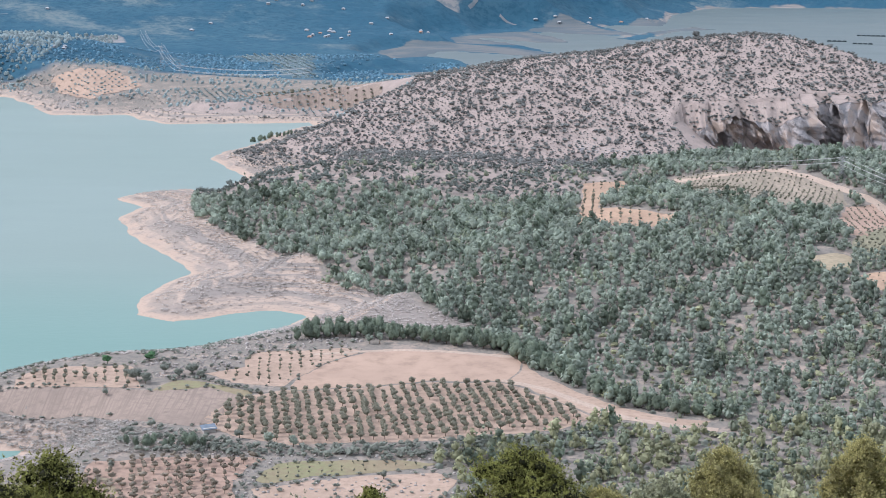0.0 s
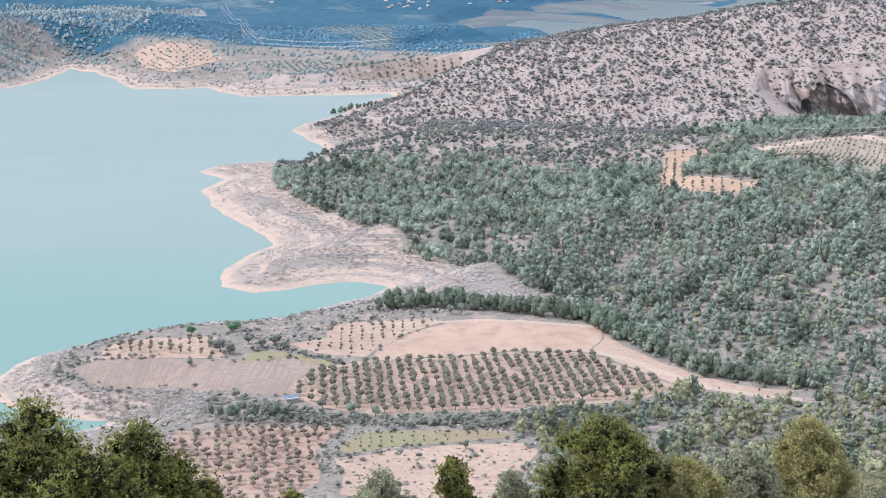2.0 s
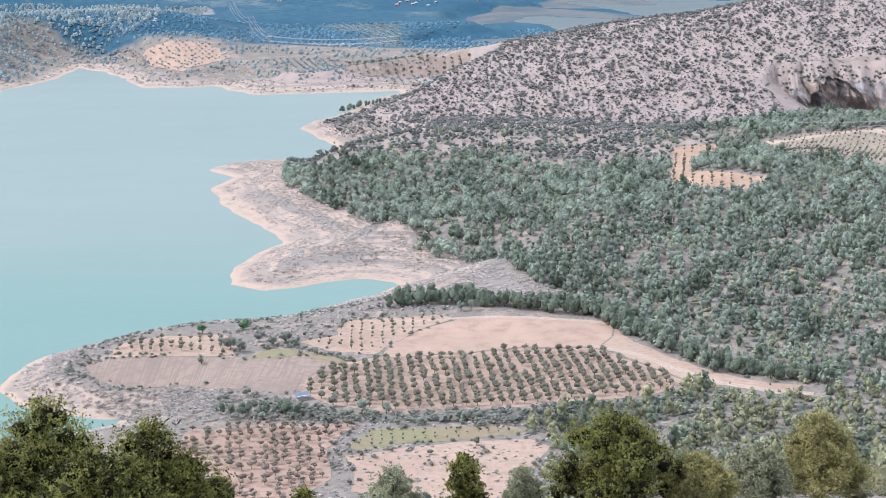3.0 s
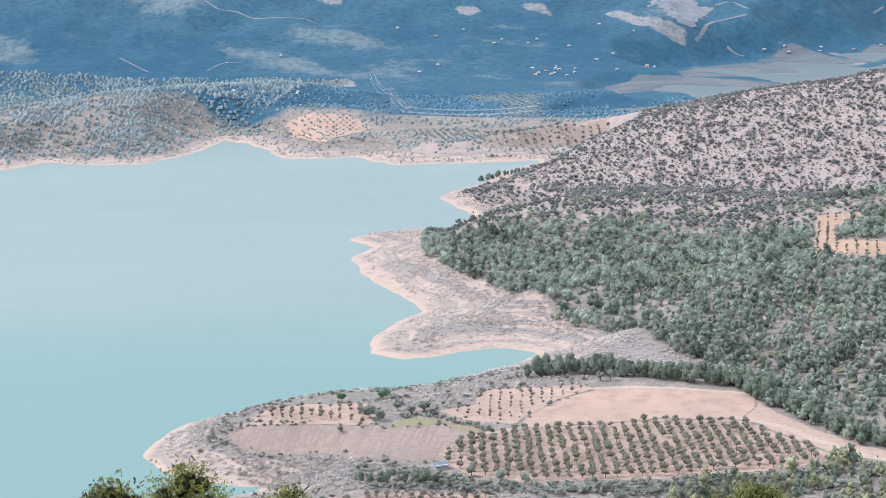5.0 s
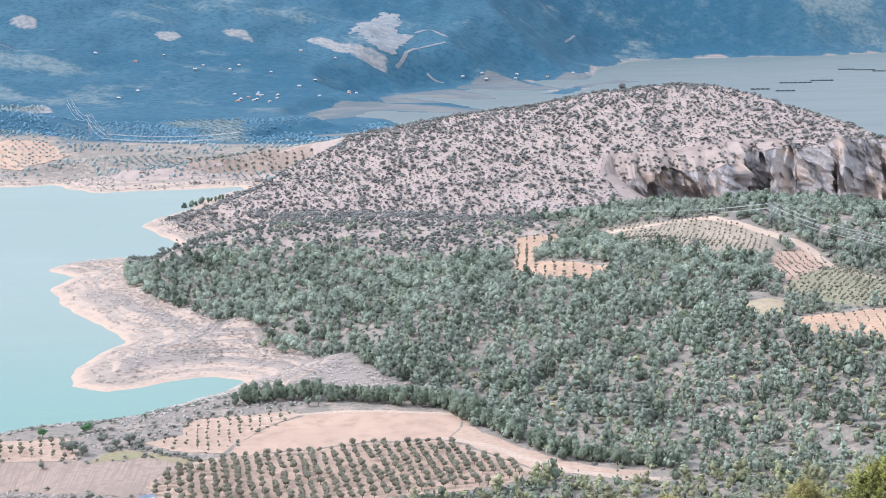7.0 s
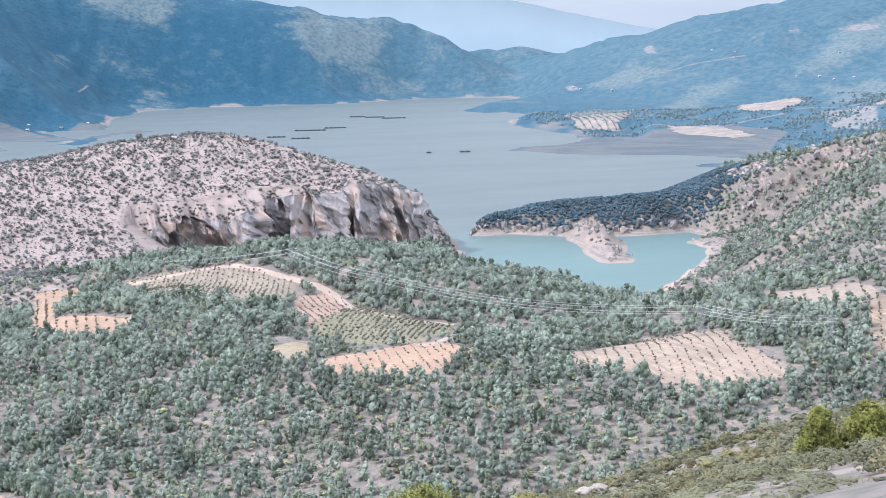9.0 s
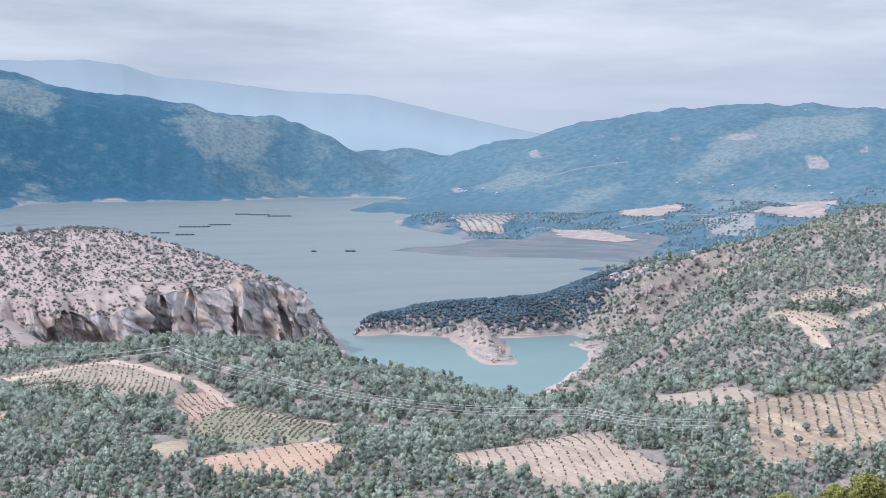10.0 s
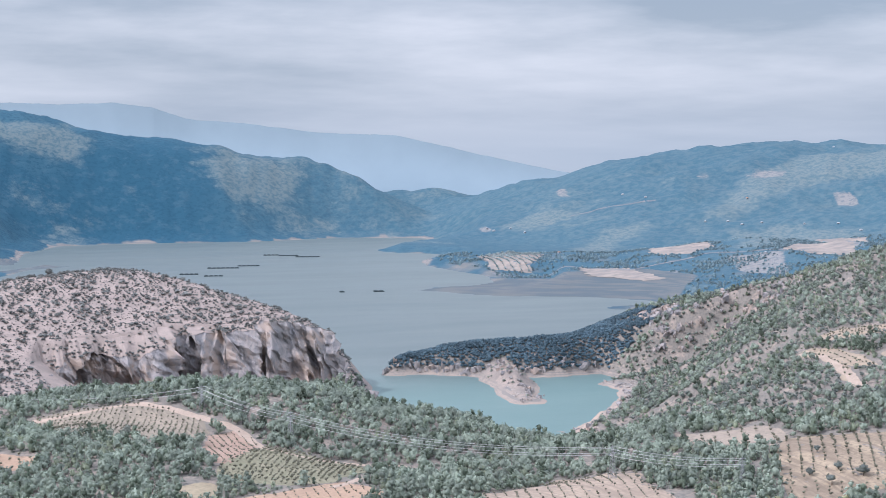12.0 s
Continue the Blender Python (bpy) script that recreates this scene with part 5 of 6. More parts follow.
def rows_in(outline, across, gap, lean, seed, jitter=0.35, margin=1.5, drop=0.05):
    """Planting places in rows: across = metres between rows, gap = metres within a row, lean = the rows' direction."""
    rng = np.random.RandomState(seed)
    d = np.array(lean, float) / np.hypot(*lean)
    e = np.array((d[1], -d[0]))
    p = np.array(outline, float)
    c = p.mean(0)
    u, v = (p - c) @ e, (p - c) @ d
    gu, gv = np.meshgrid(np.arange(u.min(), u.max(), across), np.arange(v.min(), v.max(), gap))
    gu = gu + rng.uniform(-jitter, jitter, gu.shape)
    gv = gv + rng.uniform(-jitter, jitter, gv.shape)
    q = c + gu.reshape(-1, 1) * e + gv.reshape(-1, 1) * d
    ok = (signed(q[:, 0], q[:, 1], outline) > margin) & (rng.uniform(0, 1, len(q)) > drop)
    return q[ok, 0], q[ok, 1]


SMALL_OLIVE = templates("olive", 14, 0.15, 5, 300, lumps=2)
PLANTED = [
    (FIELD_NW, 5.0, 5.5, (-0.1, 1), 2.2, 2.4, "short rows of young olive trees", "olive trees"),
    (FIELD_STRIP, 4.6, 4.2, (-0.25, 1), 3.0, 3.1, "rows of small olive trees on the headland", "olive trees"),
    (GROVE_NEAR, 4.3, 4.0, (-0.2, 1), 3.0, 3.7, "grove of brownish olive trees", "olive trees"),
    (GROVE_GREEN, 4.2, 4.6, (-0.1, 1), 1.5, 1.5, "rows of small green trees on the grassy plot", "young trees"),
    (CLEARING, 6.0, 7.0, (0.1, 1), 2.6, 2.8, "young trees in the ochre clearing", "young trees"),
    (ORCHARD_UP, 5.2, 5.5, (-0.45, 0.9), 2.2, 2.4, "grey-green orchard rows on the ridge", "orchard trees"),
    (ORCHARD_RED, 5.0, 5.0, (0.1, 1), 1.6, 1.7, "young trees on the reddish plot", "young trees"),
    (ORCHARD_MID, 4.6, 5.0, (-0.3, 1), 2.4, 2.8, "close green orchard rows", "orchard trees"),
    (ORCHARD_OCHRE, 5.5, 5.5, (0.15, 1), 1.7, 1.8, "young trees on the ochre plot", "young trees"),
    (ORCHARD_LIGHT, 5.6, 6.0, (0.36, 0.93), 1.7, 1.8, "young trees on the pale plot", "young trees"),
    (ORCHARD_EAST, 6.2, 4.6, (0.56, 0.83), 2.3, 2.3, "long rows of orchard trees", "orchard trees"),
    (TERRACE, 6.0, 6.5, (0.3, 0.95), 2.2, 2.4, "young trees on the cut terrace", "young trees"),
    (TERRACE_TOP, 5.0, 5.0, (0.2, 1), 2.4, 2.6, "young trees on the planted bank", "young trees"),
    (TERRACE_HIGH, 6.0, 6.0, (0.5, 0.86), 2.0, 2.2, "young trees on the cut bank", "young trees"),
    (ORCHARD_TOP, 8.0, 8.0, (0.5, 0.86), 2.6, 3.0, "bushes on the stony plot", "bushes"),
    ([(-231, 1840), (-181, 1884), (-68, 1773), (-72, 1743), (-172, 1790)], 9.0, 9.0, (-0.1, 1), 4.0, 5.0, "olive rows on the far bank", "olive trees"),
    ([(-502, 2019), (-476, 2008), (-414, 2000), (-370, 1925), (-411, 1848), (-476, 1942)], 9.0, 11.0, (0.2, 1), 3.5, 4.5, "olive rows on the pink knoll", "olive trees"),
    ([(-310, 2396), (-195, 2401), (-163, 2044), (-225, 2104), (-251, 2289), (-291, 2294)], 11.0, 9.0, (-0.3, 1), 4.5, 5.0, "dark rows on the far plot", "orchard trees"),
    ([(-330, 1900), (-250, 1905), (-130, 1830), (-75, 1735), (-150, 1745), (-260, 1800)], 8.0, 8.0, (-0.3, 1), 3.4, 4.2, "olive rows on the far bank", "olive trees"),
    ([(-560, 2060), (-510, 2040), (-500, 2015), (-560, 2025)], 8.0, 8.0, (0.2, 1), 3.4, 4.2, "olive rows behind the pink knoll", "olive trees"),
    ([(-720, 1890), (-640, 1870), (-620, 1820), (-700, 1800), (-760, 1840)], 8.5, 7.5, (0.1, 1), 3.4, 4.4, "olive rows on the far bank", "olive trees"),
    ([(1327, 2905), (1489, 3096), (1418, 2794), (1304, 2615), (1253, 2679)], 13.0, 9.0, (0.3, 1), 5.0, 6.0, "dark rows on the far bank", "orchard trees"),
]
for n_, (outline, across, gap, lean, high, wide, label, cat) in enumerate(PLANTED):
    px, py = rows_in(outline, across, gap, lean, 400 + n_, 1.1 if n_ == 2 else 0.45, drop=0.14)
    hh = RNG.uniform(0.7, 1.25, len(px))
    thicket("orchard", px, py, high * hh, wide * hh, SMALL_OLIVE, M_BROWN if n_ == 2 else M_OLIVE if n_ < 16 else M_FARWOOD, label, cat, 450 + n_, 0.3)

# ragged edges of the fields on the low ground
ex, ey = [], []
for outline in (GROVE_NEAR, GROVE_GREEN, BARE_NEAR, FIELD_PLOUGHED, FIELD_STRIP, FIELD_NW, ORCHARD_LIGHT, ORCHARD_OCHRE, ORCHARD_EAST, ORCHARD_MID):
    q, _s = along(list(outline) + [outline[0]], 2.2)
    keep = RNG.uniform(0, 1, len(q)) < 0.30 + 0.5 * wave(q[:, 0], q[:, 1], 30, 23.0, 2)
    q = q[keep] + RNG.normal(0, 1.3, (keep.sum(), 2))
    ex.append(q[:, 0])
    ey.append(q[:, 1])
ex, ey = np.concatenate(ex), np.concatenate(ey)
h = RNG.uniform(0.4, 1.2, len(ex))
thicket("field_edge_bushes", ex, ey, 1.6 * h, 2.6 * h, BUSH_FORM, M_MAQUIS, "low grey-green bushes along the field edges", "bushes", 39)

q, _s = along([(-127, 697), (-113, 698), (-98, 688), (-84, 679)], 1.6)
q = q + RNG.normal(0, 1.2, q.shape)
h = RNG.uniform(0.5, 1.3, len(q))
thicket("verge_hedge", q[:, 0], q[:, 1], 2.4 * h, 3.0 * h, BUSH_FORM, M_MAQUIS, "dark green hedge along the grassy verge", "hedge", 46)

# dark pines between the cut terraces
q, _s = along([(694, 930), (688, 899), (690, 870), (697, 864), (699, 894)], 2.6)
q = q + RNG.normal(0, 2.2, q.shape)
h = RNG.uniform(0.6, 1.2, len(q))
thicket("terrace_pines", q[:, 0], q[:, 1], 6.0 * h, 4.6 * h, PINES_FINE, M_EDGEPINE, "dark pines between the cut terraces", "wood", 54)

# weeds and bushes on the low bare plots
x, y = scatter(-150, 20, 495, 600, 2.6, 65)
k = RNG.uniform(0, 1, len(x))
plot = signed(x, y, BARE_NEAR) > 0
m = (k < np.where(plot, 0.45, 0.6) + 0.5 * wave(x, y, 25, 26.0, 2)) & (plot | off_fields(x, y, 0.5))
x, y, k = x[m], y[m], RNG.uniform(0, 1, m.sum())
h = RNG.uniform(0.4, 1.3, len(x))
thicket("dry_weeds", x[k < 0.7], y[k < 0.7], 0.6 * h[k < 0.7], 1.7 * h[k < 0.7], domes(6, 700), M_BRUSH, "dry grey weeds on the low plots", "weeds", 47)
thicket("plot_bushes", x[k > 0.86], y[k > 0.86], 2.0 * h[k > 0.86], 2.6 * h[k > 0.86], BUSH_FORM, M_MAQUIS, "grey-green bushes between the low plots", "bushes", 48)

# rough ground between the headland's fields and its northern shore
NORTH_ROUGH = [(-152, 722), (-135, 700), (-113, 698), (-97, 720), (-96, 736), (-47, 753), (-38, 764), (-75, 775), (-125, 752)]
x, y = scatter(-155, -35, 695, 780, 2.7, 66)
m = inside(x, y, NORTH_ROUGH) & off_fields(x, y, 0.6) & (RNG.uniform(0, 1, len(x)) < 0.7 + 0.4 * wave(x, y, 22, 27.0, 2))
x, y, k = x[m], y[m], RNG.uniform(0, 1, m.sum())
h = RNG.uniform(0.5, 1.3, len(x))
thicket("rough_brush", x[k < 0.72], y[k < 0.72], 0.8 * h[k < 0.72], 2.1 * h[k < 0.72], domes(6, 720), M_BRUSH, "grey brush on the rough northern strip", "bushes", 49)
thicket("rough_bushes", x[k > 0.8], y[k > 0.8], 2.2 * h[k > 0.8], 2.8 * h[k > 0.8], BUSH_FORM, M_MAQUIS, "grey-green bushes on the rough northern strip", "bushes", 50)


# ---- single trees ----
def part(name, geometry, material, parent, label="", smooth=False, shade=0.5):
    """One mesh under a thing."""
    v, f = geometry
    me = mesh_from(name, v, f, material, smooth)
    put_attribute(me, "shade", np.full(len(v), shade))
    ob = new(name, me)
    ob.parent = parent
    if label:
        tagged(ob, label)
    return ob


def thing(name, place, label, category, group="", turn=0.0):
    ob = new(name)
    ob.matrix_basis = pose(*place, 0, 0, turn)
    return tagged(ob, label, category, group)


def olive_tree(seed, high, wide, label, group=""):
    rng = np.random.RandomState(seed)
    t = thing("olive_tree", (0, 0, 0), label, "olive tree", group)
    v, f = crown_shape("olive", 90, 0.085, rng, 6)
    part("crown", (v * (wide, wide, high), f), M_OLIVE, t, smooth=True, shade=rng.uniform(0.2, 0.9))
    a, b = rng.uniform(-0.2, 0.2, 2)
    trunk = [stem([(0, 0, -0.3), (a * 0.4, b * 0.4, high * 0.25), (a, b, high * 0.5)], (0.16, 0.13, 0.07), 5),
             stem([(a * 0.4, b * 0.4, high * 0.25), (-a - 0.3, 0.25 - b, high * 0.55)], (0.09, 0.04), 4)]
    part("trunk", join(trunk), M_BARK, t)
    return t


kinds_of = [olive_tree(500 + i, 3.4 + 0.18 * i, 3.5 + 0.15 * i, "grey-green olive tree on the headland orchard", "olive trees in rows on the headland") for i in range(5)]
px, py = rows_in(FIELD_OLIVES, 4.9, 4.6, (-0.14, 1), 600, 0.55, 2.0, 0.06)
order = np.argsort(py)
far_ = order[290:]
hh = RNG.uniform(0.75, 1.15, len(far_))
thicket("olive_orchard", px[far_], py[far_], 3.6 * hh, 3.7 * hh, templates("olive", 60, 0.09, 5, 620, lumps=5), M_OLIVE, "rows of grey-green olive trees at the upper end of the orchard", "olive trees", 455, 0.3)
px, py = px[order[:290]], py[order[:290]]
pz = ground_z(px, py) + 0.45
for i, (x, y, z) in enumerate(zip(px, py, pz)):
    k = RNG.uniform(0.72, 1.12)
    t = kinds_of[i] if i < 5 else None
    m = pose(x, y, z, 0, 0, RNG.uniform(0, 360)) @ Matrix.Diagonal((k, k, k * RNG.uniform(0.9, 1.1), 1))
    if t:
        t.matrix_basis = m
    else:
        copy_thing(kinds_of[i % 5], m @ Matrix.Diagonal((*[1 / q for q in kinds_of[i % 5].scale], 1)))


def pine_tree(seed, high, wide, label, group="", leaf=None):
    rng = np.random.RandomState(seed)
    t = thing("pine_tree", (0, 0, 0), label, "pine tree", group)
    v, f = crown_shape("pine", 160, 0.07, rng, 7)
    part("crown", (v * (wide, wide, high), f), leaf or M_PINE, t, smooth=True, shade=rng.uniform(0.3, 0.9))
    part("trunk", stem([(0, 0, -0.4), (0.1, 0, high * 0.4), (0, 0.1, high * 0.85)], (0.22, 0.16, 0.06), 6), M_BARK, t)
    return t


# the row of tall pines between the cove and the bare field, and the wood's edge
row_line, _ = along([(-72, 766), (-48, 770), (-36, 768), (-12, 760), (8, 754), (30, 744), (42, 722)], 4.6)
pines = [pine_tree(700 + i, 8.0 + 0.9 * i, 5.6 + 0.4 * i, "tall dark pine beside the bare field", "row of tall pines by the cove", M_EDGEPINE) for i in range(4)]
for i, (x, y) in enumerate(np.concatenate([row_line, row_line + (2.0, 6.0)])):
    x, y = x + RNG.uniform(-1.5, 1.5), y + RNG.uniform(-2.0, 2.0)
    m = pose(x, y, float(ground_z(x, y)), 0, 0, RNG.uniform(0, 360))
    k = RNG.uniform(0.75, 1.1)
    m = m @ Matrix.Diagonal((k, k, k, 1))
    if i < 4:
        pines[i].matrix_basis = m
    else:
        copy_thing(pines[i % 4], m @ Matrix.Diagonal((*[1 / q for q in pines[i % 4].scale], 1)))


# the wood's dark edge along the dirt track
for i, (x, y) in enumerate(along([(47, 736), (42, 719), (63, 684), (83, 658), (105, 643), (122, 639)], 3.6)[0]):
    x, y, k = x + RNG.uniform(-0.5, 3.5), y + RNG.uniform(-0.5, 4.5), RNG.uniform(0.7, 1.0)
    copy_thing(pines[i % 4], pose(x, y, float(ground_z(x, y)), 0, 0, RNG.uniform(0, 360)) @ Matrix.Diagonal((*[k / q for q in pines[i % 4].scale], 1)))
# small dark pines on the toe of the rocky hill
for i, (x, y) in enumerate(along([(-192, 1571), (-176, 1592), (-155, 1604)], 4.5)[0]):
    x, y, k = x + RNG.uniform(-2, 2), y + RNG.uniform(-4, 4), RNG.uniform(0.5, 0.8)
    copy_thing(pines[i % 4], pose(x, y, float(ground_z(x, y)), 0, 0, RNG.uniform(0, 360)) @ Matrix.Diagonal((*[k / q for q in pines[i % 4].scale], 1)))
# dark pines in the shrubby band
for i, (x, y) in enumerate(along([(-128, 606), (-112, 604), (-96, 603)], 4.2)[0]):
    x, y, k = x + RNG.uniform(-1.5, 1.5), y + RNG.uniform(-2.5, 2.5), RNG.uniform(0.5, 0.7)
    copy_thing(pines[i % 4], pose(x, y, float(ground_z(x, y)), 0, 0, RNG.uniform(0, 360)) @ Matrix.Diagonal((*[k / q for q in pines[i % 4].scale], 1)))


def round_tree(x, y, high, wide, material, label, seed, name="tree", category="tree"):
    rng = np.random.RandomState(seed)
    t = thing(name, (x, y, float(ground_z(x, y)) + 0.2), label, category)
    v, f = crown_shape("olive" if high > 3 else "bush", 200, 0.065, rng, 7)
    part("crown", (v * (wide, wide, high), f), material, t, smooth=True, shade=rng.uniform(0.3, 0.8))
    part("trunk", stem([(0, 0, -0.3), (0.1, 0.05, high * 0.3), (0, 0, high * 0.6)], (0.22, 0.18, 0.08), 6), M_BARK, t)
    return t


for i, (x, y, high, wide, mat, label) in enumerate([
    (-160, 722, 5.0, 5.4, M_FRESH, "fresh green round tree on the headland's edge"),
    (-141, 729, 4.8, 6.0, M_FRESH, "fresh green round tree above the shore"),
    (-141, 695, 6.2, 7.4, M_MAQUIS, "large grey-green olive tree beside the grassy verge"),
    (-136, 691, 5.2, 6.0, M_MAQUIS, "old grey-green olive tree beside the ploughed field"),
    (-117, 706, 6.0, 7.2, M_MAQUIS, "old dark olive tree on the headland"),
    (-122, 701, 4.8, 5.6, M_MAQUIS, "dark olive tree beside the verge"),
    (-130, 708, 4.4, 5.0, M_MAQUIS, "grey-green olive tree on the headland"),
    (-112, 700, 4.2, 4.8, M_MAQUIS, "grey-green olive tree beside the hedge"),
    (-147, 703, 4.0, 4.4, M_MAQUIS, "grey-green olive tree above the ploughed field"),
    (-151, 676, 3.4, 3.4, M_MAQUIS, "single olive tree in the ploughed field"),
    (-36, 757, 5.5, 4.0, M_PINE, "dark bushy tree beside the bare field"),
    (-31, 757, 6.0, 3.6, M_PINE, "narrow dark tree beside the bare field"),
    (204, 984, 8.5, 8.0, M_MAQUIS, "large single tree on the grey orchard plot"),
    (-83, 613, 5.0, 4.5, M_MAQUIS, "dark tree at the orchard's lower edge"),
    (-70, 607, 5.6, 4.6, M_PINE, "dark pine at the orchard's lower edge"),
    (-60, 604, 5.2, 4.4, M_PINE, "dark pine beside the hedge"),
    (-128, 577, 4.0, 3.0, M_MAQUIS, "grey-green tree on the near grove"),
    (268, 1668, 9.0, 10.0, M_HILL, "lone dark tree on the rocky hilltop"),
    (-22, 567, 3.6, 2.6, M_MAQUIS, "small grey tree on the bare plot"),
    (492, 663, 4.6, 5.3, M_ROUND, "round dark bushy tree among the orchard rows"),
    (494, 647, 5.6, 6.4, M_ROUND, "round dark bushy tree among the orchard rows"),
    (508, 660, 4.8, 5.5, M_ROUND, "round dark bushy tree among the orchard rows"),
    (513, 646, 6.0, 6.9, M_ROUND, "round dark bushy tree among the orchard rows"),
    (516, 689, 3.6, 4.1, M_ROUND, "round dark bushy tree among the orchard rows"),
    (490, 700, 4.0, 4.6, M_ROUND, "dark round tree beside the pale orchard"),
]):
    round_tree(x, y, high, wide, mat, label, 800 + i)


# ---- the trees close below the lookout ----
def needles(points, ways, long, wide, rng):
    """Slender pointed leaf sprays."""
    n = len(points)
    side = np.cross(ways, rng.normal(0, 1, (n, 3)))
    side /= np.linalg.norm(side, axis=1)[:, None]
    k = rng.uniform(0.6, 1.3, (n, 1))
    v = np.stack([points + ways * long * k, points + side * wide, points - side * wide], 1)
    return v.reshape(-1, 3), np.arange(3 * n).reshape(-1, 3)


def near_tree(x, y, high, wide, seed, label, material, round_=0.5):
    """A bushy tree seen from close by: stem, limbs, and boughs made of many pointed plumes."""
    rng = np.random.RandomState(seed)
    t = thing("juniper_tree", (x, y, float(ground_z(x, y))), label, "tree")
    part("trunk", stem([(0, 0, -0.6), (0.15, 0.05, high * 0.3), (-0.1, 0.1, high * 0.6), (0, 0, high * 0.88)], (0.26, 0.2, 0.13, 0.03), 7), M_BARK, t, smooth=True)
    heads = []
    n_limb = int(20 + 4.4 * wide)
    for i in range(n_limb):
        u = (i + 0.5) / n_limb
        z0 = high * (0.08 + 0.72 * u)
        dome = math.sqrt(max(0.0, 1 - (max(u - 0.3, 0) / 0.72) ** 2))
        reach = wide * 0.5 * ((1 - round_) * (1 - 0.85 * u) + round_ * dome) * rng.uniform(0.78, 1.06)
        a = i * 2.4 + rng.uniform(-0.5, 0.5)
        tip = np.array((math.cos(a) * reach, math.sin(a) * reach, min(z0 + reach * rng.uniform(0.15, 0.4), high * 0.93)))
        mid = tip * (0.5, 0.5, 0) + (0, 0, 0.5 * (z0 + tip[2]))
        part("limb", stem([(0, 0, z0 * 0.9), mid, tip], (0.08 * (1.2 - u), 0.05, 0.015), 5), M_BARK, t)
        heads.append((tip, 0.16 * wide * (1.0 - 0.35 * u)))
        heads.append((mid, 0.16 * wide * (1.0 - 0.35 * u)))
    for a in range(8):
        heads.append((np.array((math.cos(a * 2.4) * 0.03 * a * wide, math.sin(a * 2.4) * 0.03 * a * wide, high * (0.93 - 0.012 * a))), 0.12 * wide))
    parts_, tone = [], []
    for c, r in heads:
        bough = rng.uniform(0.15, 0.85)
        for _ in range(84):
            tuft = bough + rng.uniform(-0.5, 0.5)
            d = rng.normal(0, 1, 3) + (c * (1, 1, 0)) * 0.3 + (0, 0, 0.5 * c[2] / high)
            d[2] = abs(d[2]) * 0.9 + 0.1
            d /= np.linalg.norm(d)
            root = c + rng.normal(0, 0.41, 3) * r
            n = 11
            s = rng.uniform(0, 1, n) ** 0.7
            off = rng.normal(0, 1, (n, 3)) * (0.09 * r * (1.08 - s))[:, None]
            pts = root + d * (s * r * 0.22)[:, None] + off
            way = d * 0.8 + off / (0.08 * r) + rng.normal(0, 0.35, (n, 3))
            parts_.append(needles(pts, way / np.linalg.norm(way, axis=1)[:, None], 0.085, 0.030, rng))
            # plumes lighten towards their tips: sunlit ends put into the colour
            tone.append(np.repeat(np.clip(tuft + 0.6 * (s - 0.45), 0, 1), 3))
        # darkest tone on the core: the crown's inner shade put into the colour
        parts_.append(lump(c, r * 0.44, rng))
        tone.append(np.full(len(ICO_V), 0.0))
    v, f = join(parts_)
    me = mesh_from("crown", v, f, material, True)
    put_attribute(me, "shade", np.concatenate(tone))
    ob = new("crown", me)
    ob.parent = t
    return t


NEAR_TREES = [  # x, y, top height, width, label, leaves, roundness
    (-18.4, 55.0, 206.6, 7.6, "broad bushy juniper close below the lookout", M_NEAR, 0.95),
    (-14.3, 54.2, 206.0, 6.0, "broad juniper beside a second one", M_NEAR, 0.9),
    (-20.0, 51.2, 207.3, 6.0, "broad dark juniper beside others", M_NEAR, 1.0),
    (-15.4, 50.7, 206.2, 6.0, "low juniper in front of two broad ones", M_NEAR, 1.0),
    (-12.8, 53.5, 205.0, 3.6, "small juniper below broad ones", M_NEAR, 0.8),
    (4.1, 74.9, 198.7, 6.4, "round olive-green juniper below the lookout", M_NEAR, 0.85),
    (15.7, 82.5, 196.1, 5.2, "yellowish pointed juniper on the hillside", M_DRYJUNIPER, 0.4),
    (-3.4, 71.9, 198.0, 3.6, "small pointed juniper below the lookout", M_NEAR, 0.4),
    (-6.7, 69.7, 198.1, 4.4, "low grey-green juniper below the lookout", M_GREYJUNIPER, 0.9),
    (-13.0, 60.6, 201.4, 2.4, "small pointed green juniper tree", M_NEAR, 0.3),
    (-9.7, 61.2, 200.6, 2.6, "small bushy green juniper tree", M_NEAR, 0.7),
    (-0.6, 76.0, 195.6, 3.0, "grey bushy juniper below the lookout", M_GREYJUNIPER, 0.6),
    (11.9, 79.1, 195.6, 3.2, "grey-green bushy juniper on the hillside", M_GREYJUNIPER, 0.8),
    (8.3, 75.5, 195.7, 3.6, "yellow-green bushy juniper on the hillside", M_DRYJUNIPER, 0.8),
    (47.3, 70.6, 203.6, 2.7, "slim green juniper on the spur", M_SPUR, 0.15),
    (31.4, 73.6, 199.0, 3.6, "low green juniper on the spur", M_DRYJUNIPER, 0.6),
    (52.8, 70.4, 203.9, 3.4, "pointed green juniper on the spur", M_SPUR, 0.15),
    (50.0, 70.0, 202.5, 3.0, "bushy green juniper on the spur", M_SPUR, 0.4),
    (57.7, 69.1, 204.0, 4.2, "broad pointed green juniper on the spur", M_SPUR, 0.25),
    (55.0, 68.7, 203.0, 2.6, "bushy tall green juniper on the spur", M_SPUR, 0.3),
    (26.3, 75.5, 200.3, 6.0, "broad bright green juniper on the hillside", M_SPUR, 0.75),
    (25.9, 91.4, 193.8, 5.0, "yellowish juniper on the hillside", M_DRYJUNIPER, 0.6),
]
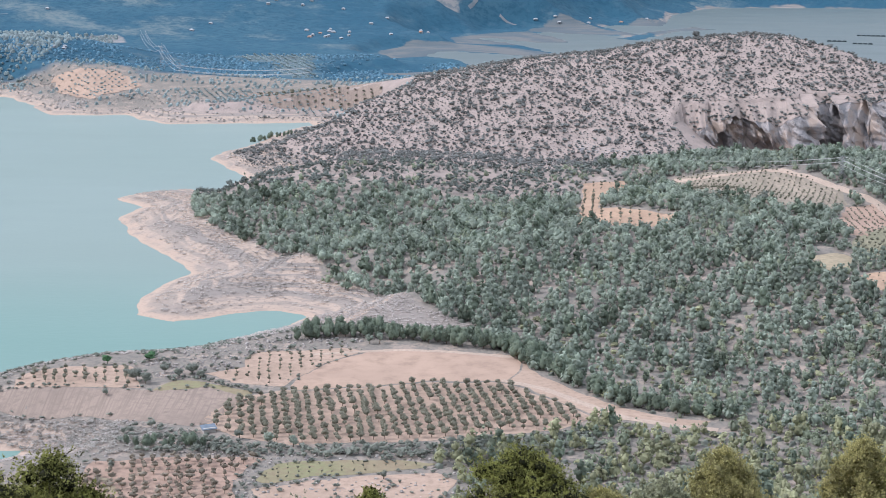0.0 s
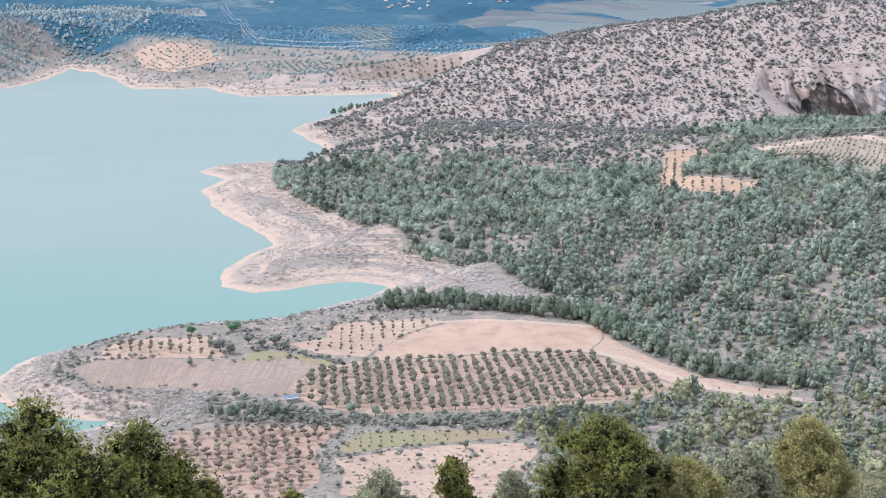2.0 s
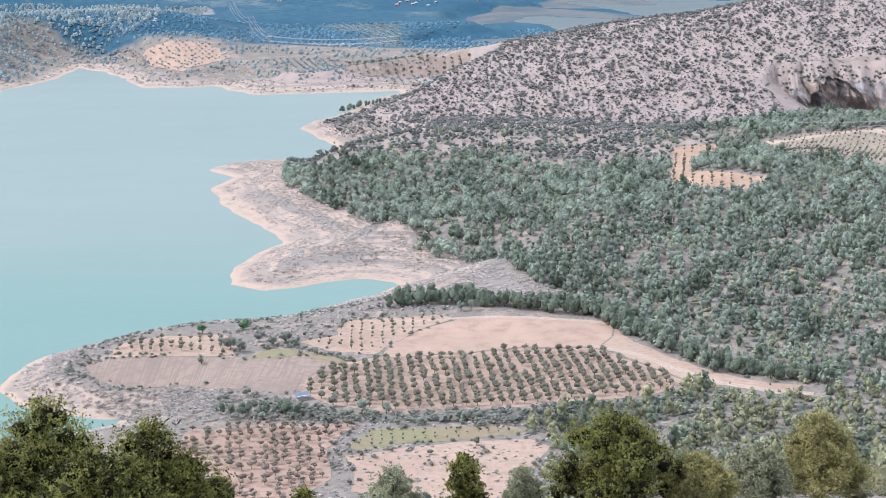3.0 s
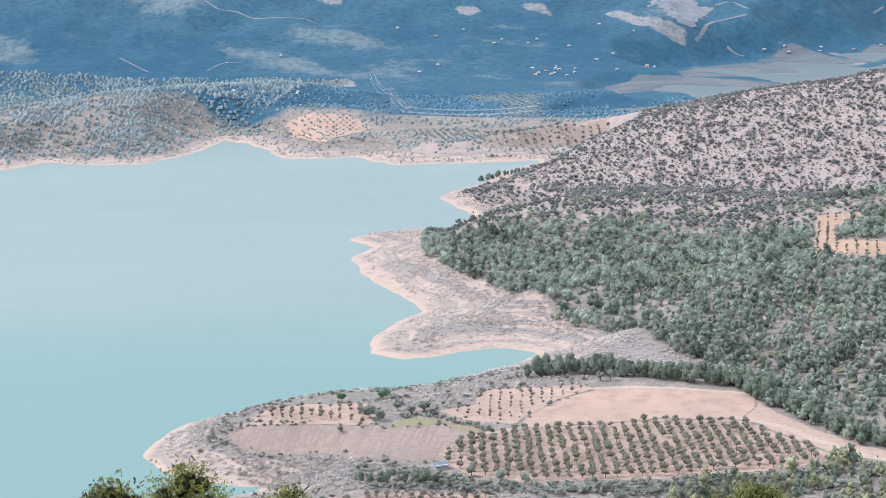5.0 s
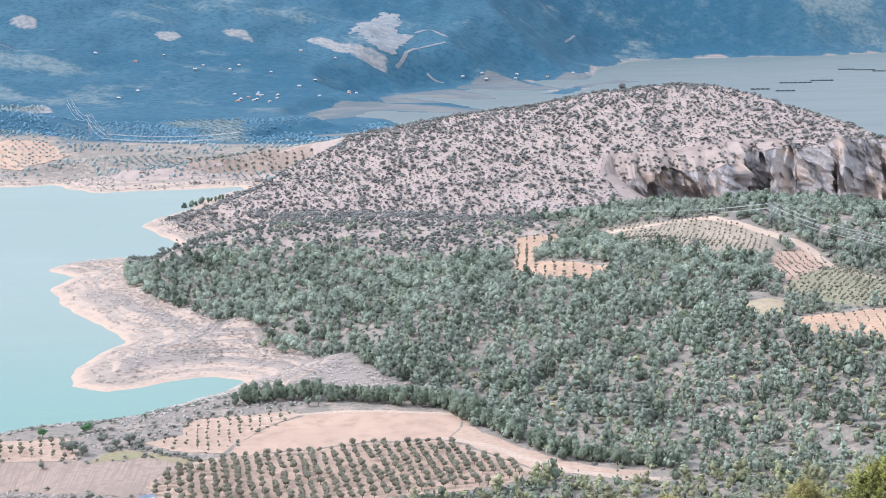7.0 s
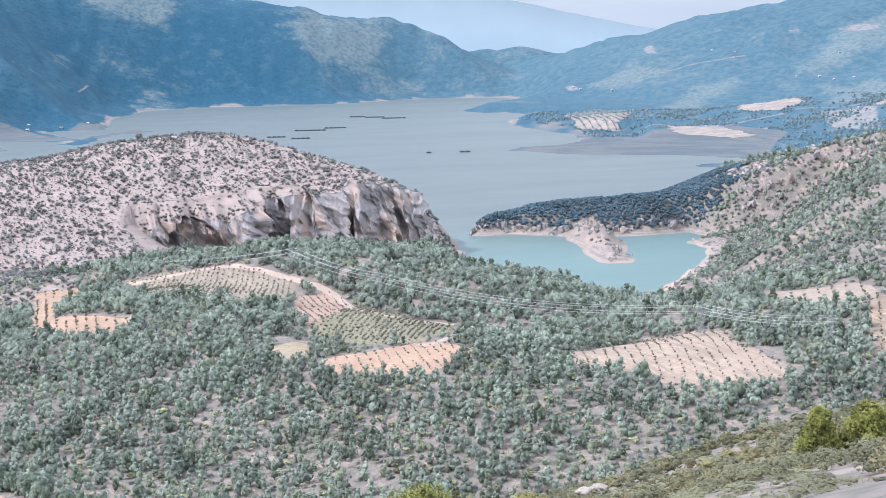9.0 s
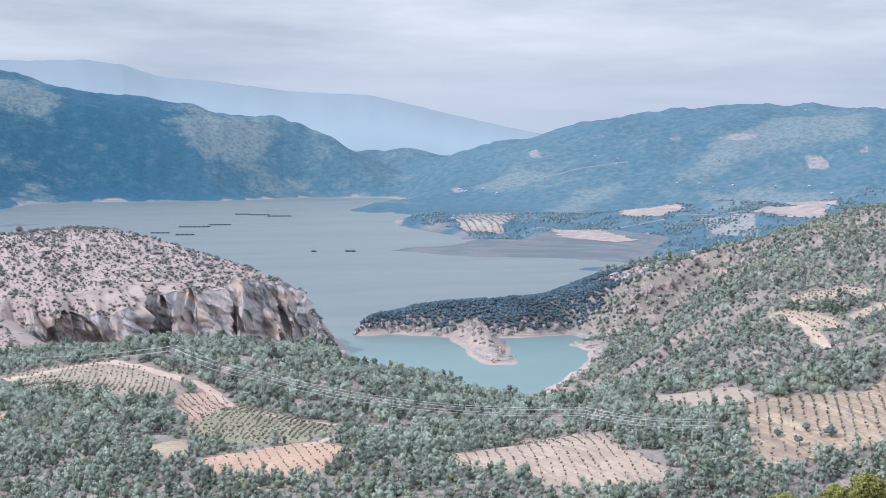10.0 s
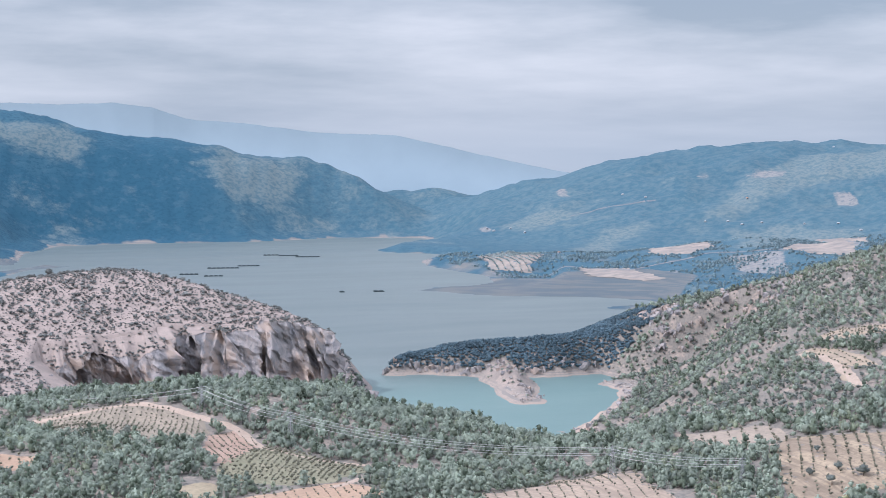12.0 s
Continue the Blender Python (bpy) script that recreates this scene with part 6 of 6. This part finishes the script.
for i, (x, y, top_z, wide, label, mat, fat) in enumerate(NEAR_TREES):
    high = max(top_z - float(ground_z(x, y)), 3.0)
    near_tree(x, y, high, wide, 900 + i, label, mat, fat)

# scrub on the hillside below the lookout
x, y = scatter(-40, 290, 40, 400, 3.3, 81)
x1, y1 = scatter(-40, 200, 40, 250, 1.75, 83)
i, i1 = np.hypot(x, y) >= 240, np.hypot(x1, y1) < 240
x, y = np.concatenate([x[i], x1[i1]]), np.concatenate([y[i], y1[i1]])
m = in_view(x, y, -8, 46) & (np.hypot(x, y) > np.interp(np.degrees(np.arctan2(x, y)), [28, 36], [84, 58])) & (np.hypot(x, y) < 395)
for tx_, ty_, *_ in NEAR_TREES:
    m &= np.hypot(x - tx_, y - ty_) > 3
m &= RNG.uniform(0, 1, len(x)) < 0.72 + 0.45 * wave(x, y, 26, 19.0, 2)
x, y = x[m], y[m]
h = RNG.uniform(0.5, 1.4, len(x)) * np.where(np.hypot(x, y) < 240, 0.55, 1.0)
yel = RNG.uniform(0, 1, len(x)) < 0.35
near = np.hypot(x, y) < 190
close = np.hypot(x, y) < 100
SCRUB_CLOSE = templates("bush", 300, 0.05, 5, 350, lumps=5, core=0.5)
SCRUB_FINE, SCRUB = templates("bush", 110, 0.075, 5, 320, lumps=4, core=0.7), templates("bush", 44, 0.12, 5, 340, lumps=3, core=0.7)
for sel, forms, mat, label, sd in ((close & yel, SCRUB_CLOSE, M_NEARDRY, "yellowish scrub close below the lookout", 52), (close & ~yel, SCRUB_CLOSE, M_SCRUB, "grey-green scrub close below the lookout", 53),
                                   (near & ~close & yel, SCRUB_FINE, M_NEARDRY, "yellowish scrub on the hillside", 34), (near & ~close & ~yel, SCRUB_FINE, M_SCRUB, "grey-green scrub on the hillside", 35),
                                   (~near & yel, SCRUB, M_NEARDRY, "yellow-green scrub lower on the hillside", 36), (~near & ~yel, SCRUB, M_SCRUB, "grey-green scrub lower on the hillside", 37)):
    thicket("scrub", x[sel], y[sel], 1.9 * h[sel], 2.7 * h[sel], forms, mat, label, "bushes", sd)


# low thorny cushions close below the lookout
x, y = scatter(8, 75, 22, 90, 1.9, 82)
a_, r_ = np.degrees(np.arctan2(x, y)), np.hypot(x, y)
m = (a_ > 16) & (a_ < 48) & (r_ > 52) & (r_ < np.interp(a_, [28, 36], [86, 62])) & (RNG.uniform(0, 1, len(x)) < 0.75 + 0.4 * wave(x, y, 12, 28.0, 2))
x, y = x[m], y[m]
h = RNG.uniform(0.5, 1.3, len(x))
thicket("thorny_cushions", x, y, 0.45 * h, 1.5 * h, templates("bush", 220, 0.055, 4, 360, lumps=4, core=0.4), M_SCRUB, "low grey-green thorny cushions on the stony slope", "bushes", 51)


def boulder(x, y, size, seed):
    rng = np.random.RandomState(seed)
    b = bmesh.new()
    bmesh.ops.create_icosphere(b, subdivisions=3, radius=1.0)
    v = np.array([tuple(q.co) for q in b.verts])
    f = np.array([[q.index for q in g.verts] for g in b.faces])
    b.free()
    v = v * (size, size * 0.7, size * 0.42)
    v = v * (1 + 0.22 * wave(v[:, 0] * 4 + seed, v[:, 1] * 4 + v[:, 2] * 3, 3.0 * size, seed * 0.1, 3))[:, None]
    ob = new("boulder", mesh_from("boulder", v, f, M_STONE, False))
    ob.matrix_basis = pose(x, y, float(ground_z(x, y)) + size * 0.08, rng.uniform(-12, 12), rng.uniform(-12, 12), rng.uniform(0, 360))
    return tagged(ob, "pale weathered limestone boulder on the hillside", "boulder", "boulders on the spur")


for i in range(46):
    a, r = (RNG.uniform(21.5, 26), RNG.uniform(95, 210)) if i < 28 else (RNG.uniform(33, 39), RNG.uniform(110, 260))
    boulder(r * math.sin(radians(a)), r * math.cos(radians(a)), RNG.uniform(0.7, 2.4), 1000 + i)


def outcrop(x, y, size, seed, flat=0.8):
    """A jagged knot of broken bedrock slabs, sunk into the ground."""
    rng = np.random.RandomState(seed)
    b = bmesh.new()
    for k in range(4):
        mid = np.array((rng.uniform(-0.7, 0.7), rng.uniform(-0.5, 0.5), rng.uniform(-0.25, 0.2))) * (k > 0)
        half = np.array((rng.uniform(0.35, 0.7), rng.uniform(0.25, 0.5), rng.uniform(0.5, 1.0) * flat))
        pts = [b.verts.new((mid + rng.uniform(-1, 1, 3) * half) * size) for _ in range(11)]
        bmesh.ops.convex_hull(b, input=pts, use_existing_faces=False)
    bmesh.ops.delete(b, geom=[q for q in b.verts if not q.link_faces], context="VERTS")
    bmesh.ops.triangulate(b, faces=b.faces[:])
    b.verts.index_update()
    v = np.array([tuple(q.co) for q in b.verts])
    f = np.array([[q.index for q in g.verts] for g in b.faces])
    b.free()
    ob = new("rock_outcrop", mesh_from("rock_outcrop", v, f, M_CLIFF, False))
    ob.matrix_basis = pose(x, y, float(ground_z(x, y)) - size * 0.05, rng.uniform(-12, 12), rng.uniform(-12, 12), rng.uniform(0, 360))
    return tagged(ob, "jagged grey bedrock outcrop", "rock", "rock outcrops")


seat, _ = along([(624, 1266), (640, 1272), (651, 1290), (655, 1312), (657, 1335), (660, 1360), (666, 1395), (676, 1435)], 3.2)
for i, (x, y) in enumerate(seat):
    outcrop(x + RNG.uniform(-9, 7), y + RNG.uniform(-4, 4), RNG.uniform(1.8, 4.2), 1100 + i, 0.9)
edge, _ = along([(576, 1492), (610, 1488), (659, 1441), (709, 1419), (781, 1415)], 6.0)
for i, (x, y) in enumerate(edge):
    outcrop(x + RNG.uniform(-3, 3), y + RNG.uniform(0, 6), RNG.uniform(4, 7), 1130 + i, 1.0)
for i, (x, y) in enumerate(along([(596, 1072), (596, 1112), (640, 1160), (690, 1216), (745, 1300), (748, 1345)], 12.0)[0]):
    outcrop(x + RNG.uniform(2, 10), y + RNG.uniform(-6, 0), RNG.uniform(2.5, 5.5), 1170 + i, 0.7)
CRAGS = [(850, 1432), (862, 1440), (877, 1446), (887, 1428), (875, 1410), (846, 1375), (835, 1375), (856, 1395), (867, 1364), (897, 1357), (924, 1346), (917, 1320), (930, 1308), (940, 1330)]
for i in range(112):
    x, y = CRAGS[i % len(CRAGS)]
    outcrop(x + RNG.normal(0, 7), y + RNG.normal(0, 9), RNG.uniform(2.5, 5.0) + 5.0 * RNG.uniform(0, 1) ** 2, 1410 + i, 0.85)
for i in range(60):
    x = RNG.uniform(60, 300)
    y = 1290 + (x > 200) * 40 + RNG.uniform(0, 90)
    outcrop(x, y, RNG.uniform(1.5, 4.5), 1280 + i, 0.5)
for i in range(26):
    x, y = RNG.uniform(566, 606), RNG.uniform(1066, 1124)
    outcrop(x, y, RNG.uniform(2.0, 5.0), 1600 + i, 0.7)
for i, (x, y) in enumerate([(484, 1398), (490, 1388), (495, 1376), (498, 1362), (501, 1350), (501, 1336), (499, 1322), (505, 1344), (492, 1362), (488, 1372)]):
    outcrop(x, y, RNG.uniform(4.5, 8.5), 1560 + i, 1.1)


# ---- power lines ----
def bar(a, b, r, sides=4):
    return stem([a, b], (r, r), sides)


def pylon(x, y, high, turn, label, group):
    t = thing("power_pylon", (x, y, float(ground_z(x, y))), label, "pylon", group, turn)
    w = high * 0.09
    for sx in (-1, 1):
        for sy in (-1, 1):
            part("leg", join([bar((sx * w, sy * w, -0.5), (sx * w * 0.28, sy * w * 0.28, high * 0.72), 0.12), bar((sx * w * 0.28, sy * w * 0.28, high * 0.72), (0, 0, high), 0.10)]), M_STEEL, t)
    brace = []
    for k in range(7):
        z0, z1 = high * 0.72 * k / 7, high * 0.72 * (k + 1) / 7
        a, b = w * (1 - 0.72 * k / 7), w * (1 - 0.72 * (k + 1) / 7)
        for i in range(4):
            c = [(-1, -1), (1, -1), (1, 1), (-1, 1)]
            p, q = c[i], c[(i + 1) % 4]
            brace += [bar((p[0] * a, p[1] * a, z0), (q[0] * b, q[1] * b, z1), 0.06), bar((q[0] * a, q[1] * a, z0), (p[0] * b, p[1] * b, z1), 0.06)]
    part("lattice", join(brace), M_STEEL, t)
    for z, reach in ((0.72, 4.2), (0.82, 3.6), (0.91, 3.0)):
        part("cross_arm", join([bar((-reach, 0, high * z), (reach, 0, high * z), 0.12), bar((-reach, 0, high * z), (0, 0, high * (z + 0.05)), 0.07), bar((reach, 0, high * z), (0, 0, high * (z + 0.05)), 0.07)]), M_STEEL, t)
    return t


def cables(points, highs, reach, label, thick):
    for k, (side, z) in enumerate(((-4.0, 0.72), (4.0, 0.72), (-3.4, 0.90), (3.4, 0.90))):
        pts = []
        for (a, b), (ha, hb) in zip(zip(points[:-1], points[1:]), zip(highs[:-1], highs[1:])):
            d = np.array((b[0] - a[0], b[1] - a[1], 0.0))
            span = np.linalg.norm(d)
            e = np.array((d[1], -d[0], 0)) / span
            za, zb = float(ground_z(*a)) + ha * z, float(ground_z(*b)) + hb * z
            for u in np.linspace(0, 1, 22):
                sag = 4 * u * (1 - u) * span * 0.028
                pts.append(np.array((a[0] + u * d[0], a[1] + u * d[1], za + u * (zb - za) - sag)) + e * side)
        me = mesh_from("power_cable", *stem(pts, [thick] * len(pts), 3), M_WIRE)
        tagged(new("power_cable", me), label, "cable", "cables of the power line")


LINE_EAST = [(110, 1330), (275, 1066), (312, 979), (419, 740), (454, 668)]
HIGH_EAST = [20, 17, 21, 19, 17]
for (x, y), h in zip(LINE_EAST[1:], HIGH_EAST[1:]):
    pylon(x, y, h, 24, "grey lattice power pylon in the pine wood", "pylons of the ridge line")
cables(LINE_EAST, HIGH_EAST, 4, "thin grey power cable over the pine wood", 0.09)
LINE_WEST = [(-460, 2420), (-371, 2080), (-318, 1905), (-160, 1900)]
HIGH_WEST = [34, 34, 32, 30]
for (x, y), h in zip(LINE_WEST[1:3], HIGH_WEST[1:3]):
    pylon(x, y, h, 10, "grey lattice power pylon on the far bank", "pylons of the far line")
cables(LINE_WEST, HIGH_WEST, 4, "thin pale power cable over the far bank", 0.2)


# ---- buildings ----
def box_geo(x0, x1, y0, y1, z0, z1):
    v = np.array([(x, y, z) for z in (z0, z1) for x, y in ((x0, y0), (x1, y0), (x1, y1), (x0, y1))], float)
    f = np.array([(0, 2, 1), (0, 3, 2), (4, 5, 6), (4, 6, 7), (0, 1, 5), (0, 5, 4), (1, 2, 6), (1, 6, 5), (2, 3, 7), (2, 7, 6), (3, 0, 4), (3, 4, 7)])
    return v, f


def house(x, y, w, d, h, turn, label, roof):
    t = thing("house", (x, y, float(ground_z(x, y)) - 0.4), label, "house", "houses on the far slope", turn)
    part("wall", box_geo(-w / 2, w / 2, -d / 2, d / 2, 0, h), M_WALL, t)
    e = 0.5
    v = np.array([(-w / 2 - e, -d / 2 - e, h), (w / 2 + e, -d / 2 - e, h), (w / 2 + e, d / 2 + e, h), (-w / 2 - e, d / 2 + e, h), (-w / 2 + 1, 0, h + 1.9), (w / 2 - 1, 0, h + 1.9)])
    f = np.array([(0, 1, 5), (0, 5, 4), (2, 3, 4), (2, 4, 5), (1, 2, 5), (3, 0, 4), (0, 2, 1), (0, 3, 2)])
    part("roof", (v, f), roof, t)
    for k in (-0.28, 0.28):
        part("window", box_geo(k * w - 0.6, k * w + 0.6, -d / 2 - 0.06, -d / 2 + 0.1, h * 0.4, h * 0.75), M_GLASS, t)
    part("door", box_geo(-0.5, 0.5, -d / 2 - 0.06, -d / 2 + 0.1, 0.4, 2.5), M_GLASS, t)
    return t


HOUSES = [(-214, 2758), (-192, 2778), (-174, 2704), (-163, 2738), (-36, 2912), (-39, 2829), (-265, 2999), (235, 3186), (228, 3203), (310, 3319), (376, 3328),
          (129, 3142), (-103, 2938), (-318, 3024), (-187, 2983), (-68, 3123), (-545, 2213), (-535, 2231), (-574, 2183), (-435, 2738), (-445, 3021), (-789, 2755),
          (-240, 2790), (-228, 2720), (60, 3010), (180, 3110), (-20, 2990), (-130, 2870),
          (1660, 3578), (1660, 3538), (1694, 3513), (1688, 3420), (1454, 2791), (1616, 2314), (2057, 3039), (2101, 3025), (2160, 2943), (2212, 2888), (2216, 2813), (2643, 3476), (2834, 3492), (2169, 3184), (2010, 3393), (2014, 3513), (2009, 3119), (2052, 3090)]
HOUSES += [(HOUSES[i % 22][0] + RNG.uniform(-90, 90), HOUSES[i % 22][1] + RNG.uniform(-70, 70)) for i in range(26)]
HOUSES = [q for q in HOUSES if float(ground_z(*q)) > 3]
for i, (x, y) in enumerate(HOUSES):
    house(x, y, RNG.uniform(4, 7.5), RNG.uniform(4, 5.5), RNG.uniform(2.0, 2.8), RNG.uniform(-40, 40), "small white house on the wooded far slope", M_ROOF if i % 9 == 0 else M_WALL)

shed = thing("shed", (-97, 623, float(ground_z(-97, 623))), "low shed with a blue-grey tin roof beside the orchard", "shed", turn=25)
part("wall", box_geo(-2.6, 2.6, -1.6, 1.6, -0.3, 1.9), M_CONCRETE, shed)
v_, f_ = box_geo(-3.2, 3.2, -2.2, 2.2, 1.92, 2.05)
v_[:, 2] += v_[:, 1] * 0.22
part("roof", (v_, f_), M_TIN, shed)


# ---- fish farms on the eastern lake ----
def fish_raft(x, y, cells, turn, label):
    t = thing("fish_farm_raft", (x, y, 0.0), label, "fish farm", "fish farm rafts on the lake", turn)
    for i in range(cells):
        for j in range(2):
            x0, y0 = (i - cells / 2) * 9.0, (j - 1) * 9.0
            ring = [box_geo(x0, x0 + 8.4, y0, y0 + 1.2, -0.3, 0.9), box_geo(x0, x0 + 8.4, y0 + 7.2, y0 + 8.4, -0.3, 0.9),
                    box_geo(x0, x0 + 1.2, y0 + 1.2, y0 + 7.2, -0.3, 0.9), box_geo(x0 + 7.2, x0 + 8.4, y0 + 1.2, y0 + 7.2, -0.3, 0.9)]
            cage = part("pontoon", join(ring), M_RAFT, t)
            net = part("net", box_geo(x0 + 1.2, x0 + 7.2, y0 + 1.2, y0 + 7.2, 0.1, 1.5), M_NET, cage)
            net.parent = cage
    return t


for x, y, n_ in ((1036, 3386, 4), (1066, 3352, 5), (1093, 3298, 6), (829, 3034, 7), (893, 3075, 5), (726, 2900, 4), (758, 2842, 4), (864, 2428, 1), (923, 2414, 2)):
    fish_raft(x, y, n_, -15, "dark floating rows of fish cages")
